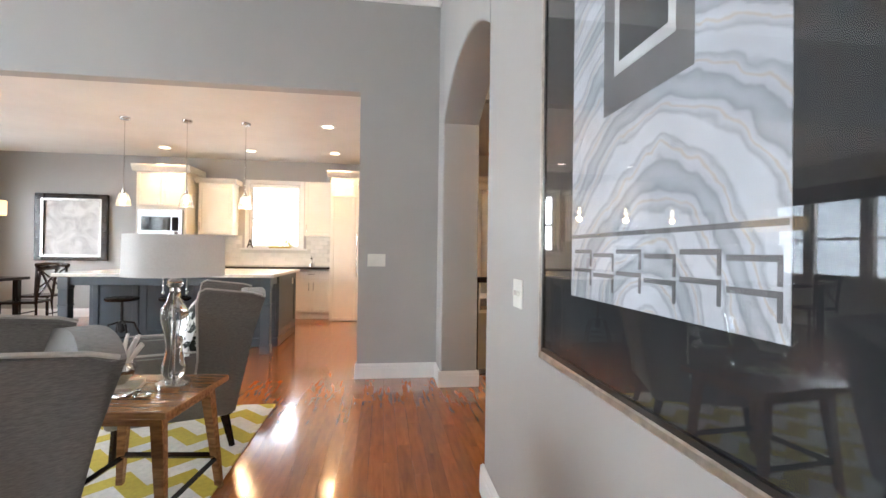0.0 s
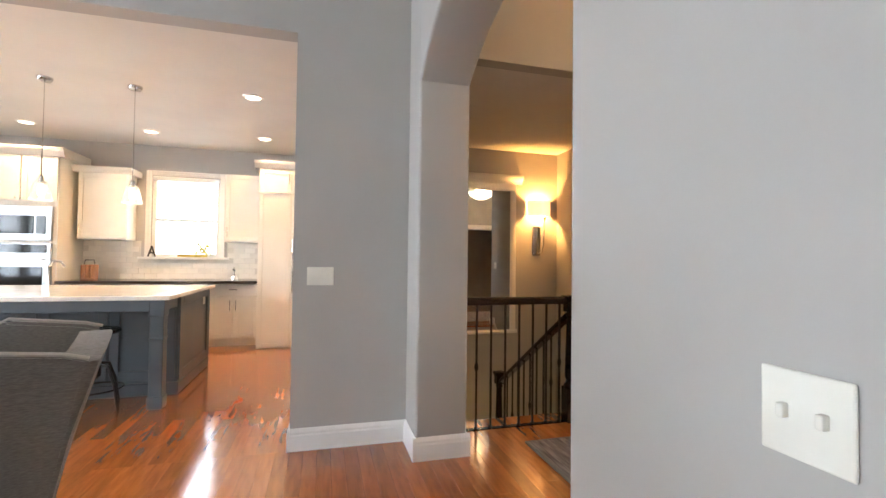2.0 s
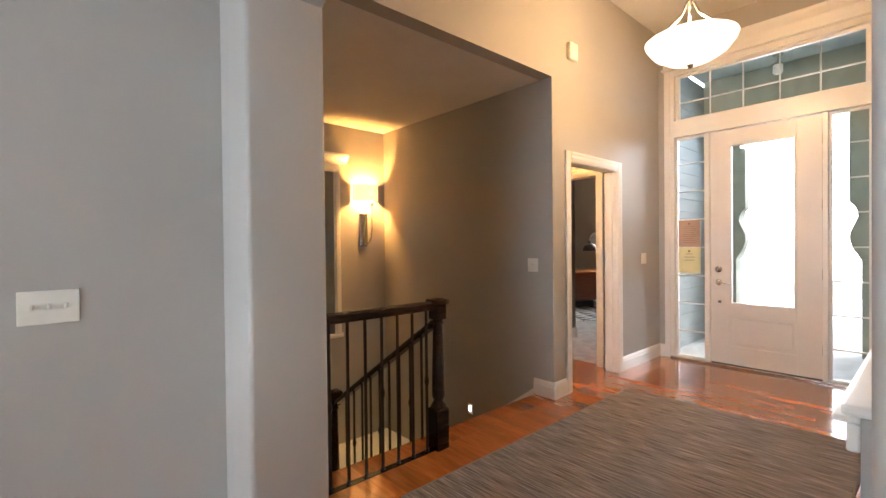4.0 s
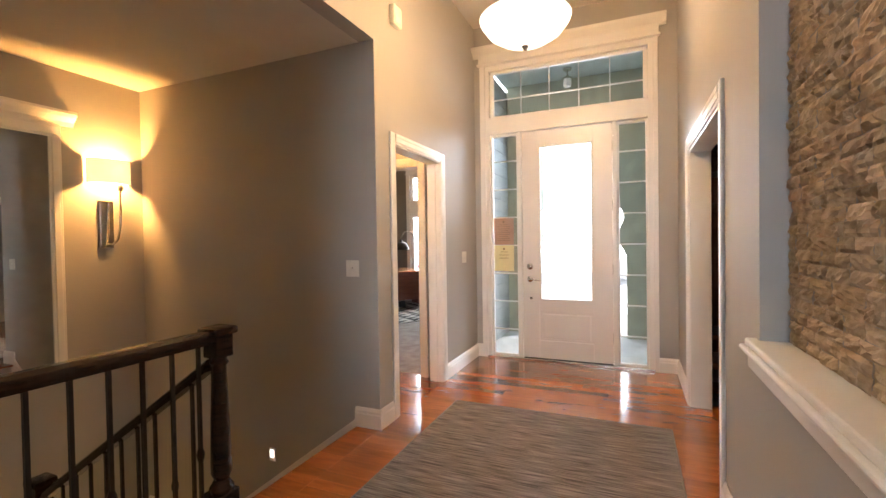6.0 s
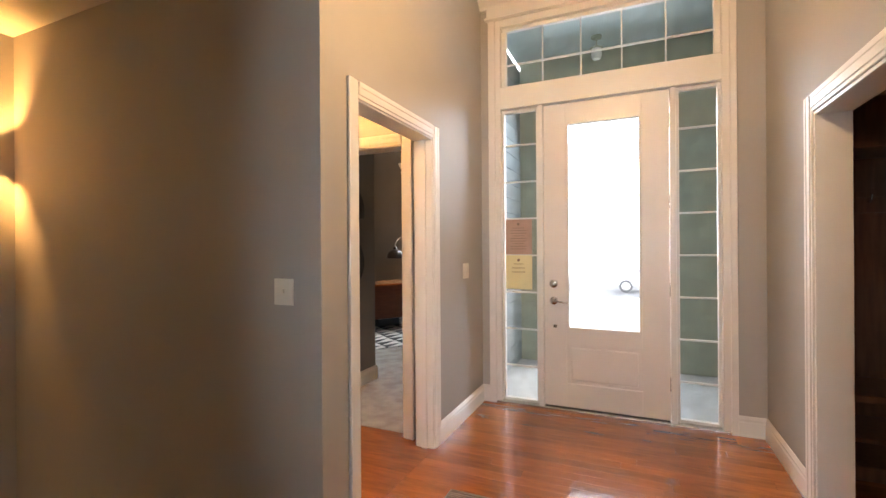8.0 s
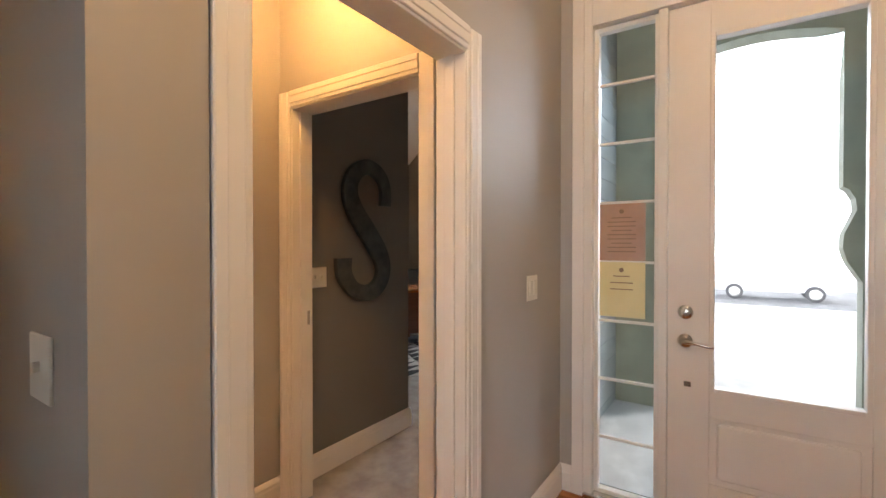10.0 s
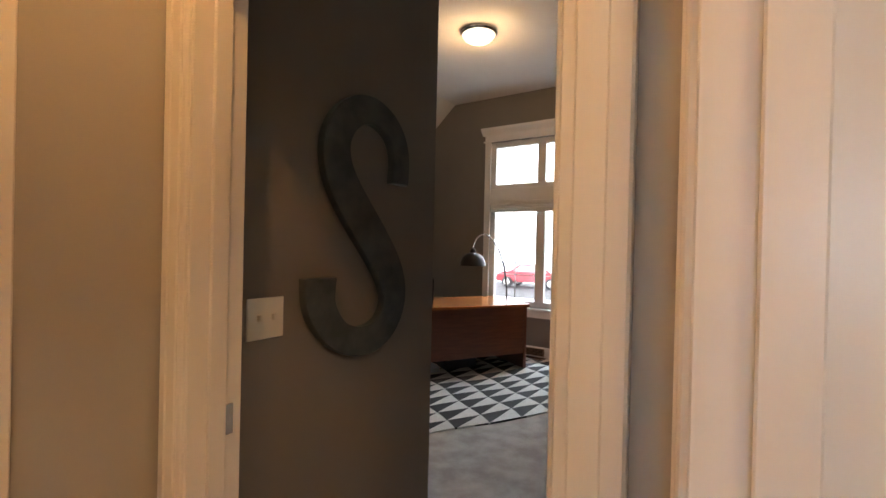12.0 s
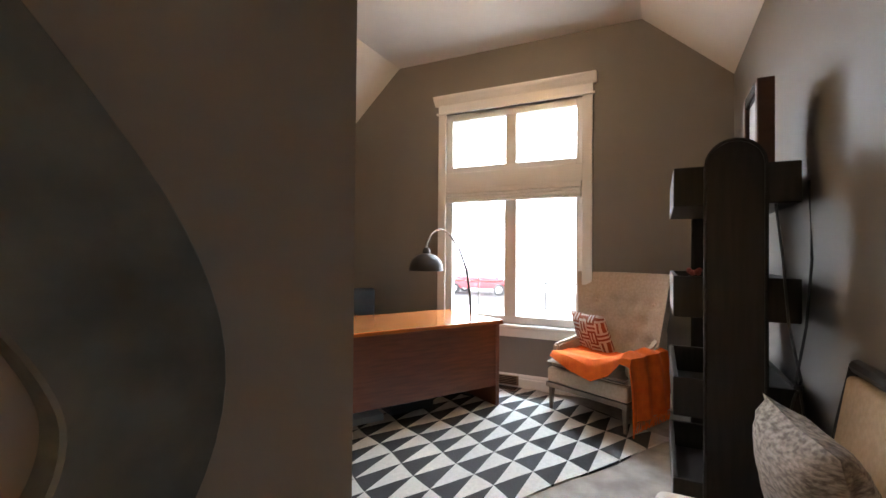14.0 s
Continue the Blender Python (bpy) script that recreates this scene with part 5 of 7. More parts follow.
def cabinet(name, label, x0, x1, y0, y1, z0, z1, doors, drawers=0, mat_=None, crown=0.0, pulls="low", toe=0.0, group=""):
    """A painted cabinet whose front is at y0, with framed doors and bar pulls."""
    mm = mat_ or CABINET
    c = thing(name, label, "cabinet", group=group)
    part("body", box(x0, x1, y0 + 0.02, y1, z0 + toe, z1, 0.002, 1), mm, c)
    if toe:
        part("toe_kick", box(x0 + 0.005, x1 - 0.005, y0 + 0.07, y1, z0, z0 + toe), mm, c)
    zd0, zd1 = z0 + toe + 0.015, z1 - 0.015
    if drawers:
        h = 0.15
        w = (x1 - x0) / drawers
        for k in range(drawers):
            d = part("drawer", box(x0 + k * w + 0.01, x0 + (k + 1) * w - 0.01, y0, y0 + 0.02, zd1 - h, zd1, 0.004, 1), mm, c)
            part("handle", rod((x0 + (k + 0.5) * w - 0.05, y0 - 0.025, zd1 - h / 2), (x0 + (k + 0.5) * w + 0.05, y0 - 0.025, zd1 - h / 2), 0.005, 8), CHROME, d)
        zd1 -= h + 0.02
    w = (x1 - x0) / doors
    for k in range(doors):
        a0, a1 = x0 + k * w + 0.008, x0 + (k + 1) * w - 0.008
        bm = box(a0, a1, y0 + 0.008, y0 + 0.02, zd0, zd1)
        r = 0.055
        for q in ((a0, a0 + r, zd0, zd1), (a1 - r, a1, zd0, zd1), (a0 + r, a1 - r, zd0, zd0 + r), (a0 + r, a1 - r, zd1 - r, zd1)):
            add_box(bm, q[0], q[1], y0, y0 + 0.012, q[2], q[3], 0.003, 1)
        d = part("door", bm, mm, c)
        side = (a1 - 0.03) if k % 2 == 0 and doors > 1 else (a0 + 0.03)
        hz = (zd0 + 0.05, zd0 + 0.19) if pulls == "low" else (zd1 - 0.19, zd1 - 0.05)
        part("handle", rod((side, y0 - 0.025, hz[0]), (side, y0 - 0.025, hz[1]), 0.005, 8), CHROME, d)
    if crown:
        bm = prism([(0, 0), (-0.02, 0), (-0.03, 0.02), (-0.06, crown * 0.6), (-0.07, crown * 0.85), (-0.07, crown), (0, crown)], x1 - x0 + 0.12,
                   m=Matrix(((0, 1, 0, x0 - 0.06), (1, 0, 0, y0 + 0.02), (0, 0, 1, z1), (0, 0, 0, 1))))
        add_box(bm, x0 - 0.06, x0, y0 + 0.02, y1, z1, z1 + crown)
        add_box(bm, x1, x1 + 0.06, y0 + 0.02, y1, z1, z1 + crown)
        part("crown", bm, mm, c)
    return c


tow = cabinet("oven_cabinet", "tall cream cabinet holding a microwave and a wall oven", -3.62, -2.86, 7.86, KB - 0.003, 0.0, 2.44, 2, crown=0.11, toe=0.1)
# the doors of the tall cabinet sit above the appliances
for ch in [c for c in tow.children if c.name.startswith("door")]:
    ch.matrix_basis = Matrix.Translation((0, 0, 1.86)) @ Matrix.Diagonal((1, 1, 0.235, 1))
mw = thing("microwave", "stainless steel built-in microwave with a dark window", "microwave")
part("housing", box(-3.58, -2.90, 7.835, 7.878, 1.40, 1.82, 0.008, 1), STEEL, mw)
part("door_window", box(-3.52, -3.08, 7.828, 7.836, 1.48, 1.70, 0.006, 1), BLACKGLASS, mw)
part("control_panel", box(-3.06, -2.96, 7.828, 7.836, 1.48, 1.70, 0.004, 1), BLACKGLASS, mw)
part("handle", rod((-3.52, 7.81, 1.73), (-3.08, 7.81, 1.73), 0.008), CHROME, mw)
ov = thing("wall_oven", "stainless steel wall oven with a bar handle", "oven")
part("housing", box(-3.58, -2.90, 7.835, 7.878, 0.62, 1.37, 0.008, 1), STEEL, ov)
part("control_panel", box(-3.54, -2.94, 7.828, 7.836, 1.25, 1.35, 0.004, 1), BLACKGLASS, ov)
part("door_window", box(-3.50, -2.98, 7.828, 7.836, 0.72, 1.08, 0.006, 1), BLACKGLASS, ov)
part("handle", rod((-3.54, 7.80, 1.17), (-2.94, 7.80, 1.17), 0.011), CHROME, ov)
cabinet("wall_cabinet", "cream wall cabinet with a framed door and crown", -2.80, -2.24, 8.17, KB - 0.003, 1.44, 2.32, 1, crown=0.08, group="kitchen wall cabinets")
cabinet("wall_cabinet", "cream wall cabinet with a framed door beside the window", -1.04, -0.53, 8.17, KB - 0.003, 1.44, 2.40, 1, group="kitchen wall cabinets")
for x0, x1 in ((-2.85, -2.1), (-2.1, -1.32)):
    cabinet("base_cabinet", "cream base cabinet with drawers under the black counter", x0, x1, 7.90, KB - 0.003, 0.0, 0.87, 2, drawers=1, pulls="high", toe=0.1, group="kitchen base cabinets")
cabinet("base_cabinet", "cream base cabinet with drawers beside the pantry", -1.20, -0.56, 8.02, KB - 0.003, 0.0, 0.87, 2, drawers=1, pulls="high", toe=0.1, group="kitchen base cabinets")
part_sink = cabinet("sink_cabinet", "cream corner cabinet between the base cabinets", -1.32, -1.20, 7.84, KB - 0.003, 0.0, 0.87, 1, pulls="high", toe=0.1)
kc = thing("kitchen_countertop", "black granite counter below the window", "countertop")
part("slab", box(-2.86, -0.53, 7.84, KB - 0.001, 0.871, 0.908, 0.005), BLACKSTONE, kc)
pan = cabinet("pantry_cabinet", "tall cream pantry cabinet with panelled doors and crown", -0.55, 0.30, 7.78, KB - 0.003, 0.0, 2.44, 2, crown=0.10, pulls="high")
part("rail", box(-0.56, 0.31, 7.775, 7.80, 2.10, 2.13, 0.004, 1), CABINET, pan)
part("door_handle", sweep([(-0.10, 7.77, 0.75), (-0.10, 7.73, 0.78), (-0.10, 7.72, 1.0), (-0.10, 7.72, 1.3), (-0.10, 7.73, 1.47), (-0.10, 7.77, 1.5)], 0.011, 8), CHROME, pan, smooth=True)
fr = thing("refrigerator", "stainless steel refrigerator standing in the cream cabinets", "refrigerator")
part("body", box(0.31, 0.84, 7.70, KB - 0.01, 0.02, 1.80, 0.01, 1), STEEL, fr)
part("handle", rod((0.36, 7.66, 0.7), (0.36, 7.66, 1.5), 0.012), CHROME, fr)
# wall painting
wp = thing("framed_painting", "pale abstract painting in a wide dark frame", "picture")
part("canvas", box(-5.36, -4.50, KB - 0.02, KB - 0.012, 1.06, 1.98), mat("pale_abstract_canvas", (0.45, 0.42, 0.40), (0.66, 0.63, 0.60), rough=0.8, scale=3.5, distort=1.5, detail=8), wp)
for nm, x0, x1, z0, z1 in (("frame_side", -5.50, -5.36, 0.96, 2.10), ("frame_side", -4.50, -4.36, 0.96, 2.10), ("frame_rail", -5.36, -4.50, 1.98, 2.10), ("frame_rail", -5.36, -4.50, 0.96, 1.06)):
    part(nm, box(x0, x1, KB - 0.05, KB - 0.001, z0, z1, 0.012, 2), DARKWOOD, wp)
for nm, x0, x1, z0, z1 in (("fillet", -5.40, -5.36, 1.02, 2.02), ("fillet", -4.50, -4.46, 1.02, 2.02), ("fillet", -5.36, -4.50, 1.98, 2.02), ("fillet", -5.36, -4.50, 1.02, 1.06)):
    part(nm, box(x0, x1, KB - 0.055, KB - 0.045, z0, z1, 0.003, 1), SILV, wp)
# counter things
jar = thing("utensil_rack", "small copper-coloured rack of spices on the counter", "rack", pose(-2.66, 8.22, 0.908))
part("box", box(-0.08, 0.08, -0.06, 0.06, 0, 0.20, 0.01), mat("copper_brown", (0.30, 0.12, 0.05), (0.4, 0.18, 0.08), rough=0.35, scale=20), jar)
for k in range(3):
    part("jar", cyl(0.02, 0.02, 0.03, 0.19, 12, m=_t((-0.05 + k * 0.05, -0.062, 0))), mat("spice_glass", (0.35, 0.16, 0.08), rough=0.1), jar)
part("handle", sweep([(-0.06, 0, 0.20), (-0.05, 0, 0.26), (0.05, 0, 0.26), (0.06, 0, 0.20)], 0.006, 8), IRON, jar)
la = thing("letter_ornament", "small dark metal letter A standing on the window sill", "ornament", pose(-2.03, KB - 0.03, 1.221))
for a, b in (((-0.045, 0, 0), (0, 0, 0.15)), ((0.045, 0, 0), (0, 0, 0.15)), ((-0.025, 0, 0.055), (0.025, 0, 0.055))):
    part("stroke", rod(a, b, 0.011, 4), IRON, la)
fp = thing("flower_trough", "low trough of yellow flowers and leaves on the window sill", "plant", pose(-1.42, KB - 0.03, 1.221))
part("trough", box(-0.28, 0.1, -0.025, 0.025, 0, 0.035, 0.008), mat("yellow_glaze", (0.55, 0.40, 0.05), rough=0.3), fp)
_lf = bmesh.new()
rnd = random.Random(8)
for k in range(90):
    x, h = rnd.gauss(0.05, 0.05), abs(rnd.gauss(0.07, 0.05))
    bmesh.ops.create_icosphere(_lf, subdivisions=1, radius=rnd.uniform(0.008, 0.016), matrix=_t((x, rnd.uniform(-0.03, 0.03), 0.04 + h)) @ Matrix.Diagonal((1.5, 0.6, 0.8, 1)))
part("blossoms", _lf, mat("yellow_blossom", (0.62, 0.5, 0.03), (0.30, 0.35, 0.05), rough=0.7, scale=30), fp)
fa = thing("kitchen_tap", "small chrome tap at the counter", "tap", pose(-0.92, 8.3, 0.908))
part("base", cyl(0.05, 0.045, 0, 0.05, 16), CHROME, fa)
part("spout", sweep([(0, 0, 0.04), (0, 0, 0.14), (0, -0.04, 0.17), (0, -0.09, 0.14)], 0.012, 10), CHROME, fa, smooth=True)
it = thing("island_tap", "white curved tap beside the island sink", "tap", pose(-2.3, 6.6, 0.912))
part("spout", sweep([(0, 0, 0), (0, 0, 0.2), (0.04, 0, 0.26), (0.1, 0, 0.25), (0.13, 0, 0.2)], 0.012, 10), CHROME, it, smooth=True)

# dining end
dt = thing("dining_table", "dark wooden dining table by the windows", "dining table", pose(-5.0, 6.7, 0))
part("tabletop", box(-0.6, 0.32, -0.55, 0.55, 0.72, 0.76, 0.008), DARKWOOD, dt)
for sx in (-0.5, 0.22):
    for sy in (-0.45, 0.45):
        part("leg", box(sx - 0.035, sx + 0.035, sy - 0.035, sy + 0.035, 0, 0.72, 0.005, 1), DARKWOOD, dt)


def x_chair(m):
    c = thing("dining_chair", "dark-stained wooden dining chair with a crossed back", "chair", m, group="dining chairs")
    part("seat", box(-0.21, 0.21, -0.21, 0.21, 0.44, 0.475, 0.012), DARKWOOD, c)
    for sx in (-1, 1):
        part("front_leg", rod((sx * 0.19, -0.19, 0), (sx * 0.185, -0.185, 0.45), 0.016, 8, 0.02), DARKWOOD, c)
        part("back_leg", sweep([(sx * 0.2, 0.23, 0), (sx * 0.19, 0.2, 0.45), (sx * 0.2, 0.25, 0.93)], 0.018, 8), DARKWOOD, c)
    part("top_rail", sweep([(-0.22, 0.245, 0.90), (-0.1, 0.275, 0.915), (0.1, 0.275, 0.915), (0.22, 0.245, 0.90)], 0.035, 8), DARKWOOD, c)
    part("cross_slat", rod((-0.18, 0.215, 0.53), (0.18, 0.25, 0.86), 0.014, 8), DARKWOOD, c)
    part("cross_slat", rod((0.18, 0.215, 0.53), (-0.18, 0.25, 0.86), 0.014, 8), DARKWOOD, c)
    for s in (-1, 1):
        part("stretcher", rod((s * 0.19, -0.19, 0.2), (s * 0.195, 0.215, 0.2), 0.01, 6), DARKWOOD, c)
    return c


_xc = x_chair(pose(-4.38, 6.75, 0, 0, 0, -80))
copy_thing(_xc, pose(-4.75, 7.55, 0, 0, 0, 5))
copy_thing(_xc, pose(-4.9, 5.85, 0, 0, 0, 178))
dp = thing("dining_pendant", "glowing oblong shade hanging above the dining table", "pendant light", pose(-5.15, 6.75, 0))
part("shade", box(-0.2, 0.2, -0.45, 0.45, 1.62, 1.84, 0.02), SHADE_LIT, dp)
for s in (-1, 1):
    part("cord", rod((0, s * 0.2, 1.84), (0, s * 0.05, 2.3), 0.004, 6), CHROME, dp)
part("rod", rod((0, 0, 2.28), (0, 0, ZK), 0.006, 8), CHROME, dp)
part("canopy", cyl(0.06, 0.06, ZK - 0.02, ZK, 20), CHROME, dp)

# ---- office ----
# window: upper lights, apron panel, lower lights with shade, casing and cornice
sash_window("window_office_upper", "x", XOW + 0.03, XOW + 0.10, 5.86, 7.28, 2.14, 2.78, mull=(6.57,), frame=0.075, mw=0.055)
sash_window("window_office_lower", "x", XOW + 0.03, XOW + 0.10, 5.86, 7.28, 0.62, 2.00, mull=(6.57,), frame=0.075, mw=0.06)
for y0, y1 in ((5.935, 6.51), (6.63, 7.205)):
    for a, b, c, d in (((y0 + y1) / 2 - 0.005, (y0 + y1) / 2 + 0.005, 0.695, 1.86), (y0, y1, 1.50, 1.51), (y0, y1, 1.02, 1.03)):
        tagged(part("window_grille", box(XOW + 0.075, XOW + 0.083, a, b, c, d), mat("pale_grille", (0.6, 0.6, 0.6), rough=0.5)), kind="structure")
ow = tagged(new("window_office_casing"), kind="structure")


def obox(nm, y0, y1, z0, z1, x0, x1=XOW - 0.0005, b=0.003):
    return part(nm, box(x0, x1, y0, y1, z0, z1, b, 1), WHITE, ow)


obox("side_casing", 5.785, 5.875, 0.60, 2.80, XOW - 0.022)
obox("side_casing", 7.265, 7.352, 0.60, 2.80, XOW - 0.022)
obox("middle_panel", 5.875, 7.265, 1.99, 2.15, XOW - 0.012, XOW + 0.10)
obox("frieze", 5.785, 7.352, 2.775, 2.875, XOW - 0.026)
obox("fillet", 5.765, 7.372, 2.775, 2.795, XOW - 0.036)
part("cornice", prism([(0, 2.87), (-0.03, 2.87), (-0.04, 2.89), (-0.075, 2.925), (-0.085, 2.945), (-0.085, 2.96), (0, 2.96)], 1.64, m=_t((XOW, 5.75, 0))), WHITE, ow)
obox("sill", 5.75, 7.385, 0.585, 0.62, XOW - 0.05, XOW + 0.03, 0.006)
obox("apron", 5.80, 7.34, 0.50, 0.585, XOW - 0.02)
rs = thing("pleated_shade", "white pleated shade raised to the top of the office window", "window shade")
part("headrail", box(XOW - 0.03, XOW + 0.028, 5.88, 7.26, 1.935, 1.99, 0.008), WHITE, rs)
for k in range(3):
    part("pleat", box(XOW - 0.024 + 0.004 * (k % 2), XOW + 0.02, 5.885, 7.255, 1.84 + k * 0.032, 1.87 + k * 0.032, 0.006, 1), BLIND, rs)

# big letter on the wall
LZ = [(5.475, 1.605), (5.48, 1.70), (5.455, 1.775), (5.40, 1.825), (5.32, 1.848), (5.245, 1.83), (5.185, 1.78), (5.152, 1.71), (5.158, 1.63), (5.20, 1.55), (5.27, 1.465),
      (5.35, 1.375), (5.42, 1.285), (5.455, 1.20), (5.445, 1.125), (5.40, 1.065), (5.33, 1.035), (5.25, 1.038), (5.175, 1.07), (5.12, 1.13), (5.095, 1.19), (5.095, 1.262)]
let = thing("letter_sign", "large weathered zinc letter S hung on the taupe wall", "wall letter")
_pts = []
for k in range(len(LZ) - 1):
    p0, p1, p2, p3 = (Vector(LZ[max(k - 1, 0)]), Vector(LZ[k]), Vector(LZ[k + 1]), Vector(LZ[min(k + 2, len(LZ) - 1)]))
    for j in range(4):
        u = j / 4
        _pts.append(0.5 * ((2 * p1) + (p2 - p0) * u + (2 * p0 - 5 * p1 + 4 * p2 - p3) * u * u + (3 * p1 - p0 - 3 * p2 + p3) * u ** 3))
_pts.append(Vector(LZ[-1]))
_bm = bmesh.new()
_rows = []
_N = len(_pts)
for k, p in enumerate(_pts):
    d = (_pts[min(k + 1, _N - 1)] - _pts[max(k - 1, 0)]).normalized()
    nrm = Vector((-d.y, d.x))
    u = k / (_N - 1)
    w = 0.047 + 0.024 * math.exp(-((u - 0.52) / 0.2) ** 2) + 0.018 * (u > 0.85) * (u - 0.85) / 0.15
    if k in (0, _N - 1):
        nrm = Vector((1, 0)) * (1 if nrm.x > 0 else -1)
    a, b = p + nrm * w, p - nrm * w
    _rows.append([_bm.verts.new((q.x, y, q.y)) for q, y in ((a, YS - 0.004), (a, YS - 0.038), (b, YS - 0.038), (b, YS - 0.004))])
for r0, r1 in zip(_rows, _rows[1:]):
    for j in range(4):
        _bm.faces.new((r0[j], r0[(j + 1) % 4], r1[(j + 1) % 4], r1[j]))
_bm.faces.new(_rows[0])
_bm.faces.new(_rows[-1])
bmesh.ops.recalc_face_normals(_bm, faces=_bm.faces)
bmesh.ops.bevel(_bm, geom=[e for e in _bm.edges if len(e.link_faces) == 2 and e.calc_face_angle(0) > 1.0], offset=0.003, segments=1, affect="EDGES")
part("letter", _bm, ZINC, let)

# open door against the side wall
od = tagged(new("door_office"), kind="structure")
DH = 2.0
part("slab", box(4.79, 5.53, YOR + 0.004, YOR + 0.038, 0.012, DH, 0.002, 1), WHITE, od)
for z0, z1 in ((0.2, 0.85), (1.0, 1.85)):
    part("panel_moulding", box(4.90, 5.42, YOR + 0.033, YOR + 0.044, z0, z1, 0.006, 1), WHITE, od)
part("handle_rose", lathe([(0.03, 0), (0.03, 0.008), (0.012, 0.014), (0.011, 0.045), (0, 0.046)], 20), CHROME, od, smooth=True, m=_t((5.46, YOR + 0.038, 0.93)) @ pose(0, 0, 0, -90, 0, 0))
part("lever", sweep([(5.46, YOR + 0.08, 0.93), (5.43, YOR + 0.088, 0.93), (5.37, YOR + 0.085, 0.925)], 0.009, 8), CHROME, od, smooth=True)

# rug with triangles, turned like the desk
U, V = Vector((-0.857, 0.515, 0)), Vector((0.515, 0.857, 0))
RUGM = Matrix(((U.x, V.x, 0, 8.76), (U.y, V.y, 0, 5.15), (0, 0, 1, 0.0), (0, 0, 0, 1)))
TRI = mat("black_white_flatweave", (0.7, 0.68, 0.64), rough=0.95, bump=0.4, bump_scale=200)


def _tri(f, x, y, z):
    wob = f("MULTIPLY", f("SINE", f("MULTIPLY", y, 9.0)), 0.012)
    fx = f("FRACT", f("DIVIDE", f("ADD", x, wob), 0.30))
    row = f("DIVIDE", y, 0.165)
    fy = f("FRACT", row)
    return f("GREATER_THAN", f("ADD", fx, fy), 1.0), (0.74, 0.71, 0.66), (0.030, 0.028, 0.030)


pattern(TRI, _tri)
org = thing("triangle_rug", "black and white flat-woven rug with rows of triangles, slightly rumpled", "rug", RUGM)
_bm = bmesh.new()
_nx, _ny = 46, 34
_g = []
for top in (1, 0):
    rows = []
    for j in range(_ny + 1):
        row = []
        for i in range(_nx + 1):
            x, y = i / _nx * 2.75, j / _ny * 1.95
            edge = min(x, 2.75 - x, y, 1.95 - y)
            h = max(0, 0.010 * math.sin(x * 5.1 + 2.3 * math.sin(y * 2.1)) * math.sin(y * 3.7 + x) + 0.004) * min(1, edge * 6)
            wob = 0.012 * math.sin(x * 6.5) if j == 0 else 0
            row.append(_bm.verts.new((x + (0.015 * math.sin(y * 7) if i == 0 else 0), y + wob, (0.014 + h) if top else 0.0045)))
        rows.append(row)
    _g.append(rows)
for t, rows in enumerate(_g):
    for j in range(_ny):
        for i in range(_nx):
            q = (rows[j][i], rows[j][i + 1], rows[j + 1][i + 1], rows[j + 1][i])
            _bm.faces.new(q if t == 0 else q[::-1])
for i in range(_nx):
    for j in (0, _ny):
        _bm.faces.new((_g[0][j][i], _g[1][j][i], _g[1][j][i + 1], _g[0][j][i + 1]))
for j in range(_ny):
    for i in (0, _nx):
        _bm.faces.new((_g[0][j][i], _g[1][j][i], _g[1][j + 1][i], _g[0][j + 1][i]))
bmesh.ops.recalc_face_normals(_bm, faces=_bm.faces)
part("weave", _bm, TRI, org, smooth=True)

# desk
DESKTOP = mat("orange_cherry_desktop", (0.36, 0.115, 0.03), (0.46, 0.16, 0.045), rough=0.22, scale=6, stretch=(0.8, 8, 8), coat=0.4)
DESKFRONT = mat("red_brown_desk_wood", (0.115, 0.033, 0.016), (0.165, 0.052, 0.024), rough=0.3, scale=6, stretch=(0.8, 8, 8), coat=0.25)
DESKM = Matrix(((U.x, V.x, 0, 8.83), (U.y, V.y, 0, 6.455), (0, 0, 1, 0.024), (0, 0, 0, 1)))
dk = thing("office_desk", "cherry wood executive desk with a plain front panel", "desk", DESKM)
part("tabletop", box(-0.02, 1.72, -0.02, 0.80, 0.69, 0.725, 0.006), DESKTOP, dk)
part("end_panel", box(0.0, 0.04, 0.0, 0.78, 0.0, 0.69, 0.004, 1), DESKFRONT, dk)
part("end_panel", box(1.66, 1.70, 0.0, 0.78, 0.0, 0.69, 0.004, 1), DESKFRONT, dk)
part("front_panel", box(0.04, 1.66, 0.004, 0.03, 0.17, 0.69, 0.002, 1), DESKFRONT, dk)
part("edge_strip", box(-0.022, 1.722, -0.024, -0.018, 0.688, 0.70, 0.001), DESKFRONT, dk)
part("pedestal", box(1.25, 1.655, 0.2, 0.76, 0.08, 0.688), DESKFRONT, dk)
cb = thing("cable_box", "dark box and cables lying under the desk", "box", DESKM @ _t((0.7, 0.35, 0)))
part("case", box(-0.2, 0.2, -0.1, 0.1, 0.0, 0.12, 0.01), mat("blue_black_plastic", (0.02, 0.025, 0.035), rough=0.35), cb)
part("paper", box(0.28, 0.55, -0.15, 0.05, 0.0, 0.05, 0.004), mat("pale_blue_paper", (0.35, 0.42, 0.5), rough=0.8), cb)
dc = thing("desk_chair", "dark teal upholstered desk chair behind the desk", "chair", DESKM @ _t((0.82, 1.05, -0.02)) @ pose(0, 0, 0, 0, 0, 180))
TEAL = mat("dark_teal_fabric", (0.010, 0.013, 0.015), (0.016, 0.02, 0.023), rough=0.85, scale=60, bump=0.3)
part("seat", cushion(0.52, 0.52, 0.14, 0.2), TEAL, dc, smooth=True, m=_t((0, 0, 0.48)))
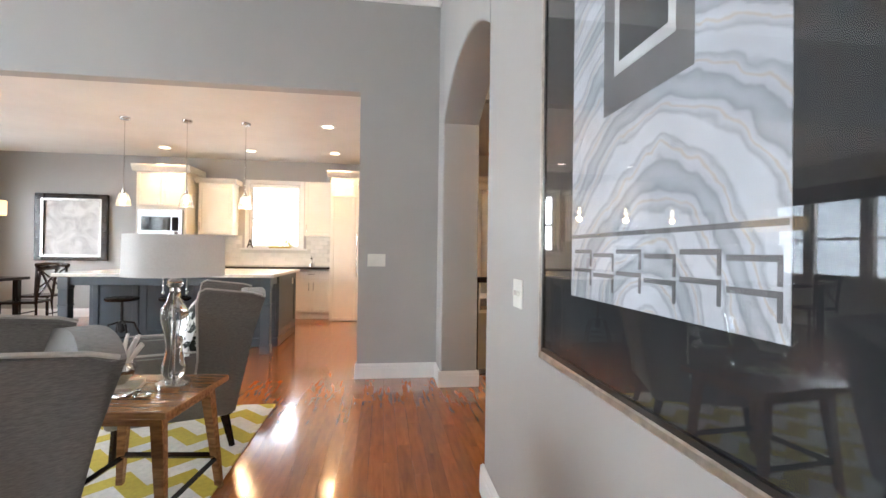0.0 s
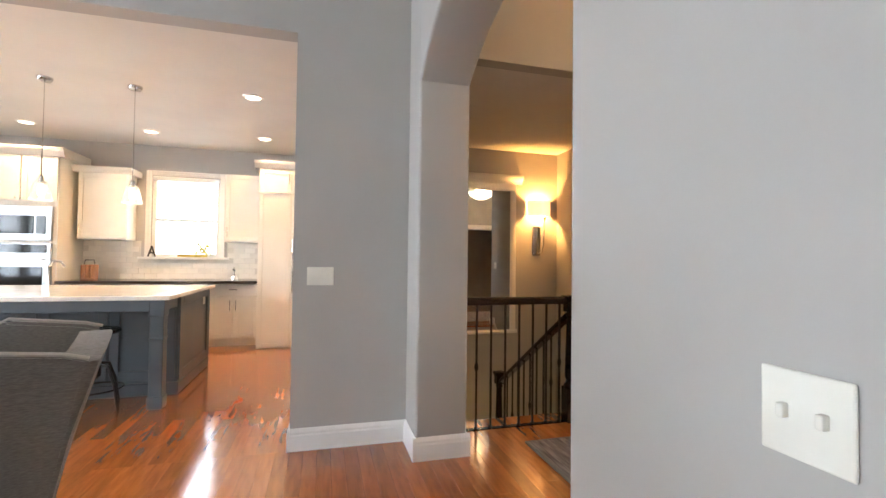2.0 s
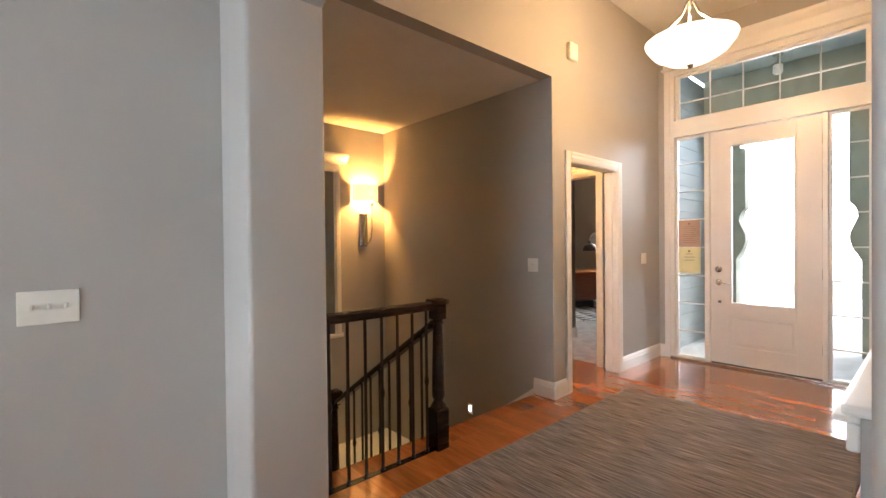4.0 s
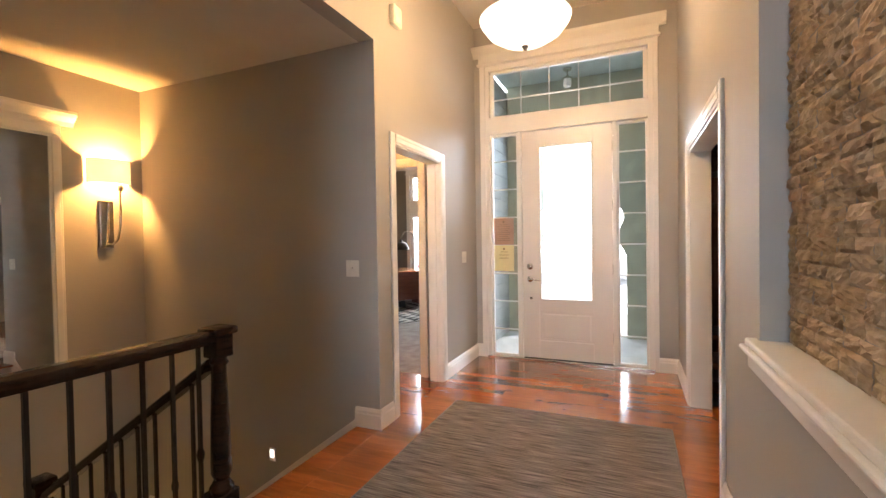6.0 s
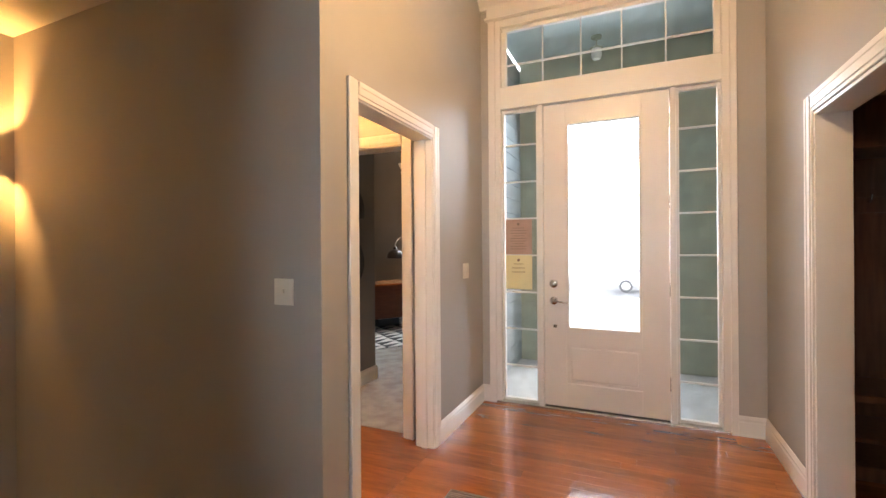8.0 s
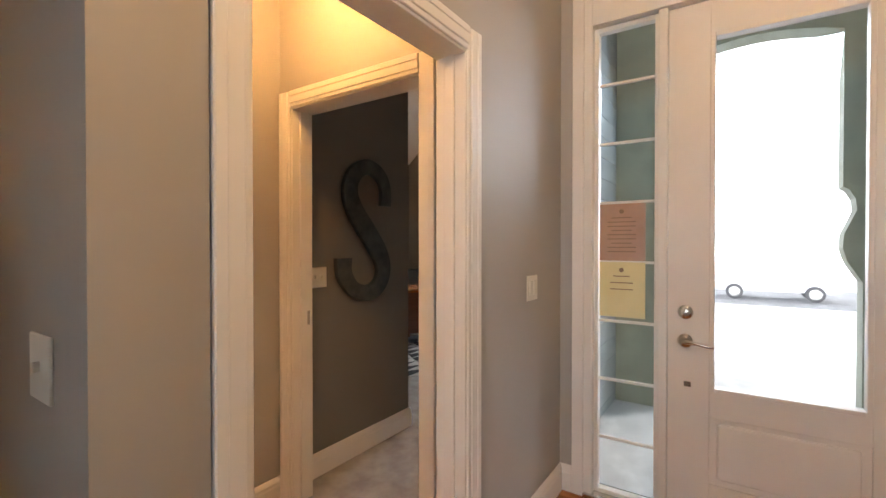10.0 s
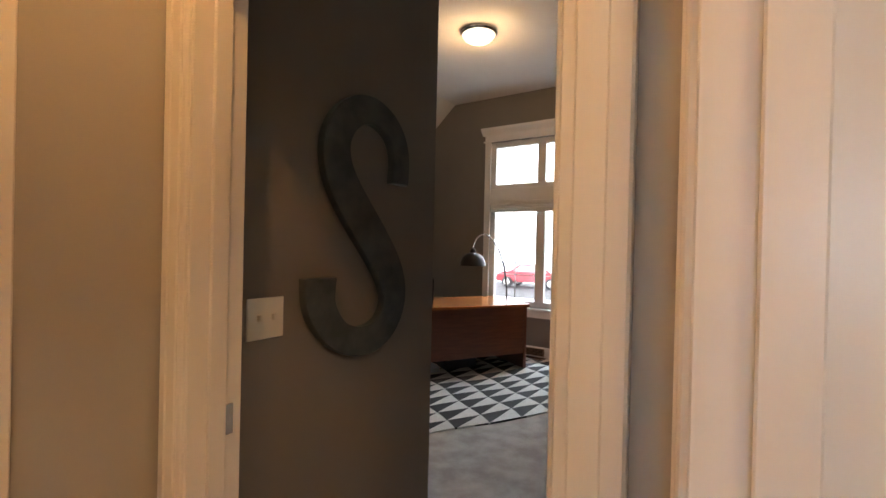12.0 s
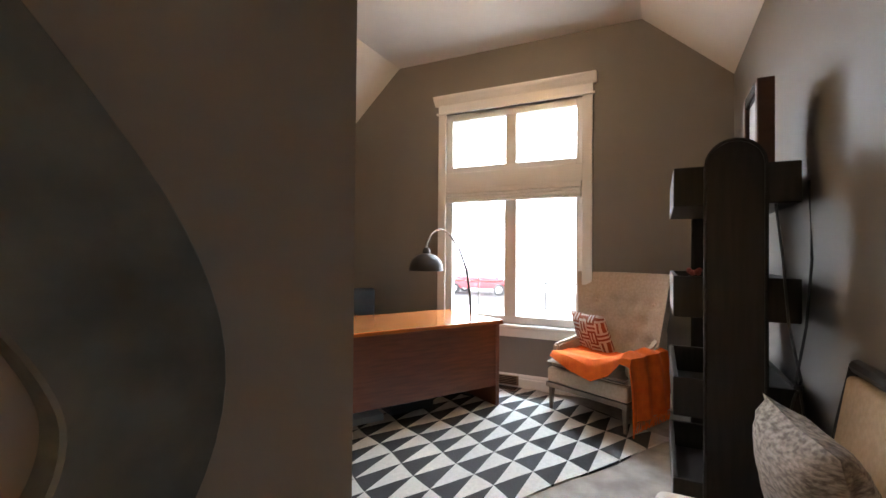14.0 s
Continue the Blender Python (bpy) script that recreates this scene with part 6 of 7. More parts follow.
part("backrest", box(-0.24, 0.24, -0.29, -0.20, 0.52, 0.95, 0.04, 4), TEAL, dc, smooth=True)
part("column", rod((0, 0, 0.12), (0, 0, 0.45), 0.025), CHROME, dc)
for k in range(5):
    a = 2 * math.pi * k / 5
    part("foot", rod((0, 0, 0.12), (0.28 * math.cos(a), 0.28 * math.sin(a), 0.04), 0.02), IRON, dc)
    part("castor", cyl(0.03, 0.03, -0.012, 0.012, 12, m=_t((0.28 * math.cos(a), 0.28 * math.sin(a), 0.03)) @ pose(0, 0, 0, 90, 0, math.degrees(a))), BLACK, dc)

# arc lamp behind the desk
al = thing("arc_lamp", "arched floor lamp with a dark metal dome shade", "floor lamp", pose(9.08, 6.80, 0.0045))
part("base", cyl(0.13, 0.13, 0, 0.025, 32), BLACK, al)
_arc = [(0, 0, 0.02), (0.0, 0.02, 0.5), (-0.01, 0.03, 0.9), (-0.03, 0.06, 1.15), (-0.07, 0.12, 1.35), (-0.13, 0.19, 1.48), (-0.18, 0.235, 1.525), (-0.23, 0.275, 1.52), (-0.275, 0.31, 1.48), (-0.305, 0.335, 1.40), (-0.31, 0.34, 1.34)]
part("pole", sweep(_arc[:5], 0.011, 10), BLACK, al, smooth=True)
part("arch", sweep(_arc[3:], 0.009, 10), CHROME, al, smooth=True)
_dm = lathe([(0.155, 1.145), (0.15, 1.19), (0.128, 1.245), (0.085, 1.285), (0.035, 1.30), (0.03, 1.335), (0.018, 1.35)], 32)
for f in [f for f in _dm.faces if len(f.verts) > 10 and f.calc_center_median().z < 1.2]:
    _dm.faces.remove(f)
bmesh.ops.solidify(_dm, geom=_dm.faces[:], thickness=-0.003)
part("shade", _dm, mat("bronze_black_metal", (0.014, 0.011, 0.010), (0.024, 0.019, 0.016), rough=0.28, metal=0.2, scale=10), al, smooth=True, m=_t((-0.31, 0.34, 0)))

# tufted armchair in the corner
TAUPE = mat("taupe_linen_upholstery", (0.46, 0.37, 0.28), (0.54, 0.44, 0.34), rough=0.9, scale=50, bump=0.3, bump_scale=400, sheen=0.2)
GREYWOOD = mat("grey_limed_wood", (0.13, 0.105, 0.085), (0.19, 0.155, 0.125), rough=0.5, scale=8, stretch=(1, 1, 0.2))
ARM = pose(8.79, 5.765, 0.0045, 0, 0, 63)
# own space: faces +y, front at y = 0, back towards -y
ta = thing("tufted_armchair", "taupe button-tufted armchair with limed wood legs", "armchair", ARM)
part("seat_frame", box(-0.36, 0.36, -0.60, -0.01, 0.24, 0.36, 0.02, 3), TAUPE, ta, smooth=True)
part("wood_rail", box(-0.365, 0.365, -0.62, 0.0, 0.20, 0.24, 0.004, 1), GREYWOOD, ta)
part("seat_cushion", cushion(0.70, 0.60, 0.15, 0.22, 12), TAUPE, ta, smooth=True, m=_t((0, -0.29, 0.41)))
part("piping", sweep([(-0.35, 0.0, 0.385), (0.35, 0.0, 0.385)], 0.006, 6), GREYWOOD, ta)
_bk = bmesh.new()
_n, _k = 26, 24
_gr = []
BUT = [(x, z) for j, z in enumerate((0.60, 0.75, 0.90)) for x in ((-0.2, 0.0, 0.2) if j % 2 else (-0.26, -0.1, 0.1, 0.26))]
for s in (0, 1):
    rows = []
    for j in range(_k + 1):
        v = j / _k
        z = 0.38 + v * 0.77
        row = []
        for i in range(_n + 1):
            u = i / _n * 2 - 1
            wide = 0.34 + 0.085 * v
            x = u * wide
            lean = -0.56 - 0.10 * v + 0.12 * abs(u) ** 3 * (1 if s == 0 else 0.9)
            dep = 0.0
            if s == 0:
                dep = 0.03 * (1 - u ** 4) - sum(0.035 * math.exp(-((x - bx) ** 2 + (z - bz) ** 2) / 0.0016) for bx, bz in BUT)
            row.append(_bk.verts.new((x, lean + (0.03 + dep if s == 0 else -0.045), z)))
        rows.append(row)
    _gr.append(rows)
for s in (0, 1):
    for j in range(_k):
        for i in range(_n):
            q = (_gr[s][j][i], _gr[s][j][i + 1], _gr[s][j + 1][i + 1], _gr[s][j + 1][i])
            _bk.faces.new(q if s else q[::-1])
for i in range(_n):
    for j in (0, _k):
        _bk.faces.new((_gr[0][j][i], _gr[0][j][i + 1], _gr[1][j][i + 1], _gr[1][j][i]))
for j in range(_k):
    for i in (0, _n):
        _bk.faces.new((_gr[0][j][i], _gr[0][j + 1][i], _gr[1][j + 1][i], _gr[1][j][i]))
bmesh.ops.recalc_face_normals(_bk, faces=_bk.faces)
back = part("backrest", _bk, TAUPE, ta, smooth=True)
for bx, bz in BUT:
    v = (bz - 0.38) / 0.77
    part("button", lathe([(0.013, -0.004), (0.011, 0.003), (0.0, 0.006)], 10), TAUPE, back, m=_t((bx, -0.532 - 0.10 * v + 0.12 * abs(bx / 0.36) ** 3 - 0.004, bz)) @ pose(0, 0, 0, -90, 0, 0))
for s in (-1, 1):
    part("arm", prism([(-0.60, 0.36), (-0.60, 0.72), (-0.40, 0.60), (-0.08, 0.55), (-0.05, 0.36)], 0.06, m=Matrix(((0, s, 0, s * 0.30), (1, 0, 0, 0), (0, 0, 1, 0), (0, 0, 0, 1))), bevel=0.015), TAUPE, ta, smooth=True)
    part("front_leg", rod((s * 0.335, -0.035, 0), (s * 0.33, -0.04, 0.21), 0.014, 4, 0.026), GREYWOOD, ta)
    part("back_leg", rod((s * 0.32, -0.62, 0), (s * 0.31, -0.57, 0.21), 0.014, 4, 0.026), GREYWOOD, ta)
KNOT = mat("orange_knot_print", (0.62, 0.55, 0.48), rough=0.9, bump=0.2, bump_scale=300)


def _knot(f, x, y, z):
    """Woven bands: cells of three stripes, turned at every other cell."""
    c = 0.088
    cx, cy = f("DIVIDE", f("ADD", x, 1.0), c), f("DIVIDE", f("ADD", y, 1.0), c)
    turn = f("PINGPONG", f("ADD", f("FLOOR", cx), f("FLOOR", cy)), 1.0)
    a = f("LESS_THAN", f("FRACT", f("MULTIPLY", cx, 2.5)), 0.52)
    b = f("LESS_THAN", f("FRACT", f("MULTIPLY", cy, 2.5)), 0.52)
    return f("ADD", f("MULTIPLY", a, turn), f("MULTIPLY", b, f("SUBTRACT", 1.0, turn))), (0.68, 0.60, 0.52), (0.30, 0.075, 0.03)


pattern(KNOT, _knot)
kp = thing("knot_pillow", "cream pillow printed with a rust-coloured knot pattern", "pillow", ARM @ pose(0.16, -0.36, 0.625, 68, 0, -14))
part("cover", cushion(0.40, 0.40, 0.14, 0.45, 12, 4), KNOT, kp, smooth=True)
ORANGE = mat("orange_wool_throw", (0.68, 0.105, 0.004), (0.80, 0.15, 0.008), rough=0.95, scale=14, bump=0.5, bump_scale=160)
th = thing("throw_blanket", "bright orange fringed wool throw draped over the seat", "blanket", ARM)
_bm = bmesh.new()
_path = [(-0.34, -0.36, 0.505), (-0.30, -0.20, 0.50), (-0.10, -0.16, 0.50), (0.10, -0.14, 0.505), (0.24, -0.16, 0.55), (0.33, -0.20, 0.60), (0.405, -0.22, 0.57), (0.425, -0.22, 0.42), (0.43, -0.22, 0.26), (0.435, -0.22, 0.13)]
_path = _path[1:]
_W = 16
_rows = []
for k, (x, y, z) in enumerate(_path):
    u = k / (len(_path) - 1)
    row = []
    for j in range(_W + 1):
        v = j / _W
        off = (v - 0.5) * (0.46 + 0.12 * u)
        fold = 0.014 * math.sin(v * 17 + u * 4) * (0.4 + u)
        droop = 0.0
        yy = y + off
        zz = z + fold * (0.8 if u < 0.6 else 0.2)
        xx = x + (fold if u >= 0.6 else 0)
        if yy > 0.015:
            zz -= (yy - 0.015) * 1.6
            yy = 0.015 + (yy - 0.015) * 0.35 + 0.015 + fold * 0.4
        row.append(_bm.verts.new((-xx, yy, zz)))
    _rows.append(row)
for a, b in zip(_rows, _rows[1:]):
    for j in range(_W):
        _bm.faces.new((a[j], a[j + 1], b[j + 1], b[j]))
bmesh.ops.subdivide_edges(_bm, edges=_bm.edges[:], cuts=2, use_grid_fill=True, smooth=0.6)
bmesh.ops.recalc_face_normals(_bm, faces=_bm.faces)
bmesh.ops.solidify(_bm, geom=_bm.faces[:], thickness=0.010)
part("cloth", _bm, ORANGE, th, smooth=True)
_fr = bmesh.new()
rnd = random.Random(2)
for k in range(26):
    y = -0.40 + k * 0.0135
    sweep([(0.30 - 0.02, y, 0.497), (0.325, y + rnd.uniform(-0.01, 0.01), 0.492), (0.345, y + rnd.uniform(-0.02, 0.02), 0.49)], 0.0035, 5, bm=_fr)
for k in range(34):
    y = -0.46 + k * 0.0145
    sweep([(-0.437, y, 0.135), (-0.44, y + rnd.uniform(-0.008, 0.008), 0.10), (-0.438, y + rnd.uniform(-0.015, 0.015), 0.065)], 0.0035, 5, bm=_fr)
tagged(part("fringe", _fr, ORANGE, th), kind="stuff")

# shelf unit with a rounded end board and thick trays
SHELFWOOD = mat("black_brown_shelf_wood", (0.009, 0.007, 0.006), (0.016, 0.012, 0.010), rough=0.4, scale=7, stretch=(8, 8, 0.7), spec=0.3)
sh = thing("tray_shelf", "tall black-brown shelf with rounded end boards and deep trays", "shelf")
SX0, SX1 = 7.28, 8.10
for x in (SX0, SX1 - 0.04):
    out = [(4.87, 0.006), (5.075, 0.006)] + [(4.9725 + 0.1025 * math.cos(a * math.pi / 12), 1.66 + 0.1025 * math.sin(a * math.pi / 12)) for a in range(13)]
    part("end_board", prism(out, 0.04, m=Matrix(((0, 1, 0, x), (1, 0, 0, 0), (0, 0, 1, 0), (0, 0, 0, 1))), bevel=0.008), SHELFWOOD, sh)
    rim = [(4.872, 0.02), (4.872, 1.66)] + [(4.9725 - 0.1 * math.cos(a * math.pi / 12), 1.66 + 0.1 * math.sin(a * math.pi / 12)) for a in range(13)] + [(5.073, 0.02)]
    part("edge_bead", sweep([(x - 0.002, y, z) for y, z in rim], 0.007, 6), SHELFWOOD, sh, smooth=True)
for z0, z1 in ((1.51, 1.67), (1.05, 1.22), (0.64, 0.80), (0.22, 0.38)):
    t = part("tray", box(SX0 + 0.06, SX1 - 0.06, 4.755, 5.185, z0, z0 + 0.025, 0.003, 1), SHELFWOOD, sh)
    for (a, b, c, d) in ((SX0 + 0.06, SX1 - 0.06, 4.755, 4.775), (SX0 + 0.06, SX1 - 0.06, 5.165, 5.185), (SX0 + 0.04, SX0 + 0.06, 4.755, 5.185), (SX1 - 0.06, SX1 - 0.04, 4.755, 5.185)):
        part("tray_side", box(a, b, c, d, z0, z1, 0.003, 1), SHELFWOOD, t)
pf = thing("standing_frame", "dark wooden picture frame standing on the top tray", "picture frame", pose(7.52, 4.86, 1.538, 0, 0, 0))
for nm, x0, x1, z0, z1 in (("frame_side", -0.16, -0.12, 0, 0.48), ("frame_side", 0.12, 0.16, 0, 0.48), ("frame_rail", -0.12, 0.12, 0, 0.05), ("frame_rail", -0.12, 0.12, 0.43, 0.48)):
    part(nm, box(x0, x1, -0.03, 0.03, z0, z1, 0.004, 1), mat("dark_mahogany_frame", (0.05, 0.018, 0.011), (0.08, 0.03, 0.018), rough=0.4, scale=8) if nm == "frame_side" else DARKWOOD, pf)
part("picture", box(-0.12, 0.12, 0.005, 0.012, 0.05, 0.43), mat("pale_picture_paper", (0.5, 0.48, 0.45), (0.3, 0.3, 0.3), rough=0.5, scale=7), pf)
vs = thing("bud_vase", "small copper and glass vase on the middle tray", "vase", pose(7.46, 5.10, 1.076))
part("vessel", lathe([(0.025, 0), (0.03, 0.02), (0.03, 0.10), (0.02, 0.12), (0.024, 0.14), (0.022, 0.14)], 20), mat("pale_glass_vase", (0.6, 0.55, 0.52), rough=0.1), vs, smooth=True)
part("band", lathe([(0.031, 0.03), (0.032, 0.05), (0.031, 0.07)], 20), mat("copper_band", (0.45, 0.16, 0.07), rough=0.3, metal=0.8), vs, smooth=True)
for k in range(7):
    part("bud", lathe([(0, 0), (0.012, 0.008), (0.01, 0.02), (0, 0.026)], 8), mat("dusty_red_bud", (0.3, 0.06, 0.05), rough=0.7), vs, m=_t((0.02 * math.cos(k * 0.9), 0.02 * math.sin(k * 0.9), 0.14 + 0.006 * (k % 3))))
ant = thing("antler_ornament", "small dark antler ornament on the middle tray", "ornament", pose(7.5, 4.85, 1.076))
part("stem", sweep([(0, 0, 0), (0, 0, 0.1), (0.02, 0, 0.16), (0.01, 0.01, 0.22)], 0.008, 8), IRON, ant, smooth=True)
for a, b in (((0, 0, 0.1), (-0.05, 0, 0.19)), ((0.01, 0, 0.14), (0.06, 0.01, 0.2))):
    part("tine", rod(a, b, 0.007, 8, 0.003), IRON, ant)
part("foot", cyl(0.04, 0.035, 0, 0.012, 16), IRON, ant)
cd = thing("hanging_cable", "dark cables hanging down behind the shelf", "cable")
part("cable", sweep([(7.25, 4.752, 1.58), (7.245, 4.745, 1.3), (7.25, 4.76, 1.05), (7.25, 4.79, 0.85), (7.255, 4.775, 0.80), (7.26, 4.75, 0.62)], 0.005, 6), BLACK, cd, smooth=True)
part("cable", sweep([(7.25, 4.85, 1.50), (7.245, 4.83, 1.3), (7.25, 4.81, 1.05), (7.25, 4.775, 0.85), (7.255, 4.79, 0.80), (7.26, 4.83, 0.62)], 0.005, 6), BLACK, cd, smooth=True)
part("tie", lathe([(0.0, 0.815), (0.016, 0.82), (0.016, 0.835), (0.0, 0.84)], 10), BLACK, cd, m=_t((7.25, 4.783, 0)))

# side chair by the wall
PALE = mat("pale_seat_leather", (0.58, 0.54, 0.48), (0.64, 0.60, 0.54), rough=0.5, scale=8, bump=0.1)
TAN = mat("tan_fabric_back", (0.40, 0.28, 0.16), (0.46, 0.33, 0.2), rough=0.85, scale=60, bump=0.3)
sc2 = thing("side_chair", "dark-framed side chair with a pale padded seat", "chair", pose(6.68, 5.02, 0.0045))
sb = box(-0.30, 0.30, -0.21, 0.23, 0.40, 0.485, 0.035, 4)
part("seat", sb, PALE, sc2, smooth=True)
part("seat_frame", box(-0.29, 0.29, -0.21, 0.215, 0.345, 0.40, 0.005, 1), BLACK, sc2)
for sx in (-1, 1):
    part("front_leg", rod((sx * 0.265, 0.19, 0), (sx * 0.26, 0.185, 0.36), 0.018, 4, 0.026), BLACK, sc2)
    part("back_leg", sweep([(sx * 0.26, -0.22, 0), (sx * 0.265, -0.21, 0.4), (sx * 0.27, -0.275, 0.80), (sx * 0.27, -0.31, 0.98)], 0.02, 4), BLACK, sc2)
part("back_rail", rod((-0.27, -0.31, 0.975), (0.27, -0.31, 0.975), 0.022, 8), BLACK, sc2)
part("back_rail", rod((-0.27, -0.225, 0.55), (0.27, -0.225, 0.55), 0.016, 8), BLACK, sc2)
part("back_pad", box(-0.25, 0.25, -0.02, 0.02, 0.57, 0.955, 0.015, 3, m=_t((0, -0.272, 0.80)) @ pose(0, 0, 0, 9, 0, 0) @ _t((0, 0, -0.80))), TAN, sc2, smooth=True)
KNIT = mat("taupe_knit_wool", (0.13, 0.10, 0.08), (0.40, 0.34, 0.28), rough=0.95, scale=45, stretch=(1, 3, 1), bump=1.0, bump_scale=60, detail=3)
kn = thing("knit_pillow", "chunky taupe knitted pillow leaning on the side chair", "pillow", pose(6.61, 4.885, 0.685, 76, 0, 6))
part("cover", cushion(0.46, 0.44, 0.19, 0.42, 14, 9), KNIT, kn, smooth=True)

# ceiling light, register, cable, outlet
cl = thing("dome_light", "flush ceiling light with a glowing white dome", "ceiling light", pose(7.74, 6.55, ZO))
part("ring", lathe([(0.17, 0), (0.17, -0.02), (0.155, -0.035), (0.15, -0.03), (0.15, 0)], 36), CHROME, cl, smooth=True)
part("dome", lathe([(0.15, -0.028), (0.135, -0.06), (0.09, -0.09), (0.04, -0.10), (0.0, -0.102)], 36), BOWL_LIT, cl, smooth=True).visible_shadow = False
lamp("dome_light_bulb", "POINT", pose(7.74, 6.55, ZO - 0.13), 30, (1.0, 0.62, 0.30), 0.1)
rg = thing("floor_register", "brown louvred floor register by the baseboard", "air vent", pose(9.36, 6.60, 0.0045))
part("frame", box(-0.06, 0.06, -0.15, 0.15, 0, 0.012, 0.003, 1), mat("brown_metal", (0.16, 0.09, 0.05), rough=0.5), rg)
for k in range(10):
    part("slat", box(-0.05, 0.05, -0.135 + k * 0.027, -0.120 + k * 0.027, 0.012, 0.016), DARKWOOD, rg)
wr = thing("wall_register", "tan louvred register set in the baseboard", "air vent")
part("plate", box(XOW - 0.026, XOW - 0.018, 6.46, 6.72, 0.03, 0.125, 0.003, 1), mat("tan_metal", (0.28, 0.2, 0.13), rough=0.5), wr)
for k in range(5):
    part("slat", box(XOW - 0.03, XOW - 0.026, 6.48, 6.70, 0.042 + k * 0.016, 0.050 + k * 0.016), DARKWOOD, wr)
fc = thing("floor_cable", "thin pale cable lying on the carpet", "cable")
part("cord", sweep([(9.37, 6.62, 0.012), (9.25, 6.5, 0.011), (9.2, 6.35, 0.011), (9.3, 6.2, 0.011), (9.35, 6.05, 0.011)], 0.005, 6), mat("grey_cord", (0.3, 0.28, 0.26), rough=0.6), fc, smooth=True)

# ---- bathroom ----
TUBY = 7.52
tub = thing("bathtub", "white acrylic bathtub with a moulded wall surround", "bathtub")
part("apron", box(3.575, 5.018, TUBY, TUBY + 0.05, 0.0, 0.47, 0.01), ACRYLIC, tub)
part("rim", box(3.575, 5.018, TUBY - 0.02, TUBY + 0.09, 0.47, 0.52, 0.02, 3), ACRYLIC, tub, smooth=True)
part("basin", box(3.575, 5.018, TUBY + 0.05, 8.24, 0.0, 0.14, 0.01), ACRYLIC, tub)
part("back_surround", box(3.575, 5.018, 8.235, 8.278, 0.14, 1.80, 0.008), ACRYLIC, tub)
part("side_surround", box(4.975, 5.018, TUBY + 0.04, 8.235, 0.14, 1.80, 0.008), ACRYLIC, tub)
part("back_ledge", box(3.575, 4.975, 8.12, 8.235, 0.45, 0.56, 0.03, 3), ACRYLIC, tub, smooth=True)
_fp = [(4.95, 1.40), (4.64, 1.40), (4.59, 1.385), (4.565, 1.35), (4.555, 1.30), (4.55, 0.82), (4.535, 0.76), (4.50, 0.72), (4.44, 0.70), (3.6, 0.69)]
part("moulded_bead", sweep([(x, 8.234, z) for x, z in _fp], 0.022, 10), ACRYLIC, tub, smooth=True)
BPAPER = mat("trellis_wallpaper_ground", (0.155, 0.118, 0.082), (0.18, 0.14, 0.10), rough=0.7, scale=20)
LINEP = mat("white_trellis_print", (0.74, 0.70, 0.62), rough=0.7)
wpb = thing("trellis_wallpaper", "brown wallpaper printed with an interlaced white trellis", "wallpaper")
part("ground", box(3.575, 5.018, 8.274, 8.279, 1.805, ZH - 0.001), BPAPER, wpb)
part("ground", box(5.012, 5.019, 7.56, 8.274, 1.805, ZH - 0.001), BPAPER, wpb)
part("ground", box(5.012, 5.019, 5.765, 7.56, 0.90, ZH - 0.001), BPAPER, wpb)


def trellis(cx, z0, along):
    """One interlaced figure, 0.26 wide and 0.42 high."""
    bm = bmesh.new()

    def line(pts, r=0.0095):
        sweep([along(cx + u, z0 + v) for u, v in pts], r, 4, bm=bm, flat=0.25)
    S = 16
    line([(0.055 * math.sin(2 * math.pi * k / S), 0.21 + 0.13 * math.cos(2 * math.pi * k / S)) for k in range(S + 1)])
    for s in (-1, 1):
        line([(s * 0.13, 0.03), (s * 0.13, 0.10), (s * 0.10, 0.14), (s * 0.10, 0.28), (s * 0.13, 0.32), (s * 0.13, 0.39)])
        line([(s * 0.13, 0.39), (s * 0.05, 0.46), (0.0, 0.42), (s * -0.06, 0.36)])
        line([(s * 0.02, 0.02), (s * 0.075, 0.07), (s * 0.02, 0.11)])
        line([(s * 0.075, 0.07), (s * 0.075, 0.16), (s * 0.02, 0.21), (s * 0.075, 0.26), (s * 0.075, 0.35)])
        line([(0.0, -0.02), (s * 0.07, 0.03), (s * 0.13, -0.02)])
    return bm


def clip_top(bm, lo, hi):
    for co, no in (((0, 0, lo), (0, 0, -1)), ((0, 0, hi), (0, 0, 1))):
        bmesh.ops.bisect_plane(bm, geom=bm.verts[:] + bm.edges[:] + bm.faces[:], plane_co=co, plane_no=no, clear_outer=True)
    return bm


for i in range(6):
    for j in range(2):
        z0 = 1.80 + j * 0.42
        part("trellis_figure", clip_top(trellis(3.70 + i * 0.26, z0, lambda u, v: (min(u, 5.012), 8.2725, v)), 1.806, ZH - 0.002), LINEP, wpb)
for i in range(3):
    for j in range(2):
        z0 = 1.80 + j * 0.42
        part("trellis_figure", clip_top(trellis(8.12 - i * 0.26, z0, lambda u, v: (5.0105, u, v)), 1.806, ZH - 0.002), LINEP, wpb)
for i in range(4):
    for j in range(5):
        z0 = 0.55 + j * 0.42
        part("trellis_figure", clip_top(trellis(7.41 - i * 0.26, z0, lambda u, v: (5.0105, u, v)), 0.905, ZH - 0.002), LINEP, wpb)
rd = thing("shower_rod", "slim curved nickel shower curtain rod", "curtain rod")
part("rod", sweep([(3.575, TUBY + 0.03, 1.98), (4.3, TUBY - 0.06, 1.98), (5.018, TUBY + 0.03, 1.98)], 0.012, 10), CHROME, rd, smooth=True)
part("flange", cyl(0.03, 0.03, 0, 0.012, 16, m=_t((5.006, TUBY + 0.03, 1.98)) @ pose(0, 0, 0, 0, 90, 0)), CHROME, rd)
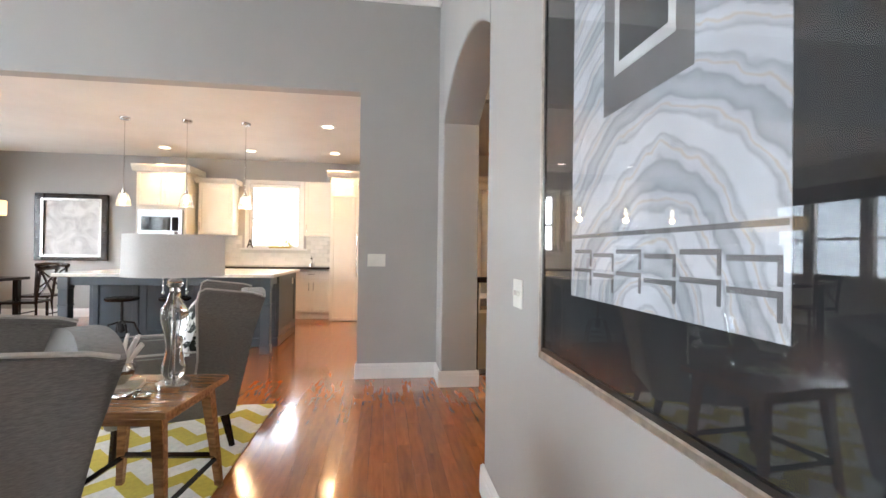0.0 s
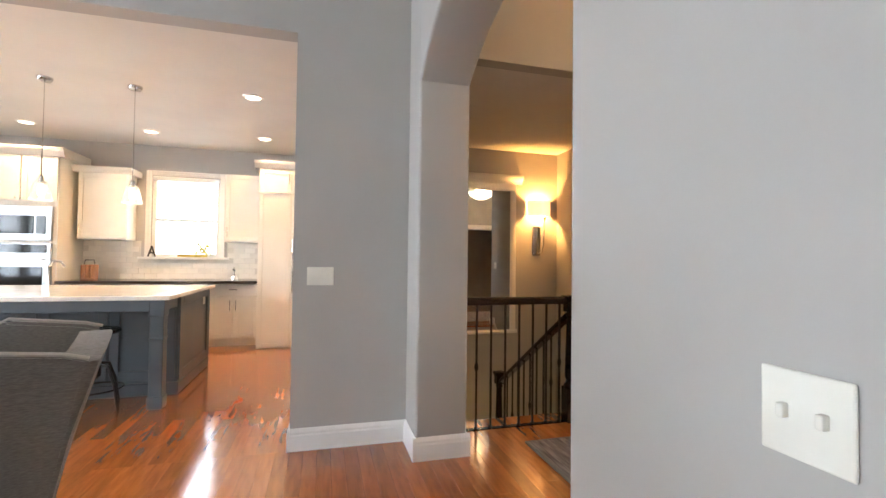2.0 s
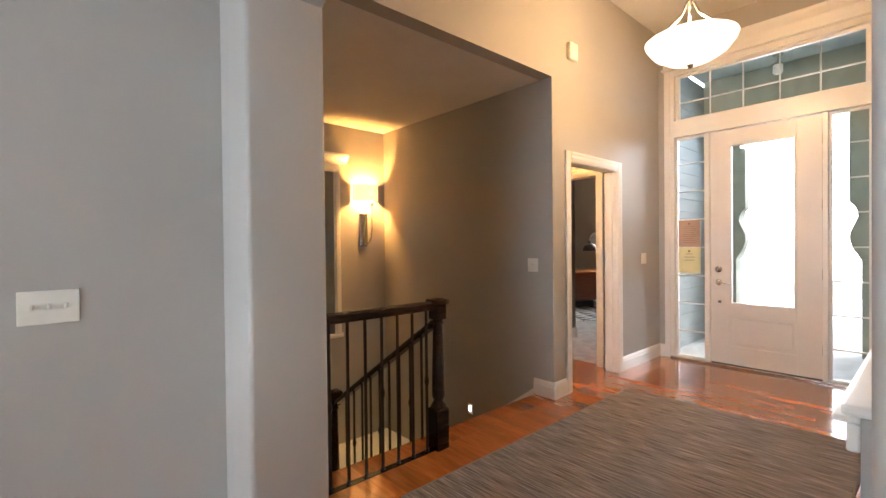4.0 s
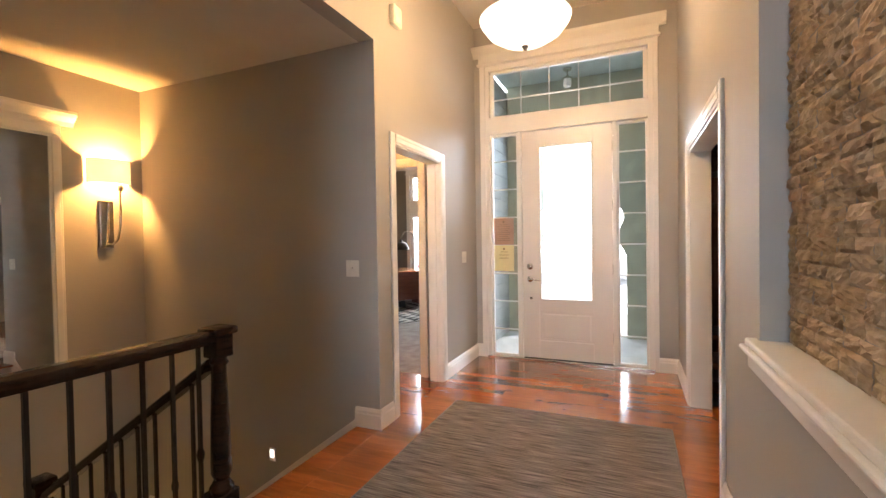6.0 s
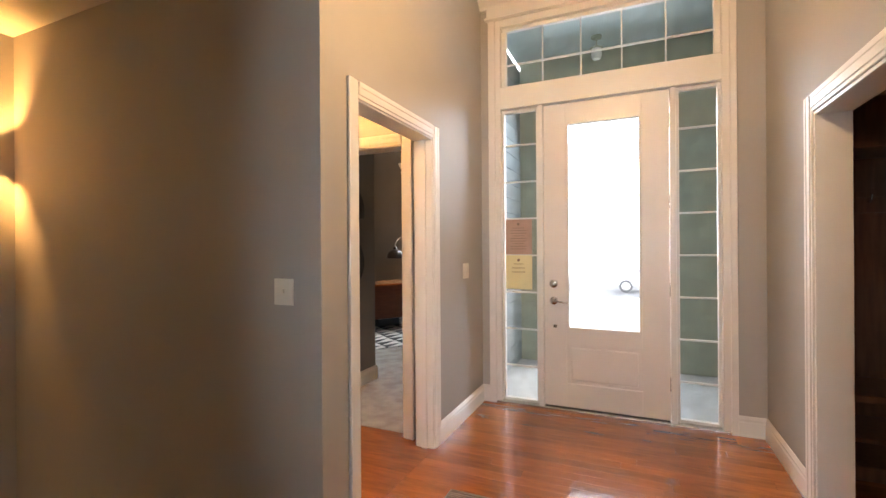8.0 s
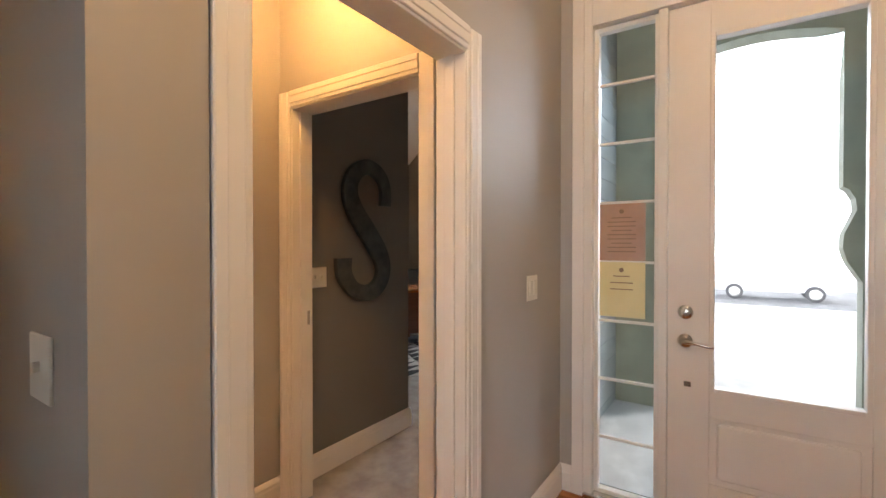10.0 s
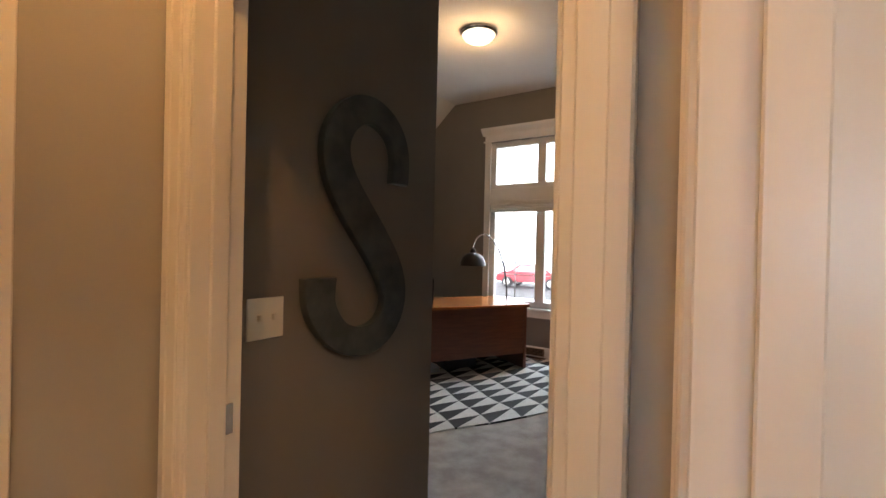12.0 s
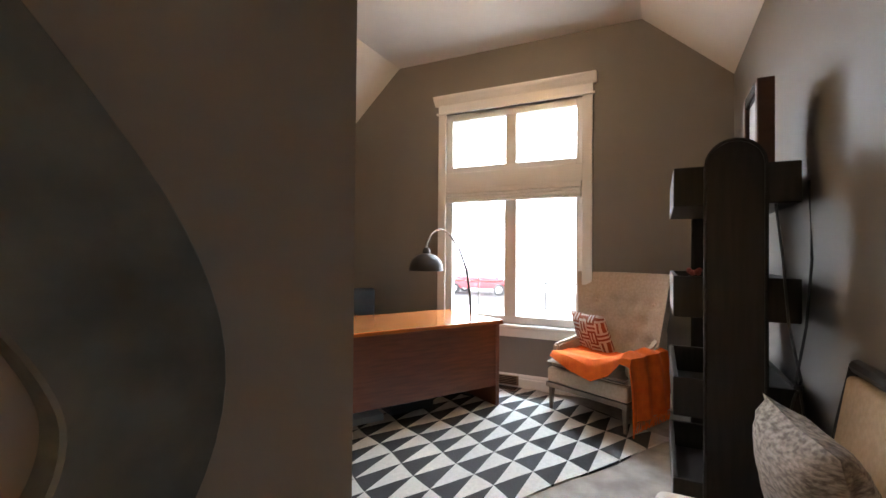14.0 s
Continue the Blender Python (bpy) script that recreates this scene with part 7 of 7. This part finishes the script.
to = thing("toilet", "white porcelain toilet with a closed seat", "toilet", pose(4.66, 7.06, 0, 0, 0, 0))


def oval(w0, w1, z0, z1, cx0, cx1, n=28, asp=1.35):
    bm = bmesh.new()
    rings = []
    for k in range(7):
        u = k / 6
        w, cx, z = w0 + (w1 - w0) * u ** 0.8, cx0 + (cx1 - cx0) * u, z0 + (z1 - z0) * u
        rings.append([bm.verts.new((cx + w * asp * math.cos(2 * math.pi * j / n), w * math.sin(2 * math.pi * j / n), z)) for j in range(n)])
    for a, b in zip(rings, rings[1:]):
        for j in range(n):
            bm.faces.new((a[j], a[(j + 1) % n], b[(j + 1) % n], b[j]))
    bm.faces.new(rings[0][::-1])
    bm.faces.new(rings[-1])
    return bm


part("foot", oval(0.10, 0.11, 0.001, 0.22, -0.03, -0.03, asp=1.5), PORCELAIN, to, smooth=True)
part("bowl", oval(0.11, 0.18, 0.20, 0.39, -0.05, -0.12), PORCELAIN, to, smooth=True)
part("seat", oval(0.185, 0.185, 0.39, 0.41, -0.12, -0.12), PORCELAIN, to, smooth=True)
part("lid", oval(0.188, 0.182, 0.412, 0.432, -0.12, -0.12), PORCELAIN, to, smooth=True)
part("tank", box(0.13, 0.345, -0.20, 0.20, 0.36, 0.74, 0.025, 3), PORCELAIN, to, smooth=True)
part("tank_lid", box(0.12, 0.35, -0.21, 0.21, 0.742, 0.775, 0.01), PORCELAIN, to)
part("hinge_block", box(0.02, 0.14, -0.1, 0.1, 0.2, 0.40, 0.02), PORCELAIN, to)
va = thing("bath_vanity", "cream painted vanity cabinet with bar pulls", "vanity")
VX = 4.47
part("body", box(VX + 0.02, 5.015, 5.765, 6.62, 0.10, 0.86, 0.003, 1), CABINET, va)
part("plinth", box(VX + 0.06, 5.015, 5.77, 6.61, 0.0, 0.10), CABINET, va)
for y0, y1, z0, z1, nm in ((5.78, 6.19, 0.13, 0.62, "door"), (6.20, 6.60, 0.13, 0.62, "door"), (5.78, 6.19, 0.64, 0.84, "drawer"), (6.20, 6.60, 0.64, 0.84, "drawer")):
    bm = box(VX + 0.008, VX + 0.02, y0, y1, z0, z1)
    for q in ((y0, y0 + 0.05, z0, z1), (y1 - 0.05, y1, z0, z1), (y0 + 0.05, y1 - 0.05, z0, z0 + 0.05), (y0 + 0.05, y1 - 0.05, z1 - 0.05, z1)):
        add_box(bm, VX, VX + 0.012, q[0], q[1], q[2], q[3], 0.003, 1)
    d = part(nm, bm, CABINET, va)
    yh = y1 - 0.03 if y0 < 6 else y0 + 0.03
    if nm == "door":
        part("handle", rod((VX - 0.03, yh, 0.40), (VX - 0.03, yh, 0.56), 0.006, 8), CHROME, d)
    else:
        part("handle", rod((VX - 0.03, (y0 + y1) / 2 - 0.06, 0.74), (VX - 0.03, (y0 + y1) / 2 + 0.06, 0.74), 0.006, 8), CHROME, d)
part("foot", box(VX + 0.02, VX + 0.08, 6.55, 6.62, 0.0, 0.10, 0.01), CABINET, va)
vt = part("countertop", box(VX - 0.02, 5.015, 5.765, 6.65, 0.862, 0.895, 0.006), MARBLE, va, "pale stone top")
part("tap", sweep([(4.92, 6.2, 0.895), (4.92, 6.2, 1.02), (4.86, 6.2, 1.05), (4.80, 6.2, 1.0)], 0.012, 10), CHROME, vt, smooth=True)
tw = thing("hand_towel", "white hand towel hanging by the vanity", "towel")
part("cloth", box(4.965, 5.002, 7.20, 7.42, 1.08, 1.52, 0.012, 2), mat("white_terry", (0.75, 0.72, 0.66), rough=0.95, bump=0.8, bump_scale=200), tw)
part("bar", rod((4.985, 7.17, 1.51), (4.985, 7.45, 1.51), 0.008), CHROME, tw)
copy_thing(_c0, pose(4.33, 7.45, ZH))
d = lamp("bath_downlight", "SPOT", pose(4.33, 7.45, ZH - 0.015), 165, (1.0, 0.66, 0.30), 0.06)
d.data.spot_size, d.data.spot_blend = radians(160), 0.9
# fill lamp and unseen globe, added to brighten the walls and wallpaper
d = lamp("bath_vanity_light", "POINT", pose(4.7, 6.2, 2.1), 175, (1.0, 0.66, 0.30), 0.12)
vl = thing("vanity_light", "unseen glowing globe added above the vanity", "wall light")
part("globe", lathe([(0.0, 2.0), (0.05, 2.02), (0.06, 2.08), (0.04, 2.14), (0.0, 2.15)], 20), BOWL_LIT, vl, smooth=True, m=_t((4.92, 6.2, 0))).visible_shadow = False
part("plate", box(4.99, 5.018, 6.1, 6.3, 2.02, 2.12, 0.005), CHROME, vl)
part("arm", rod((4.99, 6.2, 2.07), (4.94, 6.2, 2.07), 0.01), CHROME, vl)
hl = thing("hall_ceiling_light", "small flush dome light on the hall ceiling", "ceiling light", pose(4.27, 5.10, ZH))
part("ring", lathe([(0.13, 0), (0.13, -0.02), (0.115, -0.03), (0.11, 0)], 30), CHROME, hl, smooth=True)
part("dome", lathe([(0.115, -0.02), (0.10, -0.05), (0.06, -0.075), (0.0, -0.085)], 30), BOWL_LIT, hl, smooth=True).visible_shadow = False
lamp("hall_light", "POINT", pose(4.27, 5.10, ZH - 0.12), 38, (1.0, 0.48, 0.15), 0.03)

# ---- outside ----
# added emissive sheets far off give blown-out views, reflections and extra daylight
GLOW = mat("glowing_overcast_backdrop", (0.93, 0.96, 1.0), rough=1.0, emit=4.0)
tagged(part("backdrop_front", box(80, 80.2, -110, 120, -3, 70), mat("glowing_front_backdrop", (0.93, 0.96, 1.0), rough=1.0, emit=5.5)), kind="structure")
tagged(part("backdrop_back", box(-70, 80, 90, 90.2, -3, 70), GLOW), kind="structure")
tagged(part("backdrop_side", box(-70.2, -70, -110, 90, -3, 70), mat("glowing_side_backdrop", (0.93, 0.96, 1.0), rough=1.0, emit=8.0)), kind="structure")
tagged(part("ground", box(-160, 200, -200, 200, -1.2, -1.0), LAWN), kind="structure")
slab("pavement_porch", XF + 0.2, 9.6, -1.0, 4.58, -1.0, -0.10, CONCRETE)
slab("road", 24, 32, -90, 90, -0.999, -0.98, mat("grey_asphalt", (0.20, 0.2, 0.21), (0.28, 0.28, 0.29), rough=0.9, scale=3, coords="World"))
PORCHPAINT = mat("pale_grey_green_porch_paint", (0.50, 0.57, 0.55), (0.55, 0.61, 0.59), rough=0.7, scale=3, coords="World")
OLIVE = mat("olive_porch_paint", (0.34, 0.36, 0.28), (0.39, 0.41, 0.32), rough=0.7, scale=3, coords="World")
slab("ceiling_porch", XF + 0.2, 7.9, 2.2, 4.58, 3.65, 3.75, PORCHPAINT)
# porch front: an opening whose sides swell and draw back half way up, under a slightly arched head
_og = [(0.0, -0.2), (0.0, 1.07), (0.035, 1.13), (0.085, 1.22), (0.112, 1.32), (0.105, 1.42), (0.065, 1.52), (0.035, 1.60), (0.045, 1.68), (0.075, 1.74), (0.112, 1.77), (0.112, 2.92)]
_head = [(2.982 + 1.066 * k / 10, 2.92 + 0.09 * (1 - (k / 5 - 1) ** 2)) for k in range(1, 10)]
_edge = [(2.87 + u, v) for u, v in _og] + _head + [(4.16 - u, v) for u, v in _og[::-1]]
_bm = prism([(2.2, 3.65), (2.2, -0.2)] + _edge + [(4.56, -0.2), (4.56, 3.65)], 0.2, m=Matrix(((0, 1, 0, 7.5), (1, 0, 0, 0), (0, 0, 1, 0), (0, 0, 0, 1))))
bmesh.ops.recalc_face_normals(_bm, faces=_bm.faces)
tagged(part("wall_porch_front", _bm, OLIVE), kind="structure")
wall("wall_porch_far", "y", 2.20, 2.32, XF + 0.2, 7.498, -0.2, 3.65, neg=SIDING)
for k in range(20):
    tagged(part("siding_board", box(XF + 0.2, 7.498, 2.32, 2.335, -0.04 + k * 0.175, 0.132 + k * 0.175, 0.003, 1), SIDING), kind="structure")
for k in range(21):
    tagged(part("siding_board", box(XF + 0.2, XOW + 0.2, YOR - 0.135, YOR - 0.12, -0.2 + k * 0.175, -0.028 + k * 0.175, 0.003, 1), SIDING), kind="structure")

pl = thing("porch_lantern", "small olive metal lantern hanging from the porch ceiling", "lantern", pose(7.1, 3.6, 3.65))
part("canopy", lathe([(0.0, 0.0), (0.06, 0.0), (0.055, -0.02), (0.0, -0.025)], 20), OLIVE, pl, smooth=True)
part("stem", rod((0, 0, -0.02), (0, 0, -0.10), 0.008), OLIVE, pl)
part("cap", lathe([(0.0, -0.09), (0.07, -0.13), (0.07, -0.14), (0.0, -0.14)], 20), OLIVE, pl)
part("glass_body", lathe([(0.05, -0.14), (0.055, -0.22), (0.04, -0.25), (0.0, -0.25)], 20), WHITE, pl, smooth=True)
REDCAR = mat("red_car_paint", (0.55, 0.08, 0.10), (0.6, 0.09, 0.11), rough=0.2, coat=1.0)


def car(m, paint, label, glass=BLACKGLASS):
    c = thing("parked_car", label, "car", m)
    prof = [(-2.1, 0.35), (-2.15, 0.65), (-1.95, 0.85), (-1.35, 0.92), (-0.75, 1.38), (0.55, 1.42), (1.2, 0.98), (1.95, 0.85), (2.15, 0.6), (2.12, 0.35)]
    part("body", prism(prof, 1.7, m=_t((0, -0.85, 0)), bevel=0.06), paint, c, smooth=True)
    part("window_band", prism([(-1.15, 0.95), (-0.68, 1.32), (0.5, 1.36), (1.02, 0.97)], 1.72, m=_t((0, -0.86, 0))), glass, c)
    for x in (-1.35, 1.35):
        for y in (-0.86, 0.86):
            # tyres are greyed in their colour to stand in for outdoor glare
            w = part("wheel", cyl(0.32, 0.32, -0.11, 0.11, 24, m=_t((x, y, 0.32)) @ pose(0, 0, 0, 90, 0, 0)), mat("glare_greyed_tyre_rubber", (0.10, 0.10, 0.105), rough=0.9), c)
            part("rim", cyl(0.21, 0.21, -0.12, 0.12, 20, m=_t((x, y, 0.32)) @ pose(0, 0, 0, 90, 0, 0)), CHROME, w)
    return c


# both cars' windows carry the bright sky as a pale opaque colour
car(pose(29.5, 14.6, -0.98, 0, 0, 92), REDCAR, "red car parked on the far side of the street", mat("sky_glare_coloured_glass", (0.5, 0.52, 0.55), rough=0.15, coat=1.0))
# silver car; its paint is whitened to imitate overexposure
car(pose(27.0, 2.4, -0.98, 0, 0, 90), mat("glare_whitened_car_paint", (0.8, 0.8, 0.82), rough=0.2, coat=1.0), "silver car parked on the street, whitened for glare", mat("sky_glare_coloured_glass", (0.5, 0.52, 0.55), rough=0.15, coat=1.0))
HOUSEW = mat("pale_house_siding", (0.55, 0.56, 0.58), (0.62, 0.63, 0.65), rough=0.8, scale=2, coords="World")


def house(m, label):
    h = thing("house", label, "house", m, group="houses across the way")
    part("wall", box(-5, 5, -4, 4, -1.1, 5.6), HOUSEW, h)
    part("roof", prism([(-5.5, 5.6), (0, 8.4), (5.5, 5.6)], 9.0, m=_t((0, -4.5, 0))), mat("grey_roof_shingle", (0.2, 0.2, 0.22), rough=0.9, scale=4), h)
    for x in (-3.2, -1.1, 1.1, 3.2):
        for z in (0.8, 3.4):
            for y in (-4.02, 4.0):
                w = part("window", box(x - 0.5, x + 0.5, y, y + 0.02, z, z + 1.4), BLACKGLASS, h)
                part("frame", box(x - 0.58, x + 0.58, y + 0.004, y + 0.016, z - 0.08, z + 1.48), WHITE, w)
    return h


_h0 = house(pose(-40, 22, 0, 0, 0, -90), "pale two-storey house beyond the dining windows")
for x, y, r in ((-42, 4, -90), (-44, 40, -90)):
    copy_thing(_h0, pose(x, y, 0, 0, 0, r))

# ---- small pieces: floor boards, ledger stone, wall tile ----
BOARD_W = 0.083
_boards = {}


def board_mesh(length):
    key = round(length, 2)
    if key not in _boards:
        w, l, c = BOARD_W / 2 - 0.0002, key / 2 - 0.0003, 0.0006
        bm = bmesh.new()
        lo = [bm.verts.new((sx * w, sy * l, -0.018)) for sx, sy in ((-1, -1), (1, -1), (1, 1), (-1, 1))]
        mi = [bm.verts.new((sx * w, sy * l, -c)) for sx, sy in ((-1, -1), (1, -1), (1, 1), (-1, 1))]
        hi = [bm.verts.new((sx * (w - c), sy * (l - c), 0)) for sx, sy in ((-1, -1), (1, -1), (1, 1), (-1, 1))]
        for a, b in ((lo, mi), (mi, hi)):
            for j in range(4):
                bm.faces.new((a[j], a[(j + 1) % 4], b[(j + 1) % 4], b[j]))
        bm.faces.new(hi)
        _boards[key] = mesh_of("floor_board", bm, FLOORWOOD)
    return _boards[key]


floor = tagged(new("floor"), kind="structure")
rest = bmesh.new()
rnd = random.Random(11)
LENS = (0.7, 0.95, 1.2, 1.45, 1.7)
count = 0
AREAS = [(XA, XF + 0.01, YR - 0.14, YL, True), (-0.46, XA, 0.3, YW, True), (-0.93, XA - 0.01, YW, KB, False), (-0.46, XA, -4.3, 0.3, False), (WL, -0.46, -4.3, YW, False),
         (WL, -0.93, YW, KB, False), (XA, XS, YL, 4.62, False), (XS + 0.12, XO + 0.06, YL, 5.66, False), (3.02, XF, 0.67, YR - 0.14, False)]
for x0, x1, y0, y1, near in AREAS:
    n = max(1, round((x1 - x0) / BOARD_W))
    w = (x1 - x0) / n
    for i in range(n):
        y = y0
        first = True
        while y < y1 - 0.01:
            l = rnd.choice(LENS)
            if first:
                l *= rnd.uniform(0.3, 1)
                first = False
            l = min(l, y1 - y)
            if y1 - (y + l) < 0.25:
                l = y1 - y
            if near and count < 300:
                ob = new("floor_board", board_mesh(l))
                ob.parent = floor
                ob.matrix_basis = Matrix.Translation((x0 + (i + 0.5) * w, y + l / 2, 0)) @ Matrix.Diagonal((w / BOARD_W, l / round(l, 2), 1, 1))
                count += 1
            else:
                cx, cy, hw, hl = x0 + (i + 0.5) * w, y + l / 2, w / 2 - 0.0004, l / 2 - 0.0005
                vs = [rest.verts.new((cx + sx * hw, cy + sy * hl, z)) for z in (-0.018, 0.0) for sx, sy in ((-1, -1), (1, -1), (1, 1), (-1, 1))]
                rest.faces.new(vs[4:])
                for j in range(4):
                    rest.faces.new((vs[j], vs[(j + 1) % 4], vs[4 + (j + 1) % 4], vs[4 + j]))
            y += l
# boards that stay joined vary by island
FLOORREST = FLOORWOOD.copy()
FLOORREST.name = "cherry_floor_boards_joined"
_nt = FLOORREST.node_tree
_gi = _nt.nodes.new("ShaderNodeNewGeometry")
for nd in list(_nt.nodes):
    if nd.type == "OBJECT_INFO":
        for lk2 in list(nd.outputs["Random"].links):
            _nt.links.new(_gi.outputs["Random Per Island"], lk2.to_socket)
tagged(part("floor_boards_joined", rest, FLOORREST, floor), kind="stuff")

# split-face stone in the niche
STONE = mat("split_travertine", (0.54, 0.41, 0.28), (0.72, 0.58, 0.42), rough=0.9, scale=22, bump=0.6, bump_scale=70, spread=0.10, detail=8)
stone = tagged(new("niche_stone_lining"), kind="structure")
_sm = []
rnd = random.Random(21)
for v in range(12):
    l = 0.045 + 0.013 * v
    bm = bmesh.new()
    nx, nz = 7, 4
    g = [[bm.verts.new(((i / nx - 0.5) * l + (rnd.uniform(-0.002, 0.002) if 0 < i < nx else 0), (0.006 + rnd.uniform(0, 0.012)) if 0 < i < nx and 0 < j < nz else rnd.uniform(0.003, 0.009),
                        (j / nz - 0.5) * 0.040)) for i in range(nx + 1)] for j in range(nz + 1)]
    for j in range(nz):
        for i in range(nx):
            bm.faces.new((g[j][i], g[j + 1][i], g[j + 1][i + 1], g[j][i + 1]))
    bmesh.ops.solidify(bm, geom=bm.faces[:], thickness=0.008)
    bmesh.ops.recalc_face_normals(bm, faces=bm.faces)
    _sm.append((l, mesh_of("stone", bm, STONE)))
z, cnt = 0.968, 0
srest = bmesh.new()
while z < 2.74:
    x = NICHE_0
    while x < NICHE_X - 0.01:
        l, me = _sm[rnd.randrange(12)]
        if x + l > NICHE_X - 0.003:
            l2 = NICHE_X - 0.003 - x
            if l2 < 0.03:
                break
        else:
            l2 = l
        m = Matrix.Translation((x + l2 / 2, YR - 0.096 + rnd.uniform(0, 0.007), z)) @ Matrix.Diagonal((l2 / l * 0.995, 1, rnd.choice((1, -1)) * 0.995, 1))
        if x > 1.75 and z < 2.45 and cnt < 300:
            ob = new("stone", me)
            ob.parent = stone
            ob.matrix_basis = m
            cnt += 1
        else:
            k = len(srest.verts)
            srest.from_mesh(me)
            srest.verts.ensure_lookup_table()
            for vv in srest.verts[k:]:
                vv.co = m @ vv.co
        x += l2
    z += 0.040
tagged(part("stones_joined", srest, STONE, stone), kind="stuff")

# backsplash tiles over the kitchen counter
splash = tagged(new("backsplash"), kind="structure")
part("grout_bed", box(-2.86, -0.53, KB - 0.004, KB - 0.0005, 0.908, 1.215), mat("cream_grout", (0.66, 0.63, 0.57), rough=0.9), splash)
part("grout_bed", box(-2.86, -2.17, KB - 0.004, KB - 0.0005, 1.215, 1.44), MATS["cream_grout"], splash)
part("grout_bed", box(-1.06, -0.53, KB - 0.004, KB - 0.0005, 1.215, 1.44), MATS["cream_grout"], splash)
_tm = mesh_of("tile", box(-0.0745, 0.0745, -0.008, 0, -0.0365, 0.0365, 0.002, 1), TILE)
for j in range(7):
    zc = 0.908 + 0.038 + j * 0.0755
    k = 0
    while True:
        xc = -2.80 + 0.076 * (j % 2) + k * 0.152
        if xc > -0.60:
            break
        k += 1
        if zc > 1.15 and -2.20 < xc < -1.05:
            continue
        ob = new("tile", _tm)
        ob.parent = splash
        ob.matrix_basis = Matrix.Translation((xc, KB - 0.001, zc))
